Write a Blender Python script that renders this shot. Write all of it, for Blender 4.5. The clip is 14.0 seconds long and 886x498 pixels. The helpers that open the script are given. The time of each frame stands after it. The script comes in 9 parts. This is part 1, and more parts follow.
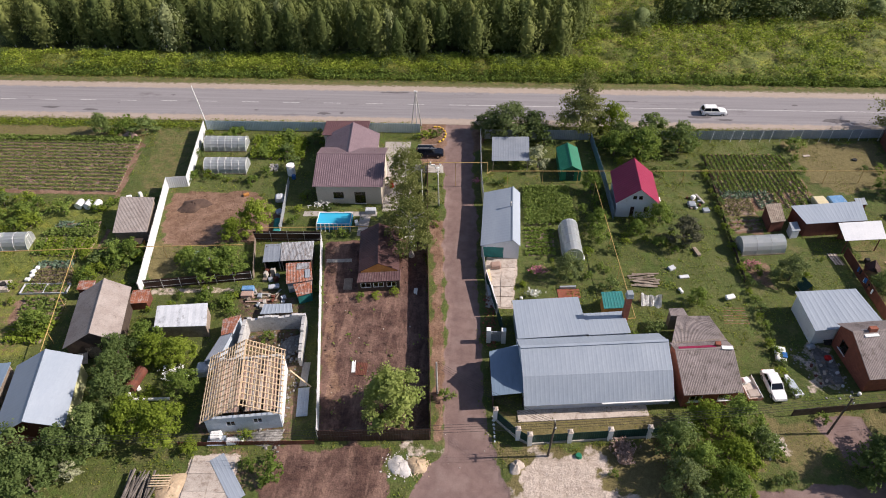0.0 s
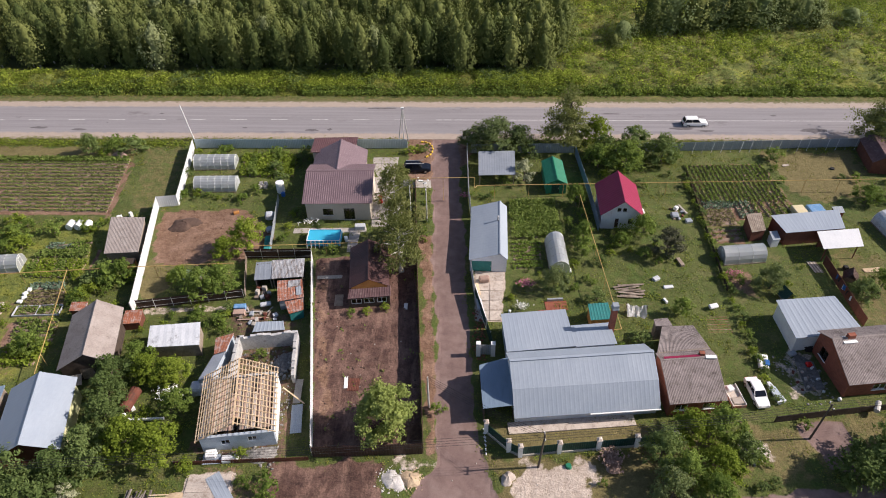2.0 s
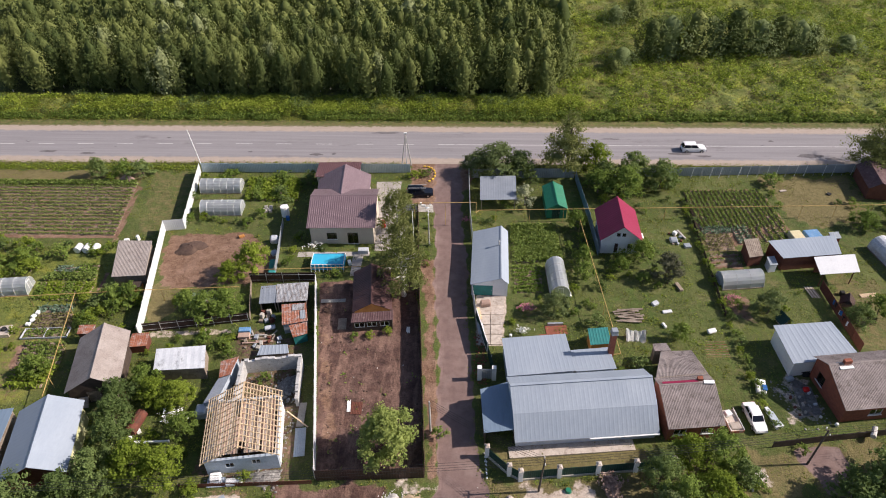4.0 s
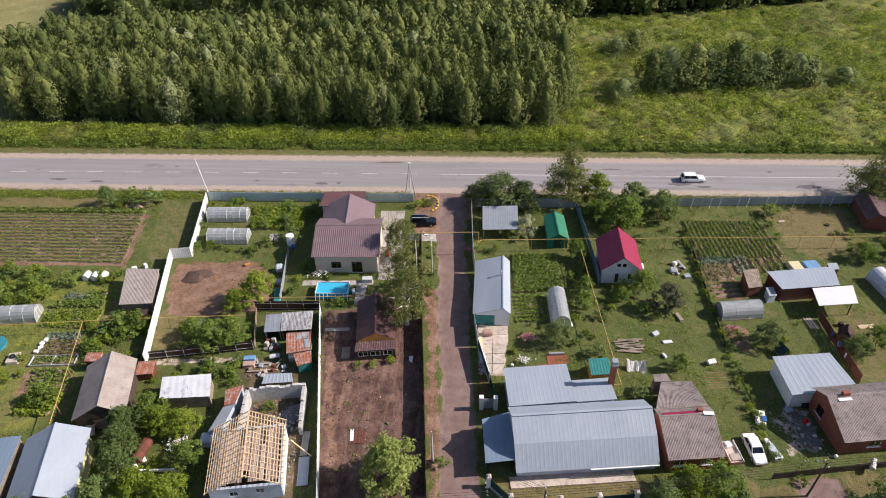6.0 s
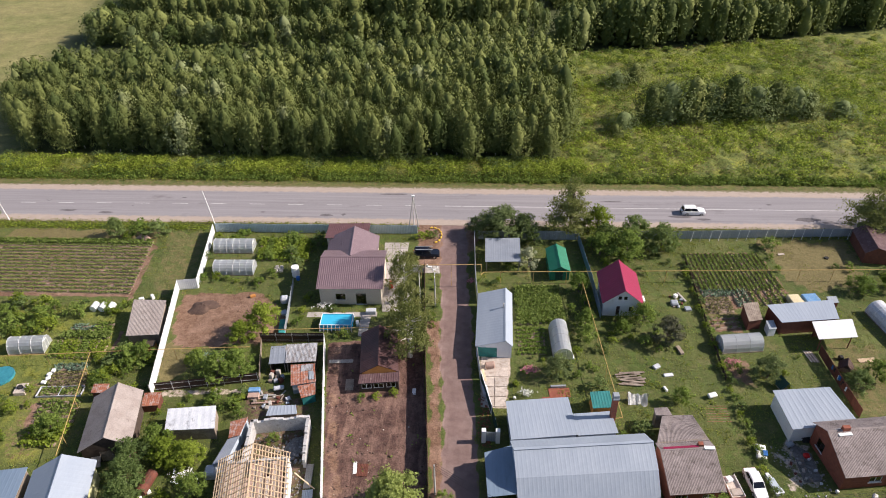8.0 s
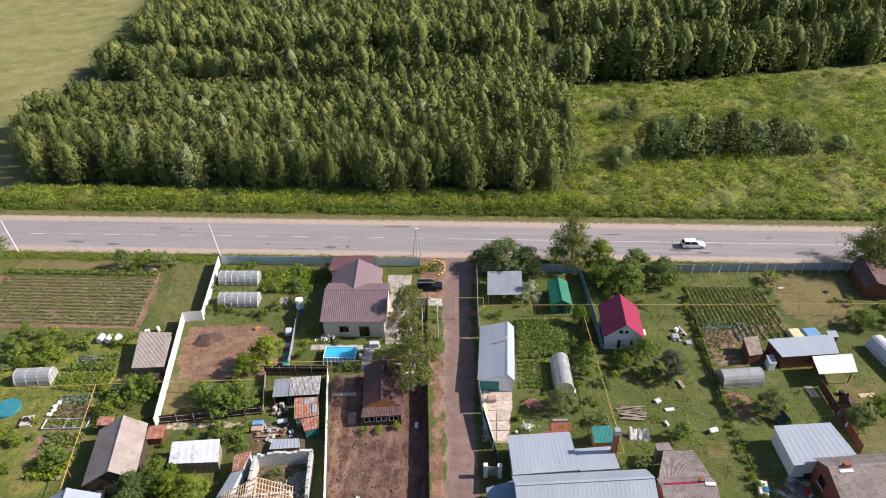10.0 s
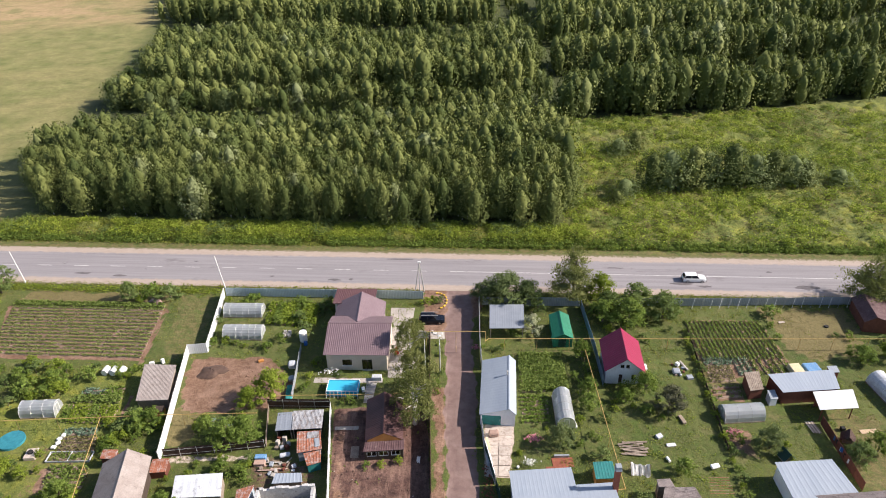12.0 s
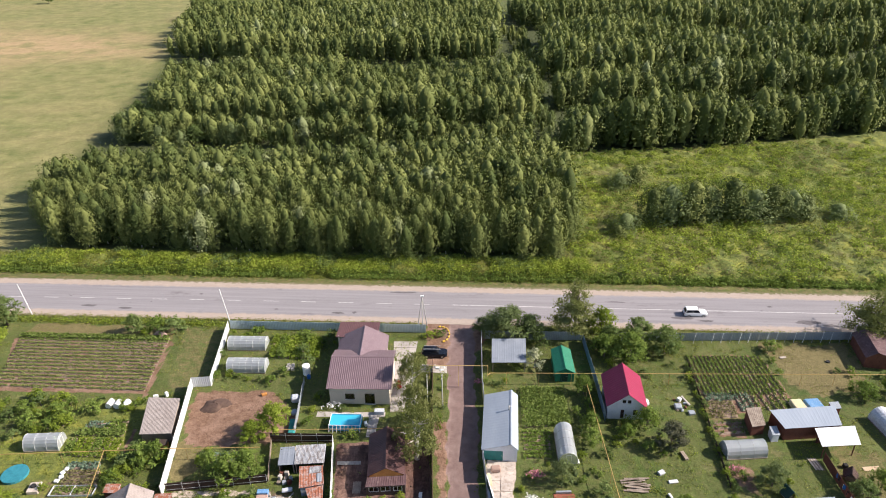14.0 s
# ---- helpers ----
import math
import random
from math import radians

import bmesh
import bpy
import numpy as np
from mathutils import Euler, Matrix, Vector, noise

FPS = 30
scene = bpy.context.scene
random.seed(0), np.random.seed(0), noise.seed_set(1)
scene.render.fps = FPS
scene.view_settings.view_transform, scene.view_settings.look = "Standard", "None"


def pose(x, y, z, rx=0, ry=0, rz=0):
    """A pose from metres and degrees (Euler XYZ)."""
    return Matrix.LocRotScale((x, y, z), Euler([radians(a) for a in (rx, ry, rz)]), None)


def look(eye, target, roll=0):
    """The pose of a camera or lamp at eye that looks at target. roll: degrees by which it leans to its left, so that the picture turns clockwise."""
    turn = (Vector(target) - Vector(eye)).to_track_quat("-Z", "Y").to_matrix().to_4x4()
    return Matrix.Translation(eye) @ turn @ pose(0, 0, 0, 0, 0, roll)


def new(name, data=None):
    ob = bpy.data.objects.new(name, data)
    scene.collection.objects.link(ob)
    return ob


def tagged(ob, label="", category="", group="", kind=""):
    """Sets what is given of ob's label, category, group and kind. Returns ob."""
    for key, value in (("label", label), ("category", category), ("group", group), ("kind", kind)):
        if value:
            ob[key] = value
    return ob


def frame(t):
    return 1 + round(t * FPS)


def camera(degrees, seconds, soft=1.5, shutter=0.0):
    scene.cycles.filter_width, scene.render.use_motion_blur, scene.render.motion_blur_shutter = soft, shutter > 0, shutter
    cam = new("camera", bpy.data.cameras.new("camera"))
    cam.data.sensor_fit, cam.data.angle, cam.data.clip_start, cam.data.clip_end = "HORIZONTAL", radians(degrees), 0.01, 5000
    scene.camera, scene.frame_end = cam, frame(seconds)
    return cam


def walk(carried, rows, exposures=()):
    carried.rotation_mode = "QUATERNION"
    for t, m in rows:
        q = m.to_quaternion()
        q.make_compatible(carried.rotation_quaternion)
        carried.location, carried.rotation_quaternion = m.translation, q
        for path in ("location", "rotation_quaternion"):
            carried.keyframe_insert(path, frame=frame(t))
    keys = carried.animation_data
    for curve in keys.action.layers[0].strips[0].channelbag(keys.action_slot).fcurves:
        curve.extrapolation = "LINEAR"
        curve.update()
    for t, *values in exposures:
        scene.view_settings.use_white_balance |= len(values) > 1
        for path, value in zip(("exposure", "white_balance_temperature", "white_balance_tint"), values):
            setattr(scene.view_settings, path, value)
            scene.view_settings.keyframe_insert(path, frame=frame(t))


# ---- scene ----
cam = camera(65.82, 14.0, soft=1.0)
PATH = [
    (0.0, (-1.187, 1.042, 65.545), (-5.398, 60.926, 12.665), -1.054),
    (0.5, (-1.172, 0.924, 66.008), (-4.993, 60.857, 13.156), -1.102),
    (1.0, (-1.156, 0.799, 66.465), (-4.589, 60.793, 13.655), -1.182),
    (1.5, (-1.141, 0.668, 66.917), (-4.183, 60.874, 14.324), -1.224),
    (2.0, (-1.126, 0.533, 67.365), (-4.055, 61.058, 15.133), -1.240),
    (2.5, (-1.111, 0.395, 67.811), (-4.111, 61.251, 15.970), -1.210),
    (3.0, (-1.095, 0.255, 68.256), (-4.162, 61.444, 16.811), -1.204),
    (5.5, (-1.013, -0.438, 70.489), (-4.475, 62.569, 21.315), -1.150),
    (6.0, (-0.996, -0.573, 70.940), (-4.568, 62.904, 22.381), -1.130),
    (6.5, (-0.977, -0.705, 71.393), (-4.656, 63.203, 23.411), -1.152),
    (7.0, (-0.957, -0.835, 71.847), (-4.748, 63.503, 24.453), -1.144),
    (7.5, (-0.937, -0.964, 72.302), (-4.823, 63.813, 25.517), -1.111),
    (8.0, (-0.916, -1.091, 72.757), (-4.914, 64.121, 26.590), -1.144),
    (10.5, (-0.791, -1.734, 75.007), (-5.273, 65.607, 32.052), -1.094),
    (11.0, (-0.762, -1.870, 75.443), (-5.339, 65.889, 33.161), -1.065),
    (11.5, (-0.731, -2.012, 75.869), (-5.423, 66.155, 34.261), -1.064),
    (12.0, (-0.699, -2.162, 76.285), (-5.489, 66.414, 35.365), -1.069),
    (12.5, (-0.665, -2.320, 76.689), (-5.570, 66.671, 36.487), -1.054),
    (13.0, (-0.628, -2.490, 77.077), (-5.611, 66.919, 37.610), -1.061),
    (13.5, (-0.590, -2.673, 77.447), (-5.695, 67.144, 38.723), -1.036),
    (14.0, (-0.549, -2.871, 77.798), (-5.767, 67.357, 39.839), -1.024),
]
walk(cam, [(t, look(e, g, r)) for t, e, g, r in PATH], exposures=[(0, 0.38, 6500, 18), (3, 0.40, 6500, 18), (7, 0.52, 6500, 18), (11, 0.70, 6500, 17), (14, 0.83, 6500, 16)])

# ---- world, sun, exposure ----
SUN_EL, SUN_AZ = 35.0, 5.0          # degrees above the ground; degrees from +x towards +y
world = bpy.data.worlds.new("sky")
scene.world = world
world.use_nodes = True
wn = world.node_tree.nodes
sky = wn.new("ShaderNodeTexSky")
sky.sky_type = "NISHITA"
sky.sun_disc = False
sky.sun_elevation = radians(SUN_EL)
sky.sun_rotation = radians(90 - SUN_AZ)
wn["Background"].inputs["Strength"].default_value = 0.088
world.node_tree.links.new(sky.outputs[0], wn["Background"].inputs["Color"])
sun = new("sun", bpy.data.lights.new("sun", "SUN"))
sun.data.energy = 5.0
sun.data.angle = radians(0.53)
sun.data.color = (1.0, 0.93, 0.82)
sdir = Vector((math.cos(radians(SUN_EL)) * math.cos(radians(SUN_AZ)), math.cos(radians(SUN_EL)) * math.sin(radians(SUN_AZ)), math.sin(radians(SUN_EL))))
sun.matrix_world = look(sdir * 300 + Vector((0, 80, 0)), (0, 80, 0))

rng = np.random.default_rng(7)


# ---- materials ----
def links(m, a, b):
    m.node_tree.links.new(a, b)


def blank(name, rough=0.8, metal=0.0):
    m = bpy.data.materials.new(name)
    m.use_nodes = True
    b = m.node_tree.nodes["Principled BSDF"]
    b.inputs["Roughness"].default_value = rough
    b.inputs["Metallic"].default_value = metal
    b.inputs["Specular IOR Level"].default_value = 0.3
    return m, m.node_tree.nodes, b


def noise_tex(m, scale, detail=3.0, rough=0.6, stretch=(1, 1, 1), coords="Object"):
    n = m.node_tree.nodes
    c = n.new("ShaderNodeTexCoord")
    mp = n.new("ShaderNodeMapping")
    mp.inputs["Scale"].default_value = stretch
    t = n.new("ShaderNodeTexNoise")
    t.inputs["Scale"].default_value = scale
    t.inputs["Detail"].default_value = detail
    t.inputs["Roughness"].default_value = rough
    links(m, c.outputs[coords], mp.inputs[0])
    links(m, mp.outputs[0], t.inputs["Vector"])
    return t.outputs[0]


def ramp(m, fac, stops):
    r = m.node_tree.nodes.new("ShaderNodeValToRGB")
    while len(r.color_ramp.elements) < len(stops):
        r.color_ramp.elements.new(0.5)
    for e, (p, c) in zip(r.color_ramp.elements, stops):
        e.position, e.color = p, (*c, 1) if len(c) == 3 else c
    links(m, fac, r.inputs[0])
    return r.outputs[0]


def mixc(m, fac, a, b, mode="MIX"):
    x = m.node_tree.nodes.new("ShaderNodeMix")
    x.data_type, x.blend_type = "RGBA", mode
    for sock, v in ((x.inputs[0], fac), (x.inputs[6], a), (x.inputs[7], b)):
        if isinstance(v, (int, float)):
            sock.default_value = v
        elif isinstance(v, tuple):
            sock.default_value = (*v, 1)
        else:
            links(m, v, sock)
    return x.outputs[2]


def calc(m, op, a, b=0.0, clamp=False):
    x = m.node_tree.nodes.new("ShaderNodeMath")
    x.operation, x.use_clamp = op, clamp
    for sock, v in ((x.inputs[0], a), (x.inputs[1], b)):
        if isinstance(v, (int, float)):
            sock.default_value = v
        else:
            links(m, v, sock)
    return x.outputs[0]


def bump(m, bsdf, height, strength=0.4, dist=0.02):
    x = m.node_tree.nodes.new("ShaderNodeBump")
    x.inputs["Strength"].default_value = strength
    x.inputs["Distance"].default_value = dist
    links(m, height, x.inputs["Height"])
    links(m, x.outputs[0], bsdf.inputs["Normal"])


def surface(name, c1, c2, scale=1.5, fine=14.0, rough=0.8, metal=0.0, dirt=None, amount=0.35, stretch=(1, 1, 1), relief=0.3, per_object=0.0, grainy=0.55):
    """Two colours mixed by a coarse noise, a fine grain over it, and stains of the colour dirt."""
    m, n, b = blank(name, rough, metal)
    big = noise_tex(m, scale, 4, 0.6, stretch)
    col = mixc(m, ramp(m, big, [(0.35, (0, 0, 0)), (0.68, (1, 1, 1))]), c1, c2)
    grain = noise_tex(m, fine, 3, 0.7, stretch)
    col = mixc(m, grainy, col, ramp(m, grain, [(0.25, (0.35, 0.35, 0.35)), (0.75, (0.68, 0.68, 0.68))]), "OVERLAY")
    if dirt:
        spots = noise_tex(m, scale * 2.3, 5, 0.75, stretch)
        col = mixc(m, ramp(m, spots, [(0.62 - amount * 0.25, (0, 0, 0)), (0.80 - amount * 0.2, (1, 1, 1))]), col, dirt)
    if per_object:
        info = n.new("ShaderNodeObjectInfo")
        hsv = n.new("ShaderNodeHueSaturation")
        links(m, calc(m, "MULTIPLY_ADD", info.outputs["Random"], 2 * per_object), hsv.inputs["Value"])
        hsv.inputs["Value"].links[0].from_node.inputs[2].default_value = 1 - per_object
        links(m, col, hsv.inputs["Color"])
        col = hsv.outputs[0]
    links(m, col, b.inputs["Base Color"])
    links(m, ramp(m, grain, [(0.2, (max(rough - 0.12, 0.05),) * 3), (0.8, (min(rough + 0.1, 1),) * 3)]), b.inputs["Roughness"])
    bump(m, b, grain, relief, 0.02)
    return m


M = {}
M["plum_roof"] = surface("plum_metal_roof", (0.165, 0.115, 0.126), (0.195, 0.138, 0.150), 0.6, 9, 0.34, 0.0, (0.22, 0.165, 0.17), 0.2)
M["maroon_roof"] = surface("maroon_metal_roof", (0.105, 0.052, 0.054), (0.130, 0.066, 0.068), 0.6, 9, 0.5, 0.0, (0.15, 0.09, 0.09), 0.2)
M["veranda_roof"] = surface("faded_plum_felt", (0.080, 0.042, 0.045), (0.125, 0.075, 0.076), 0.9, 7, 0.8, 0, (0.20, 0.15, 0.14), 0.35)
M["brown_roof"] = surface("dark_brown_metal", (0.060, 0.028, 0.027), (0.085, 0.042, 0.040), 0.6, 9, 0.5)
M["zinc_roof"] = surface("galvanised_sheet", (0.275, 0.318, 0.372), (0.32, 0.362, 0.415), 0.35, 5, 0.5, 0.0, (0.28, 0.325, 0.38), 0.3, (1, 0.25, 1), 0.08, 0.0, 0.15)
M["blue_zinc"] = surface("blue_grey_sheet", (0.155, 0.215, 0.285), (0.19, 0.255, 0.33), 0.35, 5, 0.5, 0.0, (0.135, 0.19, 0.25), 0.3, (1, 0.25, 1), 0.08, 0.0, 0.15)
M["white_sheet"] = surface("white_metal_sheet", (0.60, 0.61, 0.62), (0.66, 0.665, 0.665), 0.5, 7, 0.5, 0.0, (0.50, 0.50, 0.49), 0.15)
M["grey_sheet"] = surface("grey_metal_sheet", (0.30, 0.33, 0.36), (0.36, 0.39, 0.42), 0.5, 7, 0.5, 0.2, (0.24, 0.26, 0.28), 0.2)
M["pale_blue_sheet"] = surface("pale_blue_metal_sheet", (0.42, 0.50, 0.54), (0.50, 0.57, 0.60), 0.5, 7, 0.5, 0.1, (0.34, 0.40, 0.43), 0.2)
M["brown_sheet"] = surface("brown_metal_sheet", (0.050, 0.026, 0.022), (0.066, 0.036, 0.030), 0.8, 8, 0.5, 0.0, (0.09, 0.06, 0.05), 0.2)
M["green_sheet"] = surface("dark_green_sheet", (0.012, 0.045, 0.035), (0.018, 0.060, 0.048), 0.8, 8, 0.45)
M["teal_sheet"] = surface("teal_green_sheet", (0.014, 0.150, 0.085), (0.020, 0.185, 0.105), 0.6, 8, 0.45, 0, (0.05, 0.16, 0.11), 0.2)
M["teal_door"] = surface("teal_painted_board", (0.020, 0.16, 0.15), (0.03, 0.20, 0.19), 0.9, 8, 0.6, 0, (0.05, 0.1, 0.1), 0.3)
M["red_roof"] = surface("crimson_metal_roof", (0.225, 0.014, 0.050), (0.265, 0.019, 0.062), 0.5, 8, 0.42)
M["slate"] = surface("asbestos_slate", (0.205, 0.172, 0.162), (0.280, 0.238, 0.224), 0.5, 5, 0.9, 0, (0.095, 0.075, 0.066), 0.45, (1, 1, 1), 0.5)
M["patched"] = surface("patched_dirty_sheet", (0.30, 0.31, 0.33), (0.46, 0.47, 0.48), 0.9, 4, 0.6, 0.0, (0.13, 0.10, 0.085), 0.75, (1, 0.4, 1), 0.2)
M["canopy_sheet"] = surface("dull_blue_grey_sheet", (0.20, 0.225, 0.26), (0.24, 0.265, 0.30), 0.4, 6, 0.6, 0.0, (0.17, 0.19, 0.22), 0.3)
M["dark_rust"] = surface("dark_rusty_metal", (0.11, 0.035, 0.022), (0.17, 0.06, 0.04), 0.8, 6, 0.85, 0, (0.07, 0.04, 0.03), 0.5)
M["slate_pale"] = surface("pale_asbestos_slate", (0.255, 0.215, 0.195), (0.325, 0.285, 0.26), 0.5, 5, 0.9, 0, (0.150, 0.120, 0.105), 0.25, (1, 1, 1), 0.5)
M["rust"] = surface("rusty_sheet", (0.25, 0.085, 0.045), (0.34, 0.13, 0.075), 0.8, 6, 0.85, 0, (0.38, 0.34, 0.32), 0.6)
M["render_beige"] = surface("beige_render", (0.52, 0.45, 0.37), (0.58, 0.50, 0.42), 0.5, 10, 0.9, 0, (0.45, 0.38, 0.31), 0.15)
M["white_paint"] = surface("white_paint", (0.72, 0.72, 0.70), (0.80, 0.80, 0.78), 0.8, 9, 0.6, 0, (0.55, 0.53, 0.49), 0.2)
M["white_siding"] = surface("white_siding", (0.60, 0.62, 0.66), (0.68, 0.70, 0.73), 0.6, 9, 0.6, 0, (0.48, 0.48, 0.48), 0.2)
M["block_wall"] = surface("grey_block_masonry", (0.38, 0.38, 0.38), (0.50, 0.49, 0.47), 0.9, 6, 0.95, 0, (0.22, 0.20, 0.18), 0.45, (1, 1, 1), 0.5, 0.10)
M["blue_wall"] = surface("blue_grey_plaster", (0.36, 0.42, 0.48), (0.43, 0.48, 0.53), 0.8, 8, 0.9, 0, (0.28, 0.30, 0.33), 0.3)
M["brick"] = surface("red_brick", (0.22, 0.072, 0.045), (0.30, 0.10, 0.062), 1.6, 9, 0.9, 0, (0.16, 0.075, 0.055), 0.35, (1, 1, 2.5), 0.5, 0.12)
M["new_wood"] = surface("fresh_pine", (0.60, 0.44, 0.28), (0.70, 0.54, 0.36), 1.2, 12, 0.75, 0, (0.48, 0.32, 0.18), 0.25, (1, 1, 1), 0.3, 0.10)
M["pink_board"] = surface("faded_pinkish_board", (0.36, 0.24, 0.19), (0.46, 0.33, 0.27), 1.2, 10, 0.9, 0, (0.20, 0.13, 0.10), 0.35, (1, 1, 1), 0.4, 0.12)
M["old_wood"] = surface("weathered_board", (0.20, 0.155, 0.12), (0.30, 0.25, 0.20), 1.2, 10, 0.9, 0, (0.11, 0.085, 0.065), 0.35, (1, 1, 1), 0.4, 0.15)
M["red_wood"] = surface("red_brown_stained_board", (0.12, 0.042, 0.028), (0.17, 0.062, 0.040), 1.2, 10, 0.8, 0, (0.07, 0.03, 0.022), 0.3, (1, 1, 1), 0.4, 0.12)
M["orange_wood"] = surface("orange_varnished_board", (0.42, 0.18, 0.045), (0.50, 0.23, 0.07), 1.2, 10, 0.6)
M["dark_wood"] = surface("dark_board", (0.045, 0.032, 0.026), (0.075, 0.055, 0.042), 1.2, 10, 0.9, 0, (0.03, 0.022, 0.018), 0.3, (1, 1, 1), 0.4, 0.15)
M["concrete"] = surface("concrete", (0.36, 0.33, 0.29), (0.46, 0.43, 0.38), 0.7, 7, 0.95, 0, (0.25, 0.22, 0.19), 0.35, (1, 1, 1), 0.4, 0.08)
M["pale_concrete"] = surface("pale_concrete_slab", (0.42, 0.36, 0.31), (0.52, 0.455, 0.395), 0.7, 7, 0.95, 0, (0.26, 0.20, 0.16), 0.5, (1, 1, 1), 0.4, 0.12)
M["rubble"] = surface("broken_grey_rubble", (0.16, 0.15, 0.14), (0.34, 0.33, 0.31), 3.0, 5, 1.0, 0, (0.10, 0.085, 0.075), 0.45, (1, 1, 1), 1.0, 0.1)
M["old_concrete"] = surface("dark_cracked_concrete", (0.125, 0.118, 0.110), (0.205, 0.195, 0.182), 1.2, 5, 0.95, 0, (0.075, 0.065, 0.055), 0.5, (1, 1, 1), 0.6, 0.15)
M["grey_log"] = surface("weathered_grey_log", (0.105, 0.090, 0.078), (0.20, 0.175, 0.155), 1.2, 8, 0.95, 0, (0.06, 0.048, 0.04), 0.4, (1, 1, 1), 0.5, 0.25)
M["paver"] = surface("pale_grey_paver", (0.36, 0.325, 0.295), (0.42, 0.385, 0.35), 0.8, 7, 0.95, 0, (0.30, 0.26, 0.23), 0.25, (1, 1, 1), 0.4, 0.08)
M["sand"] = surface("sand", (0.42, 0.31, 0.20), (0.52, 0.40, 0.27), 2.0, 5, 1.0, 0, (0.40, 0.27, 0.16), 0.3, (1, 1, 1), 0.6)
M["pale_heap"] = surface("white_gravel", (0.44, 0.41, 0.38), (0.60, 0.57, 0.54), 2.5, 6, 1.0, 0, (0.50, 0.46, 0.42), 0.3, (1, 1, 1), 0.8)
M["straw"] = surface("dry_brushwood", (0.30, 0.20, 0.16), (0.38, 0.27, 0.22), 1.5, 14, 1.0, 0, (0.20, 0.13, 0.10), 0.4, (1, 1, 1), 0.9)
M["soil_heap"] = surface("dark_soil", (0.075, 0.048, 0.038), (0.11, 0.07, 0.052), 1.5, 10, 1.0, 0, (0.05, 0.03, 0.025), 0.4, (1, 1, 1), 0.9)
M["bed_soil"] = surface("light_bed_soil", (0.265, 0.190, 0.140), (0.345, 0.255, 0.195), 1.5, 8, 1.0, 0, (0.13, 0.085, 0.065), 0.4, (1, 1, 1), 0.9)
M["clay"] = surface("reddish_clay", (0.21, 0.125, 0.085), (0.28, 0.17, 0.12), 1.5, 8, 1.0, 0, (0.15, 0.09, 0.065), 0.4, (1, 1, 1), 0.9)
M["yellow_pipe"] = surface("ochre_painted_steel", (0.42, 0.28, 0.10), (0.50, 0.34, 0.13), 0.8, 6, 0.55, 0, (0.34, 0.22, 0.09), 0.2)
M["grey_post"] = surface("grey_painted_steel", (0.34, 0.34, 0.33), (0.42, 0.42, 0.41), 0.8, 6, 0.6)
M["pole_wood"] = surface("tarred_pole", (0.075, 0.062, 0.052), (0.11, 0.09, 0.075), 0.8, 8, 0.95)
M["pole_concrete"] = surface("grey_concrete_pole", (0.36, 0.35, 0.33), (0.44, 0.43, 0.41), 0.8, 8, 0.9)
M["wire"] = surface("black_cable", (0.02, 0.02, 0.02), (0.03, 0.03, 0.03), 1, 5, 0.6)
M["car_white"] = surface("white_car_paint", (0.76, 0.76, 0.75), (0.80, 0.80, 0.79), 0.3, 3, 0.25, 0, None, 0, (1, 1, 1), 0.02)
M["car_black"] = surface("dark_blue_car_paint", (0.010, 0.013, 0.022), (0.014, 0.018, 0.028), 0.3, 3, 0.2, 0.2, None, 0, (1, 1, 1), 0.02)
M["tyre"] = surface("tyre_rubber", (0.02, 0.02, 0.02), (0.03, 0.03, 0.03), 2, 10, 0.9)
M["chrome"] = surface("steel_rim", (0.5, 0.5, 0.5), (0.6, 0.6, 0.6), 2, 8, 0.35, 0.8)
M["red_plastic"] = surface("red_plastic", (0.50, 0.015, 0.012), (0.58, 0.02, 0.015), 2, 8, 0.4)
M["blue_plastic"] = surface("blue_plastic", (0.02, 0.10, 0.30), (0.03, 0.13, 0.36), 2, 8, 0.5)
M["yellow_paint"] = surface("yellow_paint", (0.60, 0.38, 0.03), (0.68, 0.45, 0.05), 1.5, 8, 0.6, 0, (0.4, 0.3, 0.1), 0.3)
M["lime_wall"] = surface("pale_yellow_wall", (0.50, 0.50, 0.26), (0.56, 0.55, 0.32), 1, 8, 0.85, 0, (0.40, 0.38, 0.22), 0.3)
M["teal_net"] = surface("teal_netting", (0.02, 0.20, 0.20), (0.04, 0.28, 0.27), 2, 14, 0.8, 0, (0.1, 0.16, 0.16), 0.3, (1, 1, 1), 0.8)
M["tarp_pale_blue"] = surface("faded_blue_tarpaulin", (0.10, 0.24, 0.44), (0.16, 0.32, 0.52), 1.6, 7, 0.5, 0, (0.40, 0.45, 0.50), 0.4)
M["tarp_cream"] = surface("cream_tarpaulin", (0.58, 0.50, 0.30), (0.66, 0.58, 0.38), 1.2, 7, 0.6, 0, (0.45, 0.38, 0.22), 0.2)
M["film"] = surface("cloudy_plastic_film", (0.44, 0.46, 0.49), (0.58, 0.60, 0.62), 1.0, 6, 0.45, 0, (0.25, 0.26, 0.26), 0.4, (1, 1, 1), 0.3)
M["stained_film"] = surface("stained_white_film", (0.50, 0.52, 0.55), (0.62, 0.64, 0.66), 0.5, 5, 0.5, 0, (0.16, 0.16, 0.165), 0.22, (1, 0.6, 1), 0.3)
M["pool_liner"] = surface("bright_blue_pool_liner", (0.01, 0.33, 0.62), (0.015, 0.38, 0.68), 1.5, 6, 0.5)
M["bark"] = surface("grey_brown_bark", (0.11, 0.085, 0.065), (0.17, 0.14, 0.11), 2, 12, 1.0, 0, (0.06, 0.05, 0.04), 0.3, (1, 1, 0.4), 0.8)
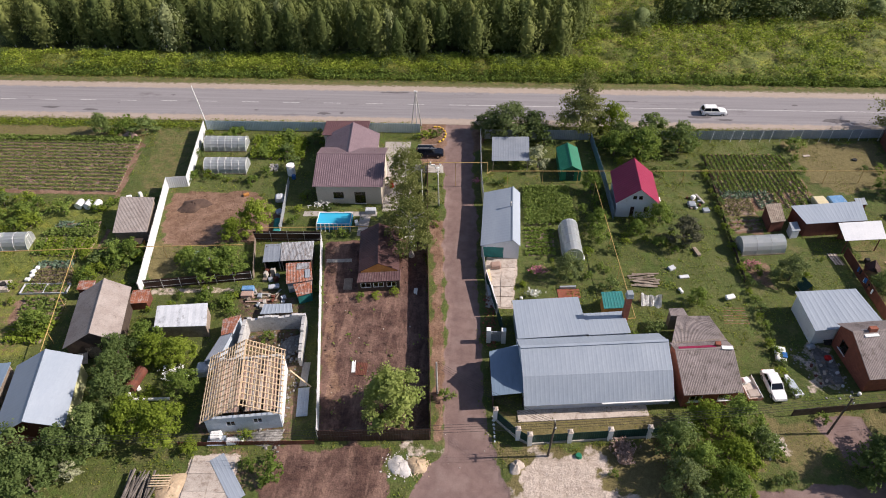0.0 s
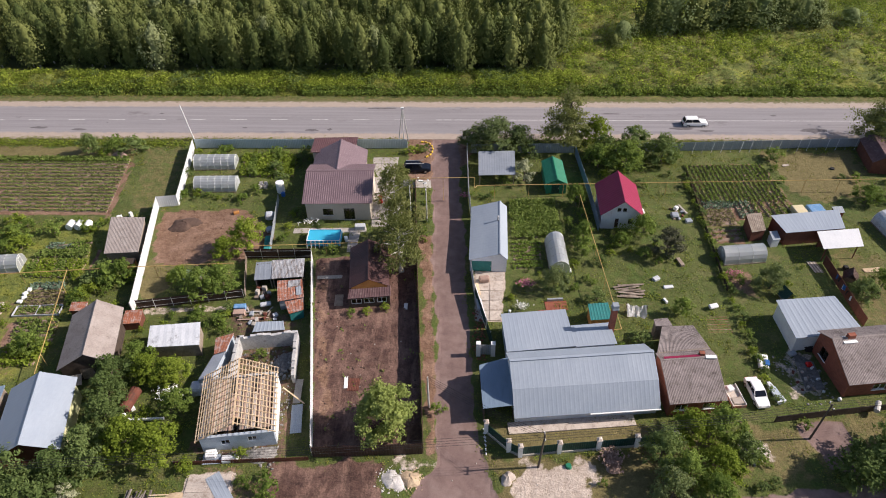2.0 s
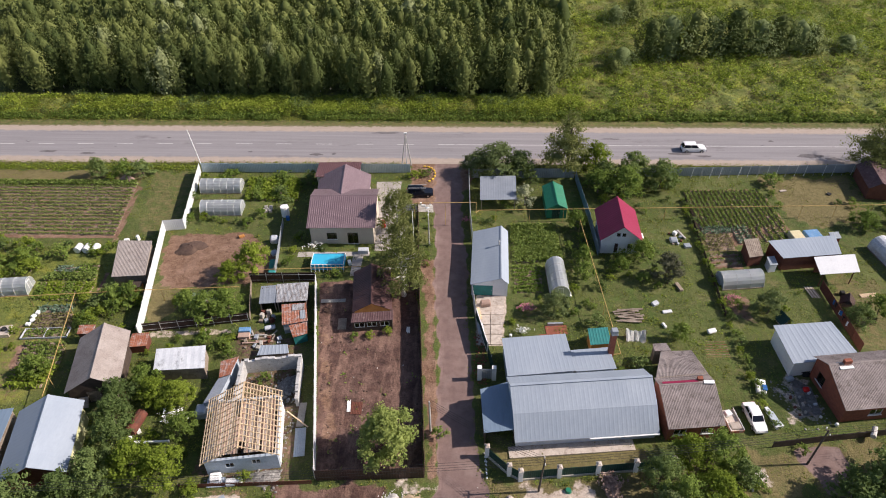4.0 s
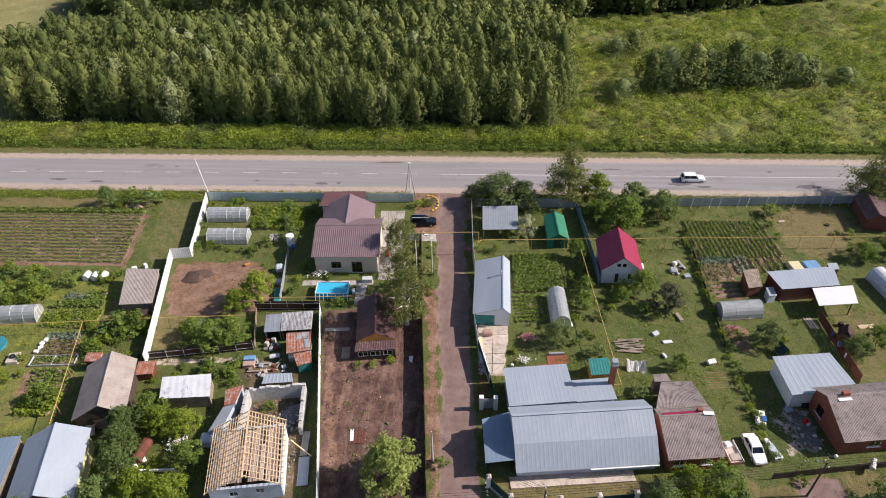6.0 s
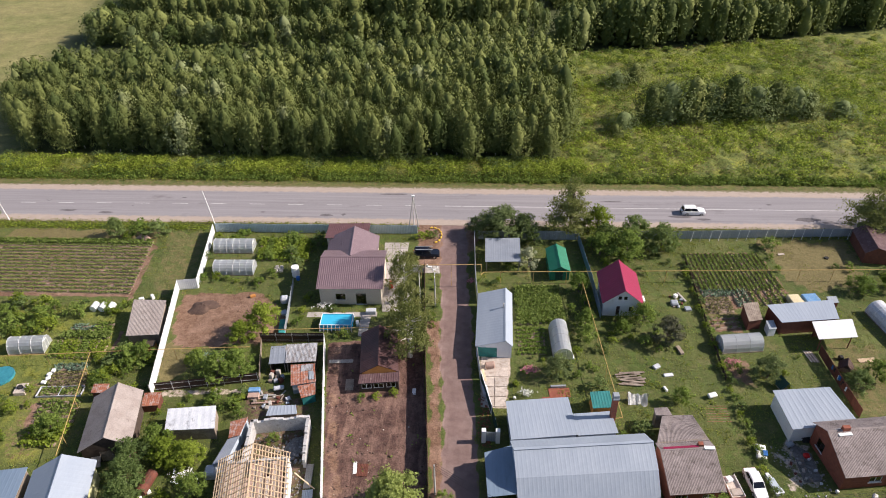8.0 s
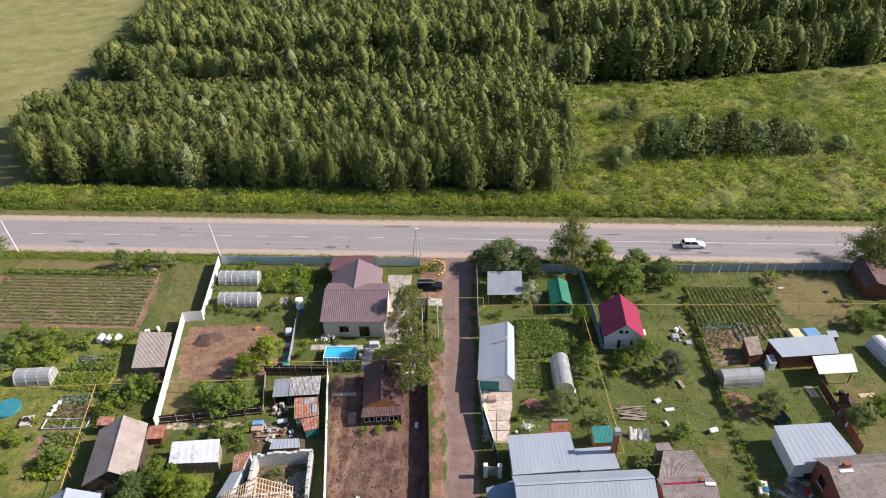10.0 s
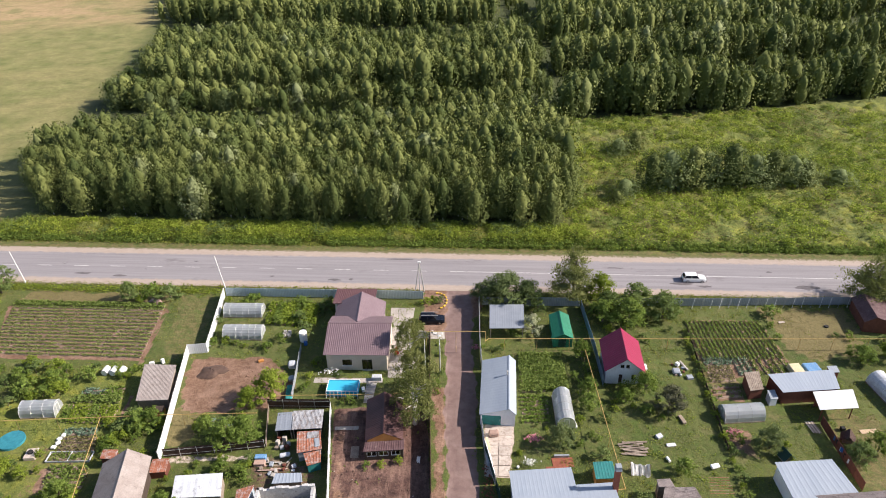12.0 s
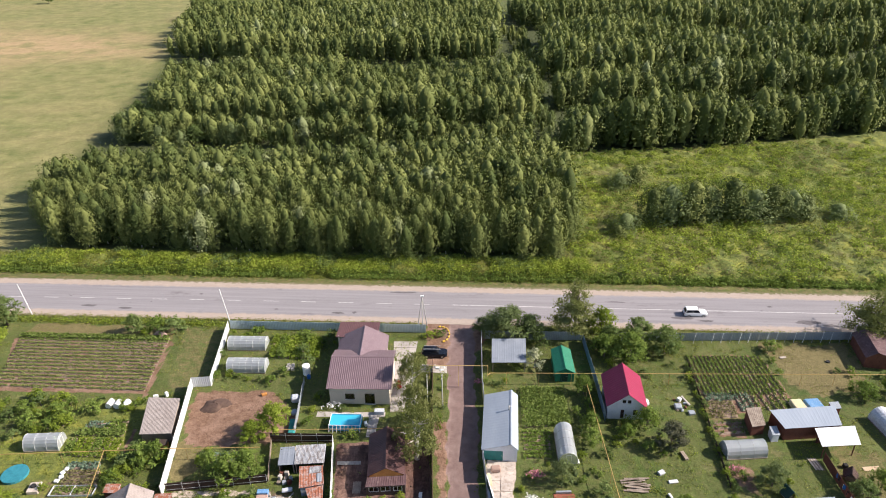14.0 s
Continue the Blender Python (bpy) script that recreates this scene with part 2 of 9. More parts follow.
M["birch_bark"] = surface("white_birch_bark", (0.50, 0.47, 0.42), (0.60, 0.57, 0.52), 2, 12, 0.9, 0, (0.08, 0.07, 0.06), 0.4, (1, 1, 2.5), 0.4)
M["white_line"] = surface("worn_white_road_paint", (0.52, 0.51, 0.49), (0.62, 0.61, 0.59), 0.8, 5, 0.9, 0, (0.30, 0.28, 0.27), 0.6)
M["tar"] = surface("dark_tar_patch", (0.105, 0.095, 0.098), (0.15, 0.135, 0.138), 1.2, 6, 0.9, 0, (0.19, 0.17, 0.172), 0.4)
M["turquoise"] = surface("turquoise_cover", (0.025, 0.17, 0.22), (0.04, 0.23, 0.28), 1.5, 8, 0.5)
M["flower_white"] = surface("white_blossom", (0.7, 0.7, 0.66), (0.78, 0.78, 0.74), 2, 8, 0.8)
M["flower_pink"] = surface("pink_blossom", (0.48, 0.14, 0.20), (0.58, 0.22, 0.28), 2, 8, 0.8)

# glass
m, n, b = blank("window_glass", 0.04)
b.inputs["Base Color"].default_value = (0.55, 0.60, 0.62, 1)
b.inputs["Transmission Weight"].default_value = 1.0
b.inputs["IOR"].default_value = 1.45
M["glass"] = m
# twin-wall polycarbonate
m, n, b = blank("polycarbonate_sheet", 0.3)
pc = noise_tex(m, 0.8, 4, 0.6)
links(m, ramp(m, pc, [(0.3, (0.66, 0.71, 0.73)), (0.7, (0.80, 0.83, 0.84))]), b.inputs["Base Color"])
b.inputs["Transmission Weight"].default_value = 0.68
b.inputs["Specular IOR Level"].default_value = 0.6
M["poly"] = m
# pool water
m, n, b = blank("pool_water", 0.03)
b.inputs["Base Color"].default_value = (0.055, 0.47, 0.66, 1)
b.inputs["Transmission Weight"].default_value = 0.25
b.inputs["IOR"].default_value = 1.33
bump(m, b, noise_tex(m, 5, 2), 0.15, 0.02)
M["water"] = m


def foliage(name, dark, light, fresh=0.25, tone=0.5, grey=None):
    """Leaves: colour by island, by tree (attribute or object) and by a coarse noise; some light passes through."""
    m, n, b = blank(name, 0.8)
    b.inputs["Specular IOR Level"].default_value = 0.12
    geo = n.new("ShaderNodeNewGeometry")
    info = n.new("ShaderNodeObjectInfo")
    at = n.new("ShaderNodeAttribute")
    at.attribute_name = "tone"
    by_tree = calc(m, "FRACT", calc(m, "ADD", info.outputs["Random"], at.outputs["Fac"]))
    mix = calc(m, "ADD", calc(m, "MULTIPLY", geo.outputs["Random Per Island"], 1 - tone), calc(m, "MULTIPLY", by_tree, tone))
    col = ramp(m, mix, [(0.05, dark), (0.6, tuple((a + c) / 2 for a, c in zip(dark, light))), (0.98, light)])
    if grey:
        col = mixc(m, ramp(m, by_tree, [(0.955, (0, 0, 0)), (0.975, (0.4, 0.4, 0.4))]), col, grey)
    links(m, col, b.inputs["Base Color"])
    tr = n.new("ShaderNodeBsdfTranslucent")
    links(m, mixc(m, 0.5, col, (0.20, 0.26, 0.03)), tr.inputs["Color"])
    mx = n.new("ShaderNodeMixShader")
    mx.inputs[0].default_value = fresh
    links(m, b.outputs[0], mx.inputs[1])
    links(m, tr.outputs[0], mx.inputs[2])
    links(m, mx.outputs[0], n["Material Output"].inputs["Surface"])
    return m


M["leaf_wood"] = foliage("birch_wood_leaves", (0.060, 0.083, 0.024), (0.186, 0.208, 0.063), 0.14, 0.86, (0.26, 0.30, 0.18))
M["leaf_apple"] = foliage("orchard_leaves", (0.090, 0.148, 0.026), (0.262, 0.345, 0.078), 0.4)
M["leaf_dark"] = foliage("dark_green_leaves", (0.070, 0.112, 0.033), (0.212, 0.275, 0.092), 0.35)
M["leaf_lime"] = foliage("yellow_green_leaves", (0.118, 0.172, 0.018), (0.320, 0.395, 0.058), 0.4)
M["leaf_birch"] = foliage("weeping_birch_leaves", (0.112, 0.130, 0.042), (0.280, 0.290, 0.110), 0.3)
M["leaf_silver"] = foliage("silvery_leaves", (0.30, 0.32, 0.19), (0.55, 0.55, 0.36))
M["leaf_smoke"] = foliage("dull_purple_grey_leaves", (0.055, 0.058, 0.036), (0.140, 0.140, 0.090))
M["leaf_crop"] = foliage("crop_leaves", (0.098, 0.148, 0.030), (0.270, 0.340, 0.092), 0.4)
M["leaf_field"] = foliage("dull_field_leaves", (0.120, 0.162, 0.045), (0.300, 0.345, 0.110), 0.35)
M["leaf_linden"] = foliage("pale_tipped_linden_leaves", (0.100, 0.145, 0.030), (0.330, 0.385, 0.115), 0.35)
M["leaf_willow"] = foliage("grey_green_willow_leaves", (0.095, 0.130, 0.050), (0.260, 0.310, 0.132), 0.35, 0.6)
M["leaf_meadow"] = foliage("bright_meadow_weeds", (0.122, 0.178, 0.020), (0.415, 0.490, 0.072), 0.35, 0.75)
M["leaf_sorrel"] = foliage("reddish_seeding_grass", (0.120, 0.085, 0.045), (0.270, 0.200, 0.110), 0.3)
M["leaf_straw"] = foliage("straw_coloured_leaves", (0.130, 0.120, 0.050), (0.300, 0.265, 0.130), 0.3)
M["leaf_cabbage"] = foliage("blue_green_cabbage_leaves", (0.10, 0.16, 0.11), (0.22, 0.29, 0.20))
M["grass_blades"] = foliage("meadow_grass", (0.120, 0.148, 0.024), (0.315, 0.320, 0.070), 0.4)


# ---- mesh helpers ----
def finish(bm, name, material):
    bmesh.ops.recalc_face_normals(bm, faces=bm.faces)
    me = bpy.data.meshes.new(name)
    bm.to_mesh(me)
    bm.free()
    me.materials.append(material)
    return me


def part(name, bm, material, parent, label=""):
    """One mesh object, in world coordinates, under a thing."""
    ob = new(name, finish(bm, name, material))
    ob.parent = parent
    if parent is not None:
        ob.matrix_parent_inverse = parent.matrix_basis.inverted()
    if label:
        tagged(ob, label)
    return ob


def thing(name, x, y, z=0.0, rz=0.0, label="", category="", group="", kind=""):
    ob = new(name)
    ob.matrix_basis = pose(x, y, z, 0, 0, rz)
    return tagged(ob, label, category, group, kind)


def solo(name, bm, material, label, category, group="", kind="", at=None):
    """A thing that is one mesh; at: its own origin."""
    if at is not None:
        bmesh.ops.translate(bm, verts=bm.verts, vec=-Vector(at))
    ob = new(name, finish(bm, name, material))
    if at is not None:
        ob.location = at
    return tagged(ob, label, category, group, kind)


def hexa(bm, low, high):
    """A solid between two quads, given as lists of four points."""
    v = [bm.verts.new(p) for p in (*low, *high)]
    for f in ((3, 2, 1, 0), (4, 5, 6, 7), (0, 1, 5, 4), (1, 2, 6, 5), (2, 3, 7, 6), (3, 0, 4, 7)):
        bm.faces.new([v[i] for i in f])
    return v


def box(bm, x0, x1, y0, y1, z0, z1, m=None):
    low = [(x0, y0, z0), (x1, y0, z0), (x1, y1, z0), (x0, y1, z0)]
    high = [(a, b, z1) for a, b, _ in low]
    if m is not None:
        low, high = [m @ Vector(p) for p in low], [m @ Vector(p) for p in high]
    return hexa(bm, low, high)


def beam(bm, a, b, w, h=None, up=(0, 0, 1)):
    """A bar of section w x h from a to b."""
    a, b, h = Vector(a), Vector(b), h or w
    d = (b - a).normalized()
    side = d.cross(Vector(up))
    side = (side if side.length > 1e-4 else d.cross(Vector((1, 0, 0)))).normalized()
    top = side.cross(d).normalized()
    ring = [side * (sx * w / 2) + top * (sz * h / 2) for sx, sz in ((-1, -1), (1, -1), (1, 1), (-1, 1))]
    return hexa(bm, [a + r for r in ring], [b + r for r in ring])


def tube(bm, pts, radii, sides=8):
    """A round bar along points."""
    rings = []
    pts = [Vector(p) for p in pts]
    for i, p in enumerate(pts):
        d = (pts[min(i + 1, len(pts) - 1)] - pts[max(i - 1, 0)]).normalized()
        s = d.cross(Vector((0, 0, 1)))
        s = (s if s.length > 1e-3 else d.cross(Vector((1, 0, 0)))).normalized()
        t = s.cross(d)
        r = radii[i] if isinstance(radii, (list, tuple)) else radii
        rings.append([bm.verts.new(p + (s * math.cos(k * 2 * math.pi / sides) + t * math.sin(k * 2 * math.pi / sides)) * r) for k in range(sides)])
    for a, b in zip(rings, rings[1:]):
        for k in range(sides):
            bm.faces.new((a[k], a[(k + 1) % sides], b[(k + 1) % sides], b[k]))
    bm.faces.new(rings[0][::-1])
    bm.faces.new(rings[-1])


def sheet(bm, a, b, c, d, pitch=0.0, amp=0.0, thick=0.03, square=False):
    """A roof or fence sheet over the quad a b c d (a-b is the lower edge), with ribs running from a-b to d-c."""
    a, b, c, d = (Vector(p) for p in (a, b, c, d))
    width = (b - a).length
    nrm = (b - a).cross(d - a).normalized()
    if pitch:
        k = max(2, int(round(width / pitch)))
        if square:
            us, hs = [], []
            for i in range(k):
                for du, h in ((0.0, 0), (0.55, 0), (0.65, 1), (0.9, 1)):
                    us.append((i + du) / k)
                    hs.append(h * amp)
            us.append(1.0)
            hs.append(0)
        else:
            us = [i / (2 * k) for i in range(2 * k + 1)]
            hs = [amp * (i % 2) for i in range(2 * k + 1)]
    else:
        us, hs = [0.0, 1.0], [0.0, 0.0]
    top = [[bm.verts.new(p.lerp(q, u) + nrm * h) for u, h in zip(us, hs)] for p, q in ((a, b), (d, c))]
    bot = [[bm.verts.new(p.lerp(q, u) - nrm * thick) for u in (0.0, 1.0)] for p, q in ((a, b), (d, c))]
    for i in range(len(us) - 1):
        bm.faces.new((top[0][i], top[0][i + 1], top[1][i + 1], top[1][i]))
    bm.faces.new((bot[0][1], bot[0][0], bot[1][0], bot[1][1]))
    bm.faces.new([*top[0][::-1], bot[0][0], bot[0][1]])
    bm.faces.new([*top[1], bot[1][1], bot[1][0]])
    bm.faces.new((top[0][0], top[1][0], bot[1][0], bot[0][0]))
    bm.faces.new((top[1][-1], top[0][-1], bot[0][1], bot[1][1]))


def wall(bm, a, b, profile, thick=0.22, openings=(), z0=0.0):
    """A wall from a to b (plan), standing to the left of that line; profile: its height at a, and as (share, height) pairs; openings: (u0, u1, z0, z1) in metres."""
    a, b = Vector((*a, 0)), Vector((*b, 0))
    L = (b - a).length
    d = (b - a) / L
    inn = Vector((-d.y, d.x, 0)) * thick
    prof = [(s * L, z) for s, z in profile]
    top = lambda u: float(np.interp(u, [p[0] for p in prof], [p[1] for p in prof]))  # noqa: E731
    cuts = sorted({0.0, L, *(p[0] for p in prof), *(o[0] for o in openings), *(o[1] for o in openings)})
    for u0, u1 in zip(cuts, cuts[1:]):
        if u1 - u0 < 1e-4:
            continue
        mid = (u0 + u1) / 2
        holes = sorted((o[2], o[3]) for o in openings if o[0] - 1e-6 < mid < o[1] + 1e-6)
        spans, z = [], z0
        for h0, h1 in holes:
            if h0 - z > 1e-3:
                spans.append((z, z, h0, h0))
            z = h1
        spans.append((z, z, top(u0), top(u1)))
        for l0, l1, h0, h1 in spans:
            p, q = a + d * u0, a + d * u1
            low = [(p.x, p.y, l0), (q.x, q.y, l1), (q.x + inn.x, q.y + inn.y, l1), (p.x + inn.x, p.y + inn.y, l0)]
            high = [(p.x, p.y, h0), (q.x, q.y, h1), (q.x + inn.x, q.y + inn.y, h1), (p.x + inn.x, p.y + inn.y, h0)]
            hexa(bm, low, high)
    bmesh.ops.remove_doubles(bm, verts=bm.verts, dist=0.0005)


def window(parent, a, b, u0, u1, z0, z1, frame_mat, bars=1, name="window", sill=False):
    """A window in the opening of a wall from a to b: frame, panes behind it, a sill."""
    a, b = Vector((*a, 0)), Vector((*b, 0))
    d = (b - a).normalized()
    inn = Vector((-d.y, d.x, 0))
    m = Matrix.Translation(a + d * u0 + inn * 0.05) @ Matrix((d, inn, (0, 0, 1))).transposed().to_4x4()
    w, t = u1 - u0, 0.07
    bm = bmesh.new()
    box(bm, 0, w, 0, 0.06, z0, z0 + t, m)
    box(bm, 0, w, 0, 0.06, z1 - t, z1, m)
    box(bm, 0, t, 0, 0.06, z0 + t, z1 - t, m)
    box(bm, w - t, w, 0, 0.06, z0 + t, z1 - t, m)
    for i in range(bars):
        x = w * (i + 1) / (bars + 1)
        box(bm, x - t / 2, x + t / 2, 0, 0.06, z0 + t, z1 - t, m)
    fr = part(name, bm, frame_mat, parent)
    bm = bmesh.new()
    box(bm, t, w - t, 0.025, 0.035, z0 + t, z1 - t, m)
    part("pane", bm, M["glass"], fr)
    if sill:
        bm = bmesh.new()
        box(bm, -0.1, w + 0.1, -0.16, 0.04, z0 - 0.06, z0, m)
        part("sill", bm, M["white_paint"], fr)
    return fr


def door(parent, a, b, u0, u1, z0, z1, material, name="door"):
    a, b = Vector((*a, 0)), Vector((*b, 0))
    d = (b - a).normalized()
    inn = Vector((-d.y, d.x, 0))
    m = Matrix.Translation(a + d * u0 + inn * 0.05) @ Matrix((d, inn, (0, 0, 1))).transposed().to_4x4()
    w = u1 - u0
    k = max(2, int(w / 0.25))
    bm = bmesh.new()
    box(bm, 0, w, 0.05, 0.08, z0, z1, m)
    dr = part(name, bm, material, parent)
    for i in range(k):
        bm = bmesh.new()
        box(bm, w * i / k + 0.006, w * (i + 1) / k - 0.006, 0.0, 0.048, z0, z1, m)
        part("plank", bm, material, dr)
    bm = bmesh.new()
    box(bm, w - 0.18, w - 0.10, -0.05, 0.0, z0 + 0.95, z0 + 1.1, m)
    part("handle", bm, M["grey_post"], dr)
    return dr


# ---- ground: one sheet to the horizon, with zones of soil, track, dry grass and pale gravel ----
def axis(parts):
    out = []
    for lo, hi, step in parts:
        out.extend(np.arange(lo, hi - step * 0.5, step))
    return np.array(out + [parts[-1][1]])


gx = axis([(-4000, -1000, 600), (-1000, -260, 60), (-260, -112, 6), (-112, 96, 0.5), (96, 160, 1.0), (160, 260, 6), (260, 1000, 60), (1000, 4000, 600)])
gy = axis([(-1500, -300, 300), (-300, 0, 40), (0, 24, 6), (24, 130, 0.5), (130, 212, 1.0), (212, 260, 4), (260, 600, 12), (600, 1200, 60), (1200, 5000, 600)])
X, Y = np.meshgrid(gx, gy)


def inside_distance(poly):
    """Distance from the border of a polygon, positive inside."""
    p = np.array(poly, float)
    q = np.roll(p, -1, 0)
    best = np.full(X.shape, 1e9)
    odd = np.zeros(X.shape, bool)
    for (ax, ay), (bx, by) in zip(p, q):
        ex, ey = bx - ax, by - ay
        s = np.clip(((X - ax) * ex + (Y - ay) * ey) / (ex * ex + ey * ey + 1e-9), 0, 1)
        best = np.minimum(best, (X - ax - s * ex) ** 2 + (Y - ay - s * ey) ** 2)
        cross = (ay > Y) != (by > Y)
        odd ^= cross & (X < ex * (Y - ay) / (ey + 1e-12) + ax)
    d = np.sqrt(best)
    return np.where(odd, d, -d)


rough = sum(a * np.sin(X * fx + Y * fy + ph) for a, fx, fy, ph in ((0.5, 0.9, 0.35, 0), (0.4, -0.5, 1.2, 1.7), (0.3, 1.9, 1.4, 0.6), (0.25, -2.3, 2.6, 2.2)))


def zone(poly, soft=0.5, strength=1.0, wobble=0.35):
    return np.clip((inside_distance(poly) + rough * wobble) / soft + 0.5, 0, 1) * strength


soil = np.zeros(X.shape)
track = np.zeros(X.shape)
dry = np.zeros(X.shape)
pale = np.zeros(X.shape)
clay = np.zeros(X.shape)
# bare building plot, the dug-over plot behind the white fence, plots by the lane
soil = np.maximum(soil, zone([(-18.3, 42.8), (-6.0, 43.5), (-9.0, 78.0), (-23.8, 76.0)], 0.5, 1.0, 0.1))
clay = np.maximum(clay, zone([(-51.0, 87.6), (-36.5, 87.8), (-31.5, 82.5), (-31.0, 77.5), (-37.0, 75.0), (-47.0, 73.8), (-49.0, 78.0)], 1.0, 0.9, 0.6))
soil = np.maximum(soil, zone([(-23.0, 41.9), (-10.2, 42.4), (-9.6, 38), (-11, 33), (-24, 33)], 1.0, 0.9, 0.7))
clay = np.maximum(clay, zone([(-23.2, 74.5), (-21.6, 74.5), (-16.9, 46), (-17.9, 46)], 1.0, 0.6, 0.8))
clay = np.maximum(clay, zone([(-8.6, 82.0), (-6.6, 82.0), (-4.2, 43.0), (-5.7, 43.0)], 0.8, 0.75, 0.5))
clay = np.maximum(clay, zone([(-93, 101.4), (-61.4, 101.6), (-59.6, 86.2), (-86, 85.8)], 0.5, 1.0, 0.1))
clay = np.maximum(clay, zone([(-61.2, 101.5), (-60.6, 101.5), (-58.9, 85.6), (-59.8, 85.4)], 0.4, 0.75, 0.15))
clay = np.maximum(clay, zone([(36.0, 101.6), (49.8, 102.0), (51.0, 90.5), (43.0, 86.5), (36.2, 84.0)], 0.5, 0.8, 0.3))
clay = np.maximum(clay, zone([(36.0, 84.5), (41.0, 85.0), (40.5, 80.6), (35.6, 80.0)], 0.6, 0.7, 0.4))
clay = np.maximum(clay, zone([(35.6, 74.6), (39.5, 74.6), (39.0, 69.0), (36.0, 70.0)], 0.8, 0.6, 0.5))
clay = np.maximum(clay, zone([(-67, 66.5), (-58.5, 66.5), (-57.5, 53.0), (-63, 53.0)], 0.8, 0.45, 0.6))
soil = np.maximum(soil, zone([(-34, 66), (-25, 66), (-19.5, 48), (-22, 42.5), (-33, 42)], 1.2, 0.55, 0.9))
clay = np.maximum(clay, zone([(-12.5, 110.3), (1.5, 110.4), (-1.5, 101.5), (-6.0, 95.0), (-11.8, 95.5), (-12, 104)], 0.8, 0.75, 0.5))
clay = np.maximum(clay, zone([(-30, 41.3), (-22, 41.3), (-21.5, 36), (-28, 36)], 1.0, 0.5, 0.8))
clay = np.maximum(clay, zone([(-63.2, 62.2), (-62.4, 62.2), (-61.4, 58.4), (-62.4, 58.4)], 0.3, 0.9, 0.1))
clay = np.maximum(clay, zone([(-57.6, 77.8), (-56.9, 77.8), (-55.6, 69.0), (-56.5, 69.0)], 0.3, 0.9, 0.1))
# lane and the lower road
lane = [(-8.2, 110.4), (-3.0, 110.4), (-2.6, 96), (-1.6, 80), (-0.9, 60), (0.3, 46), (2.6, 37), (10, 28), (-16, 28), (-7.8, 36.6), (-4.6, 42), (-5.0, 58), (-6.6, 80), (-7.3, 96)]
track = np.maximum(track, zone(lane, 0.6, 1.0, 0.35))
track = np.maximum(track, zone([(-60, 32), (12, 34.0), (21, 37.6), (33.9, 39.8), (45, 41.4), (90, 47), (90, 41.5), (45, 36.8), (20, 31.5), (10, 28), (-60, 27)], 0.6, 0.9, 0.4))
track = np.maximum(track, zone([(36.0, 48.4), (42.2, 48.9), (42.8, 46.0), (41.0, 42.6), (38.6, 42.6)], 0.8, 0.95, 0.4))
# paved strip by the shed, courtyard by the brick house
pale = np.maximum(pale, zone([(3.6, 41.8), (11.5, 43.6), (13.5, 38.0), (17, 36), (3.0, 35.5)], 1.4, 0.8, 1.2))
pale = np.maximum(pale, zone([(30.4, 46.2), (32.0, 45.8), (33.0, 43.4), (31.2, 43.2)], 0.6, 0.7, 0.5))
pale = np.maximum(pale, zone([(38.0, 52.4), (41.6, 51.6), (42.4, 58.0), (40.0, 60.0), (37.5, 57.0)], 1.2, 0.55, 1.0))
pale = np.maximum(pale, zone([(-9.5, 43.0), (-3.6, 43.2), (-3.8, 41.2), (-9.2, 41.2)], 0.6, 0.5, 0.5))
pale = np.maximum(pale, zone([(-46, 65.4), (-33.5, 66.4), (-33.4, 65.2), (-46, 64.0)], 0.4, 0.6, 0.15))
pale = np.maximum(pale, zone([(-31.6, 33.6), (-25.8, 33.6), (-26.5, 40.6), (-31.6, 40.4)], 0.3, 1.0, 0.0))
pale = np.maximum(pale, zone([(0.0, 63.7), (3.6, 63.8), (4.3, 73.8), (-0.2, 73.6)], 0.3, 1.0, 0.0))
# dry, yellowed grass
dry = np.maximum(dry, zone([(1.5, 47.5), (4.8, 44.0), (20, 45.0), (20, 48.0), (5, 47.2)], 0.6, 0.85, 0.4))
dry = np.maximum(dry, zone([(0.5, 45), (3.0, 43.2), (20, 44.4), (20, 37), (3, 35)], 1.5, 0.85, 1.2))
dry = np.maximum(dry, zone([(18, 45.5), (34, 48.6), (62, 52.0), (62, 47), (38, 42.5), (20, 38)], 1.5, 0.62, 1.2))
dry = np.maximum(dry, zone([(-49.2, 74.5), (-43.5, 74.8), (-44.0, 68.0), (-47.4, 66.4)], 1.2, 0.75, 1.0))
dry = np.maximum(dry, zone([(50.5, 105.8), (66.5, 106.5), (66, 92), (51.5, 91.5)], 1.5, 0.75, 1.2))
dry = np.maximum(dry, zone([(51.2, 79), (60, 79), (60, 64), (51.2, 64)], 1.5, 0.55, 1.2))
dry = np.maximum(dry, zone([(-300, 109.8), (300, 110.6), (300, 109.4), (-300, 108.8)], 0.8, 0.55, 0.6))
dry = np.maximum(dry, zone([(-300, 126.8), (300, 127.4), (300, 123.6), (-300, 123.4)], 0.8, 0.5, 0.6))
dry = np.maximum(dry, zone([(-60, 106.5), (-52.6, 106.5), (-50, 90), (-57, 86.5)], 1.0, 0.5, 0.8))
dry = np.maximum(dry, zone([(36.0, 90.4), (41.0, 90.4), (41.0, 84.4), (35.4, 84.2)], 0.6, 0.95, 0.3))
clay = np.where(dry > 0.6, np.minimum(clay, 0.25), clay)
dry = np.maximum(dry, zone([(2.8, 93.5), (17, 94), (17, 88.5), (2.4, 88)], 0.8, 0.4, 0.6))
dry = np.maximum(dry, zone([(-92, 106.8), (-62, 106.4), (-61, 101.6), (-92, 101.4)], 0.8, 0.8, 0.6))
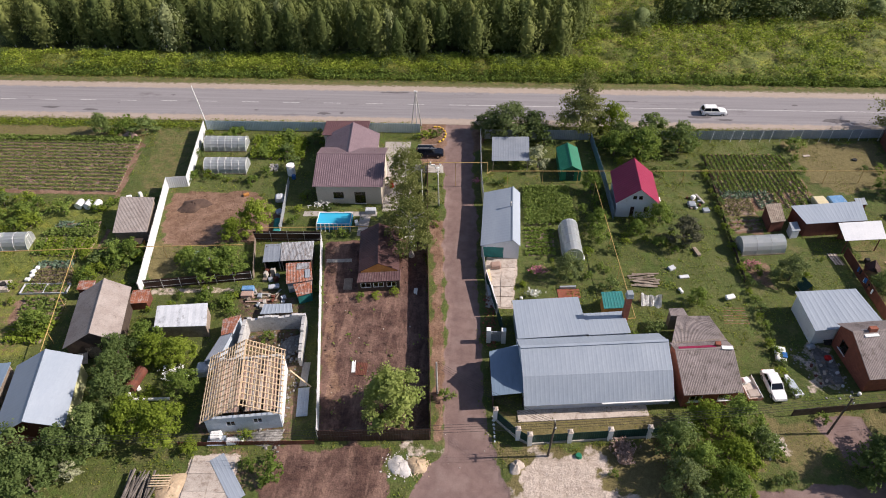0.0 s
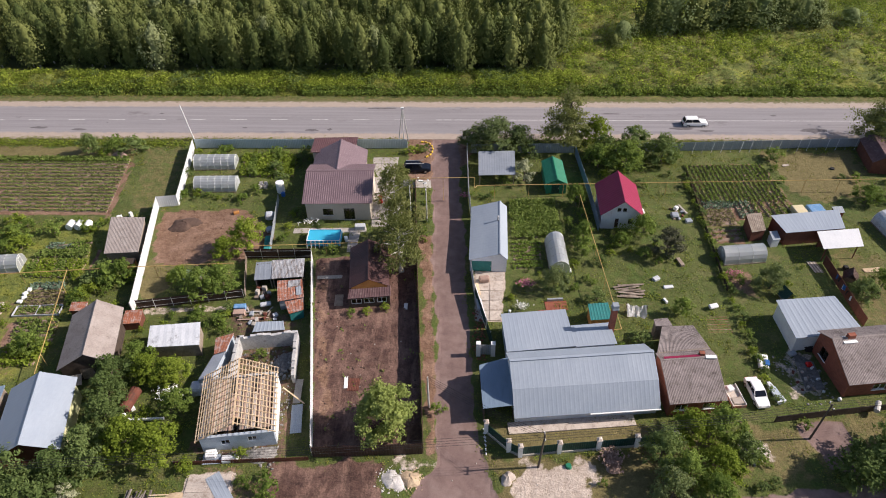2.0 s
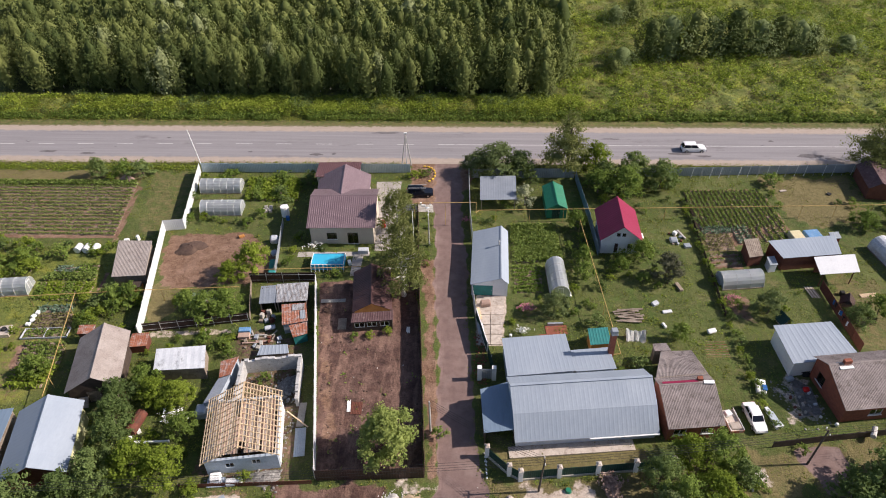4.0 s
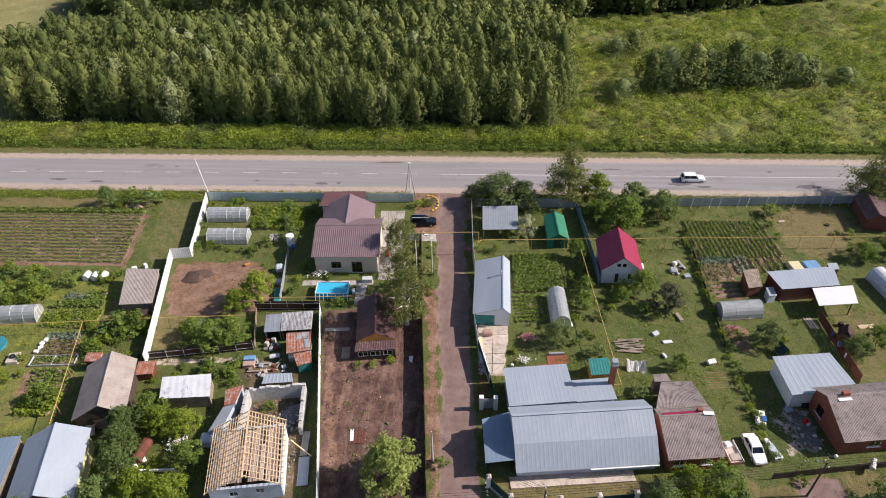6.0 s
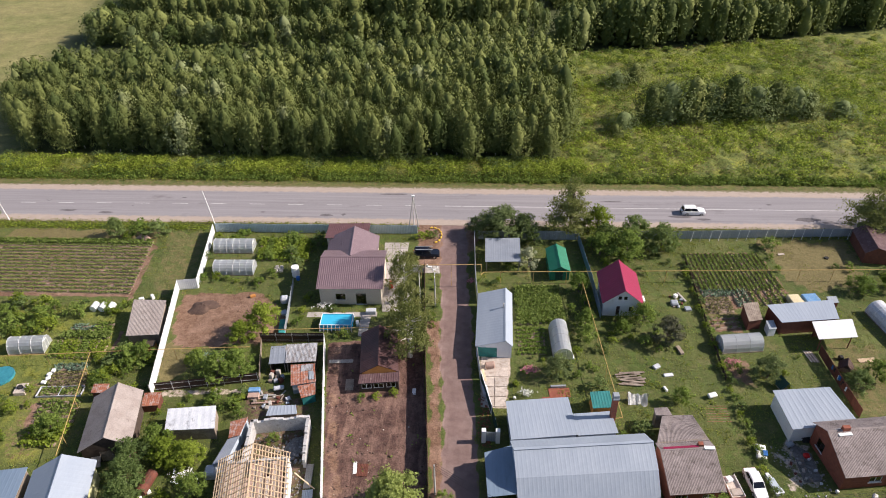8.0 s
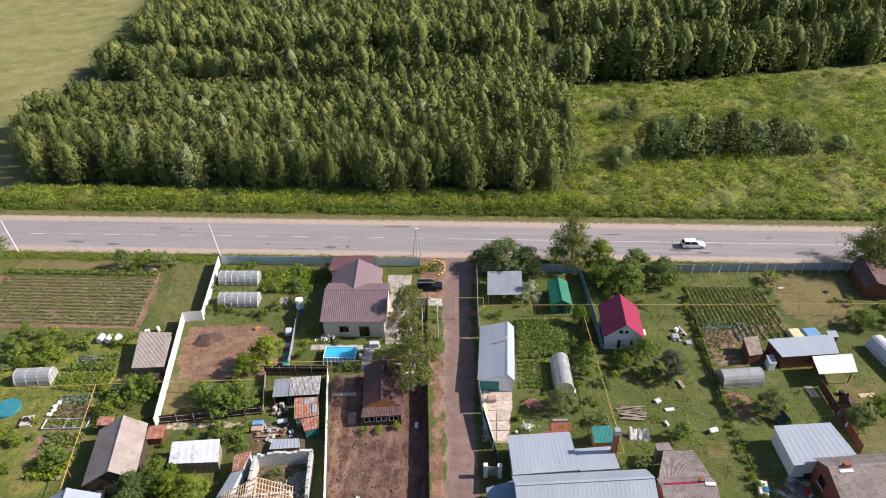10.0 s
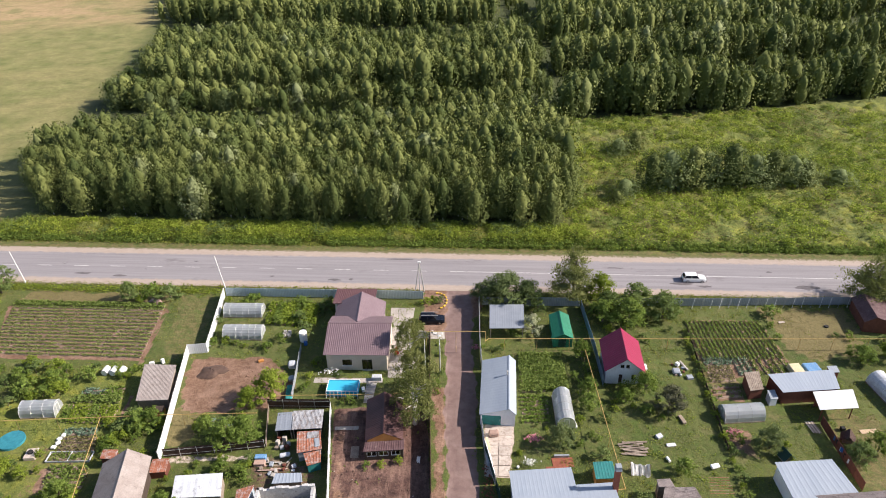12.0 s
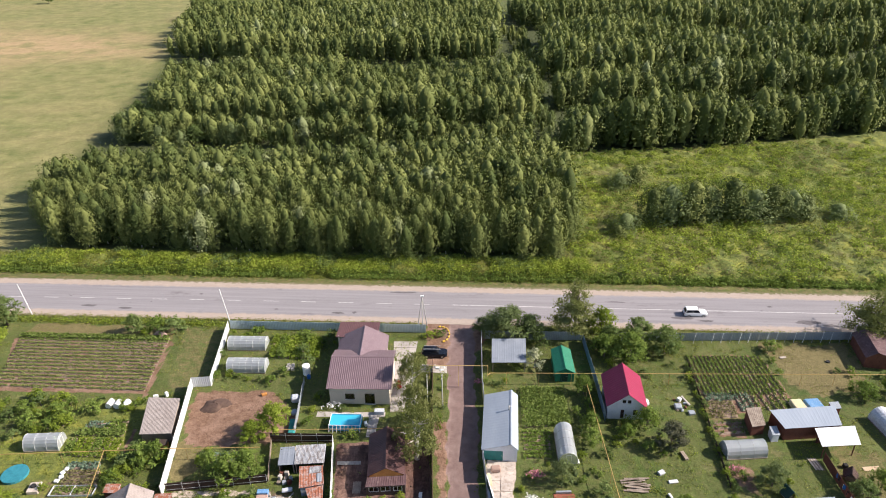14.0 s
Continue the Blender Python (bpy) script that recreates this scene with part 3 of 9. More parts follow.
hay = zone([(-108, 133), (-140, 180), (-133, 212), (-164, 335), (-212, 520), (-260, 700), (-1500, 900), (-1500, 100), (-300, 128)], 6.0, 1.0, 1.5)
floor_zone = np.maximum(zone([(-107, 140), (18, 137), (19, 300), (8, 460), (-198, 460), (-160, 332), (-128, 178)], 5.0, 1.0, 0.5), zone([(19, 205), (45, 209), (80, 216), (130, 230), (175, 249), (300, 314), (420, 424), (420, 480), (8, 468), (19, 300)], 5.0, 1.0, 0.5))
straw = zone([(-172, 350), (-205, 338), (-255, 326), (-450, 330), (-450, 425), (-300, 420), (-205, 392)], 45.0, 1.0, 6.0)
meadow = np.maximum(zone([(-110, 126.5), (17, 126.5), (17, 136), (-110, 138)], 2.0, 1.0, 1.0), 0)
meadow = np.maximum(meadow, zone([(-77, 84), (-57, 84), (-55, 66), (-57, 53), (-77, 53)], 2.0, 0.95, 1.0))
meadow = np.maximum(meadow, zone([(16, 126.5), (600, 128), (600, 380), (180, 250), (130, 229), (60, 210), (22, 206), (16, 150)], 3.0, 1.0, 1.5))

Zg = 0.035 * np.sin(X * 0.31 + 1.3) * np.sin(Y * 0.27) + 0.025 * np.sin(X * 0.83 + Y * 0.61)
Zg = np.where((Y > 104) & (Y < 127), 0.0, Zg)
# heaps of broken ground on the dug-over and bare plots
for amp, px, py in ((0.05, 3.1, 2.7), (0.04, -4.9, 3.9)):
    Zg += np.maximum(soil, clay) * amp * np.sin(X * px + 0.7) * np.sin(Y * py)


def value_noise(x, y, step, seed):
    """Smooth random heights from 0 to 1 on a grid of the given step."""
    g = np.random.default_rng(seed).uniform(0, 1, (257, 257))
    u, v = x / step % 256, y / step % 256
    i, j = np.floor(u).astype(int), np.floor(v).astype(int)
    a, b = u - i, v - j
    a, b = a * a * (3 - 2 * a), b * b * (3 - 2 * b)
    return (g[i, j] * (1 - a) + g[i + 1, j] * a) * (1 - b) + (g[i, j + 1] * (1 - a) + g[i + 1, j + 1] * a) * b


# rank growth heaves the meadow's surface; tussocks in the gardens
rank = meadow * np.clip((Y - 127.6) / 1.5, 0, 1) * (np.abs(X) < 158)
Zg += rank * (0.95 * value_noise(X, Y, 2.3, 3) ** 1.5 + 0.5 * value_noise(X, Y, 1.1, 4) + 0.5 * value_noise(X, Y, 14.0, 5))
Zg -= 0.35 * np.clip((1.5 - np.abs(Y - 127.5)) / 1.5, 0, 1)
Zg += hay * 0.2 * np.sin(X * 0.03) * np.sin(Y * 0.02)

ny, nx = X.shape
verts = np.stack([X, Y, Zg], -1).reshape(-1, 3)
idx = np.arange(ny * nx).reshape(ny, nx)
faces = np.stack([idx[:-1, :-1], idx[:-1, 1:], idx[1:, 1:], idx[1:, :-1]], -1).reshape(-1, 4)
me = bpy.data.meshes.new("ground")
me.vertices.add(len(verts))
me.vertices.foreach_set("co", verts.ravel())
me.loops.add(faces.size)
me.loops.foreach_set("vertex_index", faces.ravel().astype(np.int32))
me.polygons.add(len(faces))
me.polygons.foreach_set("loop_start", np.arange(0, faces.size, 4, dtype=np.int32))
me.update(calc_edges=True)
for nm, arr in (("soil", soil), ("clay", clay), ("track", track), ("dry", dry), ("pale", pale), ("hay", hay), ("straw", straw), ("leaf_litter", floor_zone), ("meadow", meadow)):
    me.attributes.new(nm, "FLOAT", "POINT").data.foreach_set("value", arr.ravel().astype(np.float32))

m, n, b = blank("ground_cover", 0.95)


def attr(name):
    x = n.new("ShaderNodeAttribute")
    x.attribute_name = name
    return x.outputs["Fac"]


def edged(name, scale=1.3, width=0.5):
    """A zone whose edge is frayed by noise."""
    f = calc(m, "ADD", attr(name), calc(m, "MULTIPLY", calc(m, "SUBTRACT", noise_tex(m, scale, 5, 0.7), 0.5), width * 2))
    return ramp(m, f, [(0.42, (0, 0, 0)), (0.62, (1, 1, 1))])


n1, n2, n3, n4 = noise_tex(m, 0.12, 4, 0.6), noise_tex(m, 0.9, 5, 0.65), noise_tex(m, 5.0, 4, 0.7), noise_tex(m, 0.35, 4, 0.6)
grass = mixc(m, ramp(m, n1, [(0.35, (0, 0, 0)), (0.65, (1, 1, 1))]), (0.056, 0.080, 0.016), (0.098, 0.116, 0.029))
grass = mixc(m, ramp(m, n2, [(0.45, (0, 0, 0)), (0.70, (1, 1, 1))]), grass, (0.108, 0.114, 0.038))
grass = mixc(m, ramp(m, noise_tex(m, 1.7, 5, 0.7), [(0.50, (0, 0, 0)), (0.66, (0.45, 0.45, 0.45))]), grass, (0.125, 0.112, 0.042))
grass = mixc(m, ramp(m, noise_tex(m, 0.5, 5, 0.7), [(0.50, (0, 0, 0)), (0.64, (0.7, 0.7, 0.7))]), grass, (0.070, 0.118, 0.020))
grass = mixc(m, ramp(m, noise_tex(m, 0.28, 6, 0.75), [(0.54, (0, 0, 0)), (0.63, (0.75, 0.75, 0.75))]), grass, (0.155, 0.135, 0.060))
grass = mixc(m, ramp(m, noise_tex(m, 1.1, 6, 0.8), [(0.54, (0, 0, 0)), (0.64, (0.45, 0.45, 0.45))]), grass, (0.040, 0.066, 0.014))
grass = mixc(m, ramp(m, n4, [(0.55, (0, 0, 0)), (0.75, (0.6, 0.6, 0.6))]), grass, (0.046, 0.068, 0.017))
grass = mixc(m, ramp(m, noise_tex(m, 0.07, 3, 0.6), [(0.45, (0, 0, 0)), (0.70, (0.5, 0.5, 0.5))]), grass, (0.125, 0.140, 0.040))
mead = mixc(m, ramp(m, n2, [(0.35, (0, 0, 0)), (0.65, (1, 1, 1))]), (0.100, 0.126, 0.026), (0.165, 0.182, 0.042))
mead = mixc(m, ramp(m, n1, [(0.52, (0, 0, 0)), (0.70, (0.8, 0.8, 0.8))]), mead, (0.155, 0.120, 0.055))
mead = mixc(m, ramp(m, noise_tex(m, 0.22, 5, 0.7), [(0.50, (0, 0, 0)), (0.62, (0.85, 0.85, 0.85))]), mead, (0.235, 0.235, 0.040))
mead = mixc(m, ramp(m, n4, [(0.54, (0, 0, 0)), (0.68, (0.8, 0.8, 0.8))]), mead, (0.078, 0.102, 0.024))
dryc = mixc(m, n2, (0.112, 0.094, 0.036), (0.205, 0.168, 0.074))
hayc = mixc(m, ramp(m, n1, [(0.35, (0, 0, 0)), (0.62, (1, 1, 1))]), (0.140, 0.152, 0.048), (0.225, 0.212, 0.082))
hayc = mixc(m, ramp(m, noise_tex(m, 0.018, 4, 0.6, (1, 1.6, 1)), [(0.45, (0, 0, 0)), (0.70, (0.5, 0.5, 0.5))]), hayc, (0.28, 0.225, 0.105))
hayc = mixc(m, calc(m, "MULTIPLY", attr("straw"), ramp(m, noise_tex(m, 0.05, 5, 0.65), [(0.36, (0.1, 0.1, 0.1)), (0.56, (1, 1, 1))])), hayc, (0.36, 0.255, 0.135))
hayc = mixc(m, 0.55, hayc, ramp(m, noise_tex(m, 0.16, 6, 0.75, (1, 1.3, 1)), [(0.32, (0.36, 0.36, 0.36)), (0.68, (0.64, 0.64, 0.64))]), "OVERLAY")
hayc = mixc(m, 0.45, hayc, ramp(m, noise_tex(m, 0.7, 6, 0.8), [(0.36, (0.36, 0.36, 0.36)), (0.64, (0.64, 0.64, 0.64))]), "OVERLAY")
soilc = mixc(m, ramp(m, n2, [(0.35, (0, 0, 0)), (0.7, (1, 1, 1))]), (0.062, 0.034, 0.028), (0.128, 0.070, 0.054))
soilc = mixc(m, ramp(m, n4, [(0.45, (0, 0, 0)), (0.62, (0.85, 0.85, 0.85))]), soilc, (0.180, 0.108, 0.084))
soilc = mixc(m, ramp(m, noise_tex(m, 0.5, 4, 0.65, (1.6, 0.35, 1)), [(0.50, (0, 0, 0)), (0.66, (0.75, 0.75, 0.75))]), soilc, (0.245, 0.150, 0.112))
trackc = mixc(m, ramp(m, n2, [(0.3, (0, 0, 0)), (0.7, (1, 1, 1))]), (0.156, 0.104, 0.092), (0.226, 0.153, 0.135))
trackc = mixc(m, ramp(m, n4, [(0.5, (0, 0, 0)), (0.7, (0.7, 0.7, 0.7))]), trackc, (0.262, 0.190, 0.168))
clayc = mixc(m, ramp(m, n2, [(0.35, (0, 0, 0)), (0.7, (1, 1, 1))]), (0.145, 0.082, 0.052), (0.235, 0.143, 0.094))
clayc = mixc(m, ramp(m, n4, [(0.45, (0, 0, 0)), (0.65, (0.8, 0.8, 0.8))]), clayc, (0.285, 0.180, 0.128))
palec = mixc(m, n2, (0.27, 0.20, 0.15), (0.66, 0.57, 0.49))
col = mixc(m, attr("meadow"), grass, mead)
col = mixc(m, attr("hay"), col, hayc)
# under the woods and their clearing the ground is a darker green
floorc = mixc(m, n2, (0.035, 0.046, 0.014), (0.068, 0.080, 0.026))
col = mixc(m, attr("leaf_litter"), col, floorc)
col = mixc(m, edged("dry", 0.8), col, dryc)
col = mixc(m, edged("soil", 1.6, 0.45), col, soilc)
col = mixc(m, edged("clay", 1.6, 0.45), col, clayc)
col = mixc(m, edged("pale", 0.9, 0.6), col, palec)
col = mixc(m, 0.6, col, ramp(m, n3, [(0.25, (0.28, 0.28, 0.28)), (0.75, (0.72, 0.72, 0.72))]), "OVERLAY")
col = mixc(m, 0.5, col, ramp(m, noise_tex(m, 2.2, 5, 0.75), [(0.35, (0.30, 0.30, 0.30)), (0.65, (0.70, 0.70, 0.70))]), "OVERLAY")
fine = noise_tex(m, 14.0, 4, 0.7)
trackc = mixc(m, 0.5, trackc, ramp(m, fine, [(0.25, (0.36, 0.36, 0.36)), (0.75, (0.64, 0.64, 0.64))]), "OVERLAY")
col = mixc(m, edged("track", 0.7, 0.3), col, trackc)
links(m, col, b.inputs["Base Color"])
rest = calc(m, "SUBTRACT", 1.0, calc(m, "MULTIPLY", attr("track"), 0.85))
bump(m, b, calc(m, "MULTIPLY", rest, calc(m, "ADD", n3, calc(m, "MULTIPLY", n2, 2.0))), 0.8, 0.12)
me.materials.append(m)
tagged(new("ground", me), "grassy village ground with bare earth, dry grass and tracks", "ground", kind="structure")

# ---- main road ----
road_cols = [(109.6, 0.0), (110.2, 0.05), (111.4, 0.07), (116.4, 0.14), (121.4, 0.07), (123.4, 0.05), (124.4, 0.0)]


def road_wave(x):
    return -0.5 * math.exp(-((x + 105) / 40) ** 2) if x < 0 else 0.0


bm = bmesh.new()
prev = None
for x in axis([(-1500, -200, 50), (-200, 200, 4), (200, 1500, 50)]):
    row = [bm.verts.new((x, y + road_wave(x), z + 0.02)) for y, z in road_cols]
    if prev:
        for i in range(len(row) - 1):
            bm.faces.new((prev[i], row[i], row[i + 1], prev[i + 1]))
    prev = row
m, n, b = blank("asphalt_road", 0.9)
tc = n.new("ShaderNodeTexCoord")
sep = n.new("ShaderNodeSeparateXYZ")
links(m, tc.outputs["Object"], sep.inputs[0])
yy = calc(m, "ADD", sep.outputs["Y"], calc(m, "MULTIPLY", calc(m, "SUBTRACT", noise_tex(m, 0.8, 4, 0.6), 0.5), 1.6))
streak = noise_tex(m, 1.0, 4, 0.6, (0.04, 1.6, 1))
asph = mixc(m, ramp(m, streak, [(0.3, (0, 0, 0)), (0.7, (1, 1, 1))]), (0.215, 0.200, 0.205), (0.282, 0.264, 0.269))
asph = mixc(m, ramp(m, noise_tex(m, 0.25, 5, 0.7, (0.5, 1.4, 1)), [(0.60, (0, 0, 0)), (0.72, (0.75, 0.75, 0.75))]), asph, (0.155, 0.138, 0.14))
asph = mixc(m, ramp(m, noise_tex(m, 0.45, 5, 0.7, (0.7, 1.0, 1)), [(0.69, (0, 0, 0)), (0.74, (0.9, 0.9, 0.9))]), asph, (0.055, 0.05, 0.05))
grav = mixc(m, noise_tex(m, 1.2, 5, 0.7, (0.4, 1, 1)), (0.30, 0.24, 0.195), (0.44, 0.365, 0.305))
half = calc(m, "ABSOLUTE", calc(m, "SUBTRACT", yy, 116.5))
col = mixc(m, ramp(m, calc(m, "MULTIPLY", half, 0.1), [(0.47, (0, 0, 0)), (0.53, (1, 1, 1))]), asph, grav)
edge_n = noise_tex(m, 1.6, 5, 0.75)
far_edge = calc(m, "ADD", calc(m, "MULTIPLY", half, 0.1), calc(m, "MULTIPLY", calc(m, "SUBTRACT", edge_n, 0.5), 0.2))
col = mixc(m, ramp(m, far_edge, [(0.68, (0, 0, 0)), (0.74, (1, 1, 1))]), col, (0.13, 0.125, 0.05))
grain = noise_tex(m, 9, 3, 0.7)
col = mixc(m, 0.5, col, ramp(m, grain, [(0.25, (0.36, 0.36, 0.36)), (0.75, (0.64, 0.64, 0.64))]), "OVERLAY")
links(m, col, b.inputs["Base Color"])
bump(m, b, grain, 0.3, 0.02)
road = solo("road", bm, m, "worn grey asphalt road with sandy gravel shoulders", "road", kind="structure")
for x in np.arange(-190, -4, 8.0):
    bm = bmesh.new()
    box(bm, x - 1.6, x + 1.6, 116.35 + road_wave(x), 116.5 + road_wave(x), 0.155, 0.168)
    part("dash", bm, M["white_line"], road)
bm = bmesh.new()
for x in range(-4, 200, 12):
    box(bm, x, x + 11.9, 116.35, 116.5, 0.155, 0.168)
part("centre_line", bm, M["white_line"], road, "worn solid white line")

tar = np.random.default_rng(17)
for px, py, rx_, ry_ in ((-31.0, 112.6, 1.3, 0.5), (-27.6, 112.9, 0.5, 0.4), (38.5, 113.6, 2.4, 0.5), (43.0, 112.8, 1.4, 0.4), (-18.0, 121.0, 3.4, 0.35), (62.5, 113.0, 2.8, 0.8), (66.5, 112.2, 1.6, 0.5),
                         (-84.0, 113.2, 1.8, 0.4), (-76.0, 112.6, 1.6, 0.4), (57.0, 118.5, 0.6, 0.3), (-44, 113.4, 0.5, 0.25), (26, 119.0, 2.0, 0.25), (-62, 118.6, 0.5, 0.2)):
    bm = bmesh.new()
    ring = []
    for k in range(14):
        a = k * 2 * math.pi / 14
        w = tar.uniform(0.65, 1.15)
        ring.append((px + rx_ * w * math.cos(a), py + ry_ * w * math.sin(a)))
    zz = 0.1 + 0.014 * (5 - abs(py - 116.4))
    lo_, hi_ = [bm.verts.new((x, y, zz - 0.03)) for x, y in ring], [bm.verts.new((x, y, zz + 0.006)) for x, y in ring]
    bm.faces.new(hi_)
    for k in range(14):
        bm.faces.new((lo_[k], lo_[(k + 1) % 14], hi_[(k + 1) % 14], hi_[k]))
    part("tar_patch", bm, M["tar"], road, "dark repaired patch of asphalt")


# ---- buildings ----
def left_of(p, q):
    d = (Vector(q) - Vector(p)).normalized()
    return Vector((-d.y, d.x))


def gable_house(name, p0, p1, wl, wr, ze, zr, walls, roof, label, category, over=0.35, end_over=0.3, pitch=0.35, amp=0.03, square=True,
                openings=None, zl=None, wall_label="", roof_label="", end_mats=None, cap=None):
    """A house under a ridge from p0 to p1 (plan) with eaves wl to the left and wr to the right of it."""
    p0, p1 = Vector(p0), Vector(p1)
    nl = left_of(p0, p1)
    d = (p1 - p0).normalized()
    zl = ze if zl is None else zl
    c = (p0 + p1) / 2
    ob = thing(name, c.x, c.y, 0, 0, label, category)
    a, e = p0 + d * end_over, p1 - d * end_over
    slope_l, slope_r = (zr - zl) / wl, (zr - ze) / wr
    hl, hr = zl + slope_l * over - 0.05, ze + slope_r * over - 0.05
    L0, L1, R0, R1 = a + nl * (wl - over), e + nl * (wl - over), a - nl * (wr - over), e - nl * (wr - over)
    share = (wl - over) / (wl + wr - 2 * over)
    sides = {"right": (R0, R1, [(0, hr), (1, hr)]), "far": (R1, L1, [(0, hr), (1 - share, zr - 0.05), (1, hl)]),
             "left": (L1, L0, [(0, hl), (1, hl)]), "near": (L0, R0, [(0, hl), (share, zr - 0.05), (1, hr)])}
    for key, (s, t, prof) in sides.items():
        holes = (openings or {}).get(key, [])
        bm = bmesh.new()
        if key in ("right", "left"):
            dd = (t - s).normalized() * 0.22
            s2, t2 = s + dd, t - dd
            shift = 0.22
        else:
            s2, t2, shift = s, t, 0.0
        wall(bm, s2, t2, prof, 0.22, [(h[0] - shift, h[1] - shift, h[2], h[3]) for h in holes])
        part("wall", bm, (end_mats or {}).get(key, walls), ob, wall_label)
        for h in holes:
            if h[4] == "window":
                window(ob, s, t, *h[:4], h[5] if len(h) > 5 else M["white_paint"], 1, sill=True)
            elif h[4] == "door":
                door(ob, s, t, *h[:4], h[5])
    E0, E1 = p0 + nl * wl, p1 + nl * wl
    F0, F1 = p0 - nl * wr, p1 - nl * wr
    up = 0.05
    bm = bmesh.new()
    sheet(bm, (*E1, zl + up), (*E0, zl + up), (*p0, zr + up), (*p1, zr + up), pitch, amp, 0.05, square)
    part("roof", bm, roof, ob, roof_label)
    bm = bmesh.new()
    sheet(bm, (*F0, ze + up), (*F1, ze + up), (*p1, zr + up), (*p0, zr + up), pitch, amp, 0.05, square)
    part("roof", bm, roof, ob, roof_label)
    bm = bmesh.new()
    top = Vector((0, 0, zr + up + 0.03))
    for nn, sl in ((nl, slope_l), (-nl, slope_r)):
        q0, q1 = p0 + nn * 0.18, p1 + nn * 0.18
        dz = -0.18 * sl
        hexa(bm, [(*p0, top.z), (*p1, top.z), (*q1, top.z + dz), (*q0, top.z + dz)],
             [(*p0, top.z + 0.03), (*p1, top.z + 0.03), (*q1, top.z + dz + 0.03), (*q0, top.z + dz + 0.03)])
    part("ridge_cap", bm, cap or roof, ob)
    return ob


def slab_house(name, pts, walls, roof, label, category, over=0.25, pitch=0.35, amp=0.03, square=True, openings=None, open_sides=(), posts=None,
               end_mats=None, roof_label=""):
    """A shed under one tilted roof; pts: four roof corners (x, y, z), counter-clockwise from the south-west."""
    P = [Vector(p) for p in pts]
    c = sum(P, Vector()) / 4
    ob = thing(name, c.x, c.y, 0, 0, label, category)
    ins = [p + (Vector((c.x - p.x, c.y - p.y, 0)).normalized() * over * 1.41) for p in P]
    for i, key in enumerate(("south", "east", "north", "west")):
        if key in open_sides:
            continue
        s, t = ins[i], ins[(i + 1) % 4]
        holes = (openings or {}).get(key, [])
        dd = (t.xy - s.xy).normalized() * 0.07 if i % 2 else Vector((0, 0))
        s2, t2 = s.xy + dd * 2, t.xy - dd * 2
        bm = bmesh.new()
        wall(bm, s2, t2, [(0, s.z - 0.04), (1, t.z - 0.04)], 0.14, holes)
        part("wall", bm, (end_mats or {}).get(key, walls), ob)
        for h in holes:
            if h[4] == "window":
                window(ob, s2, t2, *h[:4], h[5] if len(h) > 5 else M["white_paint"])
            elif h[4] == "door":
                door(ob, s2, t2, *h[:4], h[5])
    if posts is not None:
        for p in ins:
            bm = bmesh.new()
            box(bm, p.x - 0.06, p.x + 0.06, p.y - 0.06, p.y + 0.06, 0, p.z - 0.03)
            part("post", bm, posts, ob)
    bm = bmesh.new()
    sheet(bm, P[0], P[1], P[2], P[3], pitch, amp, 0.05, square)
    part("roof", bm, roof, ob, roof_label)
    return ob


WIN, DOOR = "window", "door"
# beige house with plum roofs: main wing, cross wing, rear lean-to
house = gable_house("house", (-27.2, 90.9), (-16.3, 91.2), 3.4, 6.1, 3.55, 5.6, M["render_beige"], M["plum_roof"],
                    "beige rendered house with ribbed plum metal roofs beside a pool", "house", 0.45, 0.4, 0.33, 0.035,
                    openings={"right": [(2.6, 4.2, 1.0, 2.25, WIN, M["dark_wood"]), (5.9, 7.6, 0.1, 2.3, WIN, M["dark_wood"])]}, zl=4.5)
wing = gable_house("house_wing", (-22.3, 91.6), (-22.9, 100.6), 4.7, 4.3, 3.2, 5.5, M["render_beige"], M["plum_roof"],
                   "cross wing of a beige house under a plum hipped metal roof", "house", 0.35, 0.3, 0.33, 0.02)
slab_house("porch_annex", [(-28.3, 99.3, 3.7), (-20.6, 99.6, 3.7), (-20.9, 105.3, 3.1), (-28.6, 105.0, 3.1)], M["render_beige"], M["maroon_roof"],
           "rear annex with a low plum metal roof", "annex", 0.3, 0.33, 0.03)
# long pale shed by the lane, with teal doors
slab = gable_house("long_shed", (3.45, 73.4), (3.75, 85.9), 4.45, 1.1, 2.55, 3.6, M["white_siding"], M["zinc_roof"],
                   "long white shed with a pale grey metal roof and teal doors", "shed", 0.15, 0.25, 0.6, 0.006, True, zl=2.3,
                   openings={"near": [(0.25, 3.1, 0.0, 2.0, DOOR, M["teal_door"])]})
# open canopy and the green hut
slab_house("canopy", [(0.5, 94.9, 2.2), (6.65, 95.2, 2.2), (6.75, 101.8, 2.65), (0.5, 101.5, 2.65)], M["old_wood"], M["canopy_sheet"],
           "open wooden canopy under a pale grey metal roof", "canopy", 0.25, 0.4, 0.008, open_sides=("south", "east", "west"), posts=M["old_wood"])
gable_house("garden_hut", (13.3, 92.7), (13.05, 99.6), 1.85, 1.75, 2.0, 2.95, M["teal_sheet"], M["teal_sheet"],
            "small green metal garden hut with a ribbed gable roof", "hut", 0.15, 0.2, 0.25, 0.02, openings={"near": [(0.9, 2.2, 0.05, 1.9, DOOR, M["green_sheet"])]})
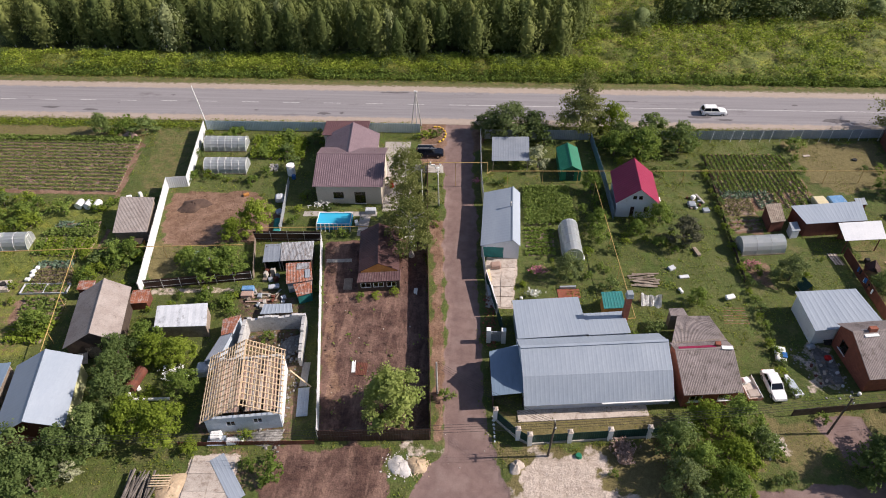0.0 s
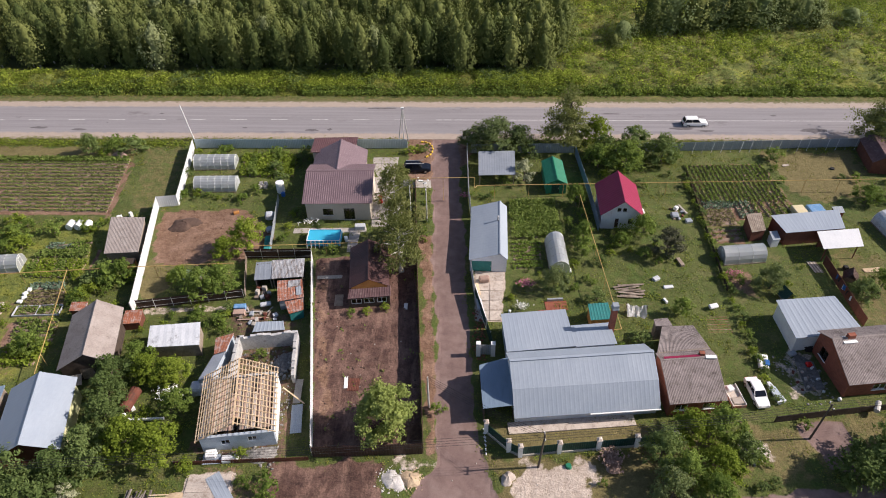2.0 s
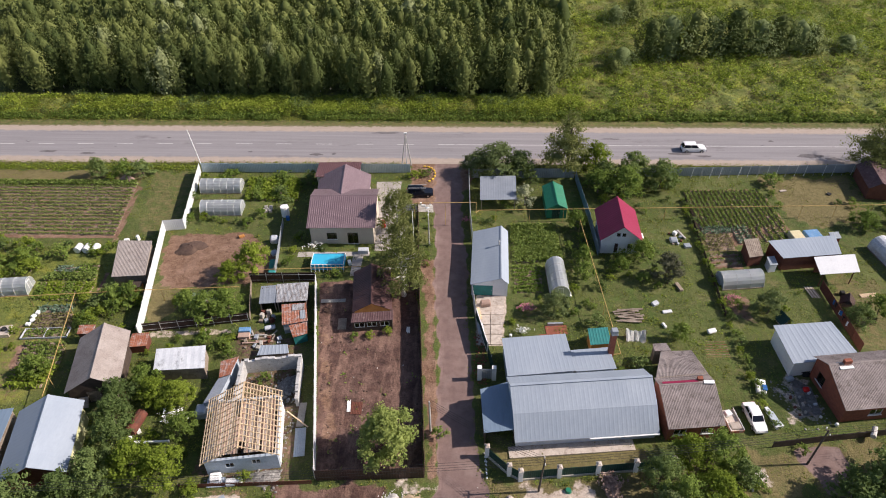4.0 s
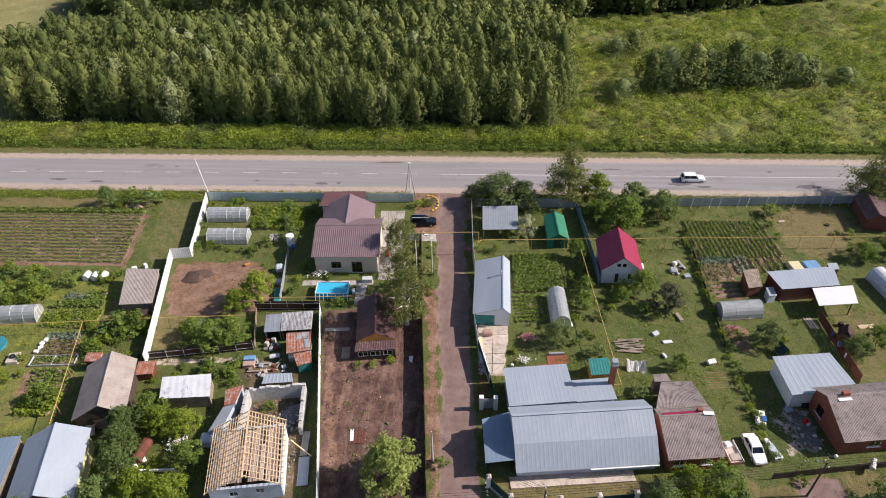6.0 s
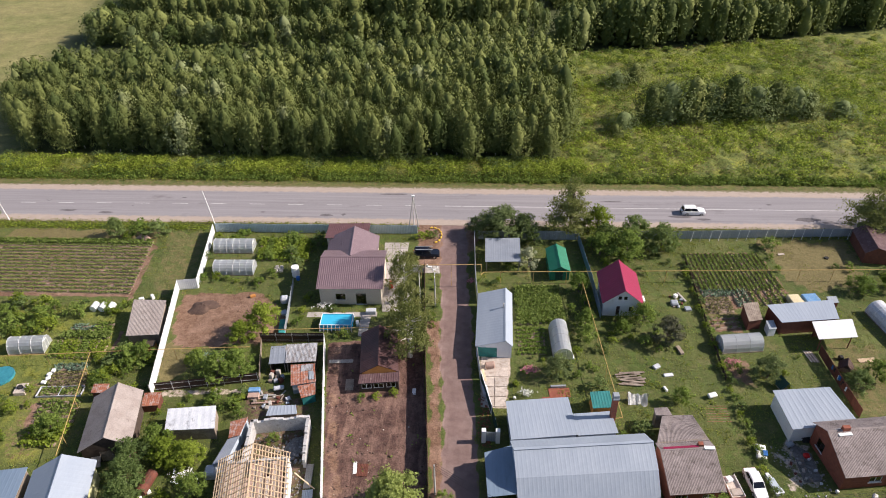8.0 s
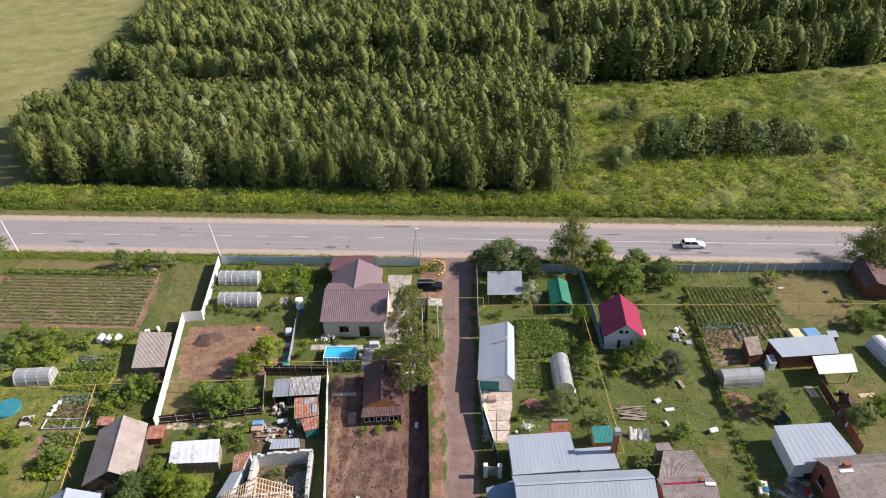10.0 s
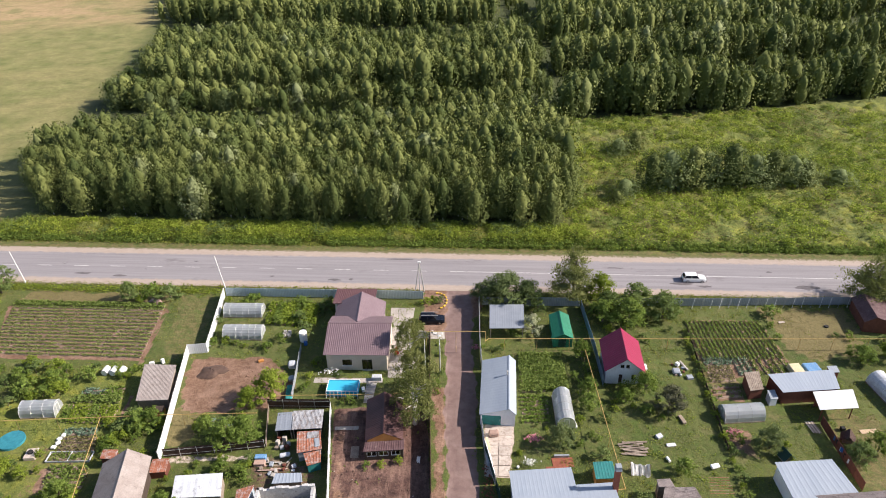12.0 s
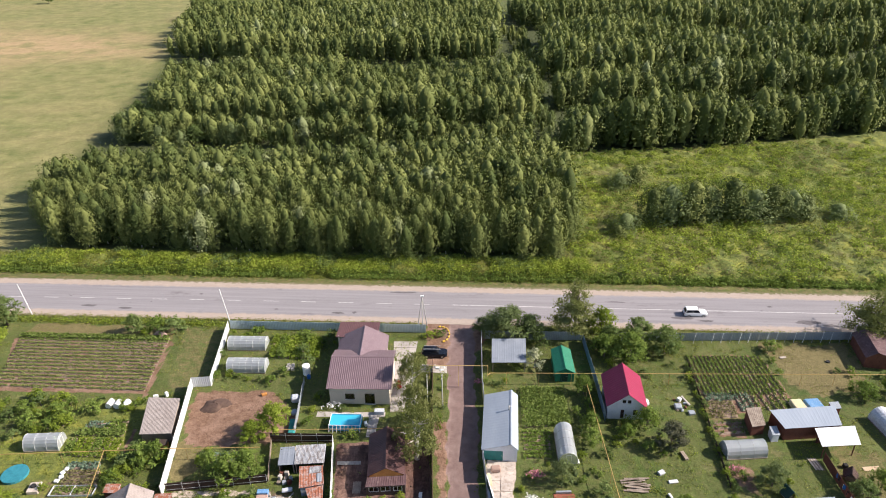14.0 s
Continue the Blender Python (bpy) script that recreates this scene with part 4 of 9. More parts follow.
# white cottage with the crimson roof
gable_house("cottage", (22.15, 83.0), (22.35, 91.2), 3.3, 3.25, 3.1, 5.75, M["white_siding"], M["red_roof"],
            "small white cottage with a bright crimson metal gable roof", "cottage", 0.4, 0.8, 0.5, 0.012,
            openings={"near": [(2.1, 2.65, 0.2, 2.0, DOOR, M["brown_sheet"]), (4.1, 4.75, 1.0, 2.0, WIN, M["dark_wood"]),
                               (2.2, 2.75, 3.35, 4.0, WIN, M["dark_wood"]), (3.05, 3.6, 3.35, 4.0, WIN, M["dark_wood"])]})
# slate barn, zinc-roofed house, pale film shed, slate lean-to on the west side
gable_house("barn", (-49.5, 62.3), (-47.3, 53.0), 2.75, 3.75, 2.6, 4.7, M["dark_wood"], M["slate_pale"],
            "old wooden barn under a weathered grey slate roof", "barn", 0.35, 0.25, 0.17, 0.03, False,
            openings={"far": [(2.0, 3.6, 0.1, 2.0, DOOR, M["old_wood"])]})
gable_house("country_house", (-51.0, 50.1), (-48.6, 40.3), 3.5, 4.0, 2.9, 5.0, M["lime_wall"], M["zinc_roof"],
            "pale yellow wooden house under a large grey metal roof", "house", 0.4, 0.5, 0.6, 0.006, True, end_mats={"far": M["red_wood"]}, zl=3.0)
slab_house("side_shed", [(-61, 40.5, 2.4), (-54.2, 41.5, 3.0), (-55.8, 49.6, 3.0), (-62, 49.0, 2.4)], M["old_wood"], M["blue_zinc"],
           "side building under a low grey metal roof", "shed", 0.2, 0.6, 0.006)
slab_house("film_shed", [(-41.5, 56.5, 2.15), (-35.0, 57.1, 2.15), (-36.0, 60.9, 2.25), (-42.4, 60.1, 2.25)], M["old_wood"], M["stained_film"],
           "low garden shed covered in cloudy white film", "shed", 0.1, 0.9, 0.02, False)
slab_house("slate_shed", [(-54.6, 74.4, 2.05), (-49.6, 74.9, 2.05), (-51.3, 82.6, 2.45), (-56.7, 82.6, 2.45)], M["old_wood"], M["slate_pale"],
           "timber shed with a stained grey slate lean-to roof", "shed", 0.2, 0.2, 0.03, False)

# ---- long house with the mansard metal roof ----
R6 = Matrix.Rotation(radians(6.0), 2)


def along(u, v):
    """A plan point of the long house: u along it, v into its depth."""
    p = R6 @ Vector((u, v))
    return Vector((4.45 + p.x, 47.35 + p.y))


long_house = thing("long_house", *along(8.3, 4), 0, 6.0, "long white house under a grey standing-seam mansard roof", "house")
LH = 16.8
for key, s, t, prof, holes in (("s", along(0.1, 0.45), along(LH - 0.1, 0.45), [(0, 2.35), (1, 2.35)], [(1.6, 2.3, 0.8, 1.5), (10.6, 11.9, 0.8, 1.7), (14.2, 15.6, 0.8, 1.7)]),
                               ("e", along(LH - 0.1, 0.67), along(LH - 0.1, 7.1), [(0, 2.45), (0.2, 3.85), (0.66, 5.6), (1, 4.2)], []),
                               ("n", along(LH - 0.1, 7.3), along(0.1, 7.3), [(0, 4.0), (1, 4.0)], []),
                               ("w", along(0.1, 7.1), along(0.1, 0.67), [(0, 4.2), (0.34, 5.6), (0.8, 3.85), (1, 2.45)], [])):
    bm = bmesh.new()
    wall(bm, s, t, prof, 0.22, holes)
    part("wall", bm, M["white_siding"], long_house)
    for h in holes:
        window(long_house, s, t, *h, M["white_paint"], 1, sill=True)
tiers = [(-0.22, 1.8), (2.05, 4.2), (4.95, 5.8), (7.6, 4.1)]
for (v0, z0), (v1, z1) in zip(tiers, tiers[1:]):
    bm = bmesh.new()
    a, b2, c, d = along(-0.15, v0), along(LH, v0), along(LH, v1), along(-0.15, v1)
    sheet(bm, (*a, z0), (*b2, z0), (*c, z1), (*d, z1), 0.52, 0.006, 0.05, True)
    part("roof", bm, M["zinc_roof"], long_house)
bm = bmesh.new()
beam(bm, (*along(-0.15, 4.95), 5.84), (*along(LH, 4.95), 5.84), 0.35, 0.05)
part("ridge_cap", bm, M["zinc_roof"], long_house)
bm = bmesh.new()
m6 = Matrix.Translation((4.45, 47.35, 0)) @ pose(0, 0, 0, 0, 0, 6.0)
box(bm, -0.8, 14.0, -1.1, 0.45, 0, 0.14, m6)
solo("footpath", bm, M["pale_concrete"], "concrete apron along the white house wall", "path", kind="structure")
bm = bmesh.new()
beam(bm, (*along(8.6, -0.32), 1.74), (*along(LH, -0.32), 1.74), 0.16, 0.12)
part("gutter", bm, M["white_paint"], long_house, "white gutter along the eave")
# flat-roofed annex behind it, in two steps, with a brick chimney
slab_house("flat_annex", [(3.7, 55.5, 3.55), (12.2, 56.6, 3.55), (11.6, 63.4, 3.0), (3.2, 62.4, 3.0)], M["white_siding"], M["zinc_roof"],
           "flat annex of the long house under pale grey sheet metal", "annex", 0.2, 0.55, 0.006)
slab_house("low_annex", [(12.21, 56.6, 3.40), (17.3, 57.2, 3.40), (16.95, 61.1, 3.05), (11.95, 60.45, 3.05)], M["white_siding"], M["zinc_roof"],
           "narrow flat annex under pale grey sheet metal", "annex", 0.2, 0.55, 0.006)
chim = thing("chimney", 17.0, 60.1, 0, 6, "tall red brick chimney with a metal cap", "chimney")
m2 = pose(17.0, 60.1, 0, 0, 0, 6)
bm = bmesh.new()
box(bm, -0.32, 0.32, -0.32, 0.32, 0, 6.6, m2)
part("shaft", bm, M["brick"], chim)
bm = bmesh.new()
box(bm, -0.42, 0.42, -0.42, 0.42, 6.6, 6.75, m2)
box(bm, -0.36, 0.36, -0.36, 0.36, 6.75, 7.3, m2)
part("cap", bm, M["grey_sheet"], chim, "grey sheet metal cowl")
# blue car port to the west, gate with white pillars
slab_house("carport", [(0.75, 47.8, 2.6), (4.35, 48.2, 2.85), (3.95, 55.2, 2.95), (0.35, 54.1, 2.7)], M["dark_wood"], M["blue_zinc"],
           "car port under a blue-grey metal roof", "car port", 0.15, 0.55, 0.006, open_sides=("south", "east", "north"), posts=M["dark_wood"])
# eastern half: brick under slate
east = gable_house("brick_house", (21.55, 53.75), (28.3, 54.45), 1.6, 4.9, 2.5, 4.6, M["brick"], M["slate"],
                   "brick half of a house under a weathered slate roof", "house", 0.3, 0.2, 0.19, 0.03, False, zl=3.9,
                   openings={"right": [(0.7, 2.2, 0.9, 1.9, WIN), (4.0, 5.4, 0.9, 1.9, WIN)]})
slab_house("slate_annex", [(21.5, 55.0, 4.1), (28.1, 55.9, 4.1), (27.6, 61.2, 2.6), (23.6, 60.9, 2.6)], M["old_wood"], M["slate"],
           "rear lean-to under brown weathered slate", "annex", 0.2, 0.19, 0.03, False)
slab_house("slate_porch", [(22.8, 60.95, 2.62), (25.0, 61.05, 2.6), (24.7, 62.6, 2.4), (22.9, 62.4, 2.4)], M["old_wood"], M["slate"],
           "small porch under slate", "porch", 0.1, 0.19, 0.03, False)
ch2 = thing("brick_chimney", 26.6, 54.6, 0, 6, "short red brick chimney on the slate ridge", "chimney")
bm = bmesh.new()
box(bm, 26.3, 26.9, 54.4, 54.9, 3.6, 5.0)
part("shaft", bm, M["brick"], ch2)
bm = bmesh.new()
box(bm, 26.95, 28.2, 54.0, 54.5, 4.62, 4.74)
part("flashing", bm, M["white_paint"], ch2, "white sheet metal flashing")
bm = bmesh.new()
beam(bm, (22.0, 53.95, 4.72), (26.3, 54.4, 4.72), 0.30, 0.06)
part("ridge_strip", bm, M["red_roof"], east, "crimson ridge strip")

# ---- block-walled ruin with new rafters ----
ruin = thing("roofless_house", -26.5, 50, 0, 9, "half-built house of grey blocks with bare new rafters", "house")
rn = {"nw": Vector((-30.5, 58.5)), "ne": Vector((-22.9, 59.6)), "se": Vector((-22.6, 44.3)), "sw": Vector((-30.7, 43.1)), "me": Vector((-22.2, 53.0)), "mw": Vector((-32.0, 51.6))}


def block_wall(p, q, z0a, z1a, material, holes=(), name="wall"):
    bm = bmesh.new()
    wall(bm, p, q, [(0, z0a), (1, z1a)], 0.35, holes)
    return part(name, bm, material, ruin)


def ragged(p, q, heights, material):
    bm = bmesh.new()
    k = len(heights)
    prof = []
    for i, h in enumerate(heights):
        prof += [(i / k + 1e-4, h), ((i + 1) / k - 1e-4, h)]
    prof[0], prof[-1] = (0, heights[0]), (1, heights[-1])
    wall(bm, p, q, prof, 0.38)
    part("wall", bm, material, ruin, "broken grey block wall")


ragged(rn["ne"], rn["nw"], [2.4, 2.5, 2.3, 2.2, 2.4, 2.5, 2.4, 2.1, 2.4], M["block_wall"])
ragged(rn["me"], rn["ne"], [1.6, 1.9, 2.1, 2.0, 2.3, 2.4, 2.2], M["block_wall"])
ragged(rn["nw"], Vector((-30.2, 51.9)), [2.4, 2.3, 2.1, 1.8, 1.5], M["block_wall"])
block_wall(rn["sw"], rn["se"], 2.5, 2.5, M["blue_wall"], [(2.2, 3.2, 1.0, 1.8), (5.2, 6.2, 1.2, 2.0)])
window(ruin, rn["sw"], rn["se"], 2.2, 3.2, 1.0, 1.8, M["white_paint"])
window(ruin, rn["sw"], rn["se"], 5.2, 6.2, 1.2, 2.0, M["white_paint"])
block_wall(rn["se"] + Vector((0.0, 0.38)), Vector((-23.9, 52.4)), 2.5, 2.5, M["white_paint"])
block_wall(Vector((-32.0, 51.6)), rn["sw"] + Vector((0, 0.38)), 2.5, 2.5, M["block_wall"])
block_wall(Vector((-24.2, 52.9)), Vector((-31.9, 51.7)), 2.4, 2.4, M["block_wall"])
rp0, rp1 = Vector((-28.0, 52.6)), Vector((-26.3, 43.3))
for side in (-1, 1):
    nn = left_of(rp0, rp1) * side
    w = 4.15 if side > 0 else 4.75
    slope = (5.1 - 2.55) / w
    for i in range(13):
        p = rp0.lerp(rp1, (i + 0.1) / 12.4)
        q = p + nn * w
        bm = bmesh.new()
        beam(bm, (*p, 5.1), (*q, 2.55), 0.05, 0.16)
        part("rafter", bm, M["new_wood"], ruin)
    for j in range(13 if side > 0 else 15):
        u = w * (j + 0.2) / (12.5 if side > 0 else 14.6)
        z = 5.1 - slope * u + 0.10
        # a few battens still end short of the gables
        p, q = rp0 + nn * u, rp1 + nn * u
        a, b = p.lerp(q, rng.uniform(-0.015, 0.03)), p.lerp(q, rng.uniform(0.955, 1.012))
        bm = bmesh.new()
        beam(bm, (*a, z), (*b, z + rng.uniform(-0.015, 0.015)), 0.085, 0.04)
        part("batten", bm, M["new_wood"], ruin)
# attic floor of loose boards between joists, with gaps
for j in range(26):
    f = j / 26
    a, b = Vector((-31.5, 51.2)).lerp(Vector((-24.4, 52.2)), f), Vector((-30.4, 43.9)).lerp(Vector((-23.0, 45.0)), f)
    if j in (9, 10, 19):
        a = a.lerp(b, 0.3)
    if j in (12, 13, 20):
        b = b.lerp(a, 0.22)
    bm = bmesh.new()
    beam(bm, (*a, 2.45), (*b, 2.45 + rng.uniform(-0.02, 0.02)), 0.24, 0.04)
    part("deck_board", bm, (M["pink_board"], M["pale_concrete"], M["old_wood"])[(j * 7) % 3 if j % 5 else 0], ruin)
bm = bmesh.new()
beam(bm, (*rp0, 5.05), (*rp1, 5.05), 0.06, 0.2)
part("ridge_board", bm, M["new_wood"], ruin)
bm = bmesh.new()
beam(bm, (-22.9, 50.6, 2.2), (-20.4, 49.6, 0.5), 0.12)
part("prop", bm, M["new_wood"], ruin)
slab_house("rusty_lean_to", [(-32.75, 55.7, 2.0), (-31.35, 56.1, 2.2), (-31.1, 59.1, 2.2), (-33.3, 58.4, 2.0)], M["blue_wall"], M["rust"],
           "lean-to with a rusty metal roof against the block house", "shed", 0.1, 0.3, 0.02)
slab_house("blue_lean_to", [(-33.6, 51.6, 1.9), (-31.9, 52.1, 2.1), (-31.4, 56.0, 2.1), (-32.85, 55.6, 1.9)], M["blue_wall"], M["canopy_sheet"],
           "lean-to under pale blue-grey sheets against the block house", "shed", 0.1, 0.3, 0.02)
# patched sheds behind it
slab_house("patched_shed", [(-31.0, 69.2, 2.0), (-28.65, 69.5, 2.0), (-29.2, 72.75, 2.4), (-31.4, 72.45, 2.4)], M["dark_wood"], M["canopy_sheet"],
           "open wooden shed with a pale blue-grey metal roof", "shed", 0.2, 0.8, 0.012, open_sides=("south",), posts=M["old_wood"])
slab_house("slate_lean_to", [(-28.6, 69.4, 2.1), (-24.2, 69.95, 2.1), (-24.6, 73.45, 2.45), (-29.15, 72.9, 2.45)], M["dark_wood"], M["patched"],
           "wooden shed under dirty grey slate", "shed", 0.2, 0.19, 0.03, False, open_sides=("south",), posts=M["old_wood"])
slab_house("rusty_shed", [(-26.8, 65.2, 1.9), (-23.4, 66.1, 1.9), (-24.3, 69.5, 2.05), (-27.7, 69.1, 2.05)], M["grey_sheet"], M["rust"],
           "shed under rusty orange metal sheets", "shed", 0.15, 0.4, 0.03)
slab_house("rusty_annex", [(-24.9, 63.2, 1.6), (-23.1, 64.0, 1.6), (-23.5, 66.0, 1.78), (-25.9, 65.3, 1.78)], M["teal_door"], M["rust"],
           "low annex under rusty orange metal sheets", "shed", 0.12, 0.4, 0.03)
for x, y, w, d, rz, mt in ((-25.2, 68.6, 1.7, 1.2, 8, "patched"), (-24.3, 67.2, 0.7, 1.6, 14, "grey_sheet")):
    bm = bmesh.new()
    sheet(bm, (-w / 2, -d / 2, 0), (w / 2, -d / 2, 0), (w / 2, d / 2, 0), (-w / 2, d / 2, 0), 0.2, 0.02, 0.01, True)
    ob = new("roof_patch", finish(bm, "roof_patch", M[mt]))
    ob.matrix_basis = pose(x, y, 2.12 - 0.04 * (69 - y), 2.5, 0, rz)
    tagged(ob, "loose grey sheet patching the rusty roof", "metal sheet")
slab_house("sheet_cover", [(-29.3, 60.5, 0.9), (-25.1, 61.0, 0.9), (-25.6, 62.5, 1.0), (-29.2, 62.2, 1.0)], M["old_wood"], M["zinc_roof"],
           "low store covered with grey metal sheets", "store", 0.15, 0.5, 0.02)
# bath house with plum roof and orange gable
gable_house("bath_house", (-14.6, 67.7), (-15.6, 76.2), 2.75, 2.75, 2.3, 3.75, M["red_wood"], M["brown_roof"],
            "dark-roofed wooden bath house with an orange gable", "bath house", 0.3, 0.06, 0.35, 0.03, end_mats={"near": M["orange_wood"]})
slab_house("veranda", [(-17.4, 65.9, 1.85), (-11.6, 66.6, 1.85), (-11.75, 68.3, 2.25), (-17.3, 67.7, 2.25)], M["dark_wood"], M["veranda_roof"],
           "glazed veranda under a faded plum-brown roof", "veranda", 0.12, 0.35, 0.03, open_sides=("north",),
           openings={"south": [(0.3, 1.7, 0.7, 1.6, WIN), (2.0, 3.4, 0.7, 1.6, WIN), (3.8, 5.1, 0.7, 1.6, WIN)], "west": []})
# east side: grey-roofed outbuilding, brick house, red sheds, white pavilion
slab_house("outbuilding", [(39.7, 59.1, 2.75), (48.6, 60.4, 2.75), (47.2, 66.5, 2.95), (39.3, 65.6, 2.95)], M["white_paint"], M["zinc_roof"],
           "white-walled outbuilding under ribbed grey metal", "outbuilding", 0.3, 0.8, 0.014)
gable_house("brick_cottage", (42.6, 57.2), (53.0, 58.6), 2.6, 5.3, 2.6, 4.8, M["brick"], M["slate"],
            "red brick cottage under an old slate roof", "cottage", 0.35, 0.3, 0.19, 0.03, False, zl=3.4,
            openings={"right": [(3.3, 4.9, 0.9, 1.9, WIN), (6.4, 8.0, 0.9, 1.9, WIN)], "near": [(1.2, 2.6, 0.9, 2.4, WIN, M["dark_wood"])]})
ch3 = thing("brick_chimney", 44.4, 57.6, 0, 8, "short red brick chimney on white flashing", "chimney")
bm = bmesh.new()
m2 = pose(44.6, 57.5, 0, 0, 0, 8)
box(bm, -0.8, 0.9, -0.8, 0.3, 4.60, 4.72, m2)
part("flashing", bm, M["white_paint"], ch3)
bm = bmesh.new()
box(bm, -0.1, 0.8, -0.25, 0.25, 4.3, 5.35, m2)
part("shaft", bm, M["brick"], ch3)
slab_house("red_shed", [(45.7, 80.1, 2.5), (54.7, 81.3, 2.5), (55.4, 85.7, 2.65), (44.7, 84.1, 2.65)], M["red_wood"], M["zinc_roof"],
           "red-brown timber shed under grey metal sheets", "shed", 0.2, 0.55, 0.008)
slab_house("pavilion", [(49.7, 76.4, 2.6), (55.6, 77.1, 2.6), (56.4, 81.0, 2.75), (50.1, 80.2, 2.75)], M["red_wood"], M["white_sheet"],
           "open timber pavilion under a bright white roof", "pavilion", 0.5, 0.9, 0.003, open_sides=("south", "east", "west"), posts=M["red_wood"])
slab_house("tool_shed", [(41.1, 80.8, 2.0), (43.3, 81.3, 2.0), (43.7, 85.2, 2.3), (41.3, 84.8, 2.3)], M["red_wood"], M["old_wood"],
           "narrow red tool shed with a brown roof", "shed", 0.12, 0.3, 0.02)
gable_house("red_barn", (68.3, 99.0), (69.2, 106.5), 1.8, 4.0, 2.2, 3.4, M["red_wood"], M["veranda_roof"],
            "dark red timber barn under a plum roof at the far fence", "barn", 0.2, 0.2, 0.35, 0.02)
slab_house("plank_hut", [(14.9, 62.4, 2.0), (17.7, 62.7, 2.0), (17.5, 65.4, 2.3), (14.8, 65.1, 2.3)], M["orange_wood"], M["teal_door"],
           "small timber hut under a worn green sheet roof", "hut", 0.12, 0.4, 0.02)
bm = bmesh.new()
tube(bm, [(3.3, 81.2, 3.3), (3.3, 81.2, 4.3)], 0.09, 8)
tube(bm, [(3.3, 81.2, 4.3), (3.3, 81.2, 4.4)], [0.2, 0.05], 8)
solo("stove_pipe", bm, M["grey_post"], "grey metal stove pipe on the long shed roof", "flue")


# ---- trees ----
def ico(level=1):
    bm = bmesh.new()
    bmesh.ops.create_icosphere(bm, subdivisions=level, radius=1.0)
    v = np.array([p.co[:] for p in bm.verts])
    f = np.array([[q.index for q in p.verts] for p in bm.faces])
    bm.free()
    return v, f


ICO1 = ico(1)


def leaf_quads(r, pos, nrm, size, droop=0.0):
    """Small four-cornered leaf sprays at points, facing along nrm."""
    k = len(pos)
    nrm = nrm / np.linalg.norm(nrm, axis=1)[:, None]
    t = np.cross(nrm, r.normal(size=(k, 3)))
    t[:, 2] -= droop
    t /= np.linalg.norm(t, axis=1)[:, None]
    s = np.cross(nrm, t)
    ln = size * r.uniform(0.55, 1.4, k)[:, None]
    wd = ln * r.uniform(0.45, 0.8, k)[:, None]
    quad = np.stack([pos - t * ln * 0.5, pos + s * wd * 0.5 + nrm * ln * 0.08, pos + t * ln * 0.55, pos - s * wd * 0.5 + nrm * ln * 0.08], 1).reshape(-1, 3)
    q = np.arange(k * 4).reshape(-1, 4)
    return quad, np.concatenate([q[:, [0, 1, 2]], q[:, [0, 2, 3]]])


def crown_arrays(r, clumps, leaves, size, core=ICO1, shell=0.55, droop=0.0, flat=0.8, wild=0.5, cores=6, sprigs=16):
    """Vertices and triangles of a crown: leaves gathered in sprigs over lobes, with rough dark cores in the largest lobes. clumps: rows of x, y, z, rx, rz."""
    vs, fs, base = [], [], 0
    cv, cf = core
    clumps = np.array(clumps, float)
    area = clumps[:, 3] * (clumps[:, 3] + clumps[:, 4])
    for x, y, z, rx, rz in clumps[np.argsort(-area)[:cores]]:
        k = 1 + r.normal(0, 0.2, len(cv))
        vs.append(cv * np.array([rx, rx, rz]) * shell * k[:, None] + (x, y, z))
        fs.append(cf + base)
        base += len(cv)
    sd = r.normal(size=(len(clumps), sprigs, 3))
    sd /= np.linalg.norm(sd, axis=2)[:, :, None]
    sd[:, :, 2] = np.where(sd[:, :, 2] < -0.35, -sd[:, :, 2], sd[:, :, 2])
    reach = r.uniform(0.72, 1.22, (len(clumps), sprigs))
    pick = r.choice(len(clumps), leaves, p=area / area.sum())
    twig = r.integers(0, sprigs, leaves)
    c, d, k = clumps[pick], sd[pick, twig], reach[pick, twig]
    rad = np.stack([c[:, 3], c[:, 3], c[:, 4]], 1)
    along = 1 - np.abs(r.normal(0, 0.22, leaves))
    pos = c[:, :3] + d * rad * (k * along)[:, None] + r.normal(size=(leaves, 3)) * rad * 0.15
    quad, qf = leaf_quads(r, pos, d * flat + r.normal(size=(leaves, 3)) * wild + (0, 0, 0.4), size, droop)
    return np.concatenate(vs + [quad]), np.concatenate(fs + [qf + base])


SLIM, FULL = (0.42, 0.74, 0.96, 0.96, 0.74, 0.44, 0.04), (0.50, 0.84, 1.0, 1.0, 0.88, 0.64, 0.12)


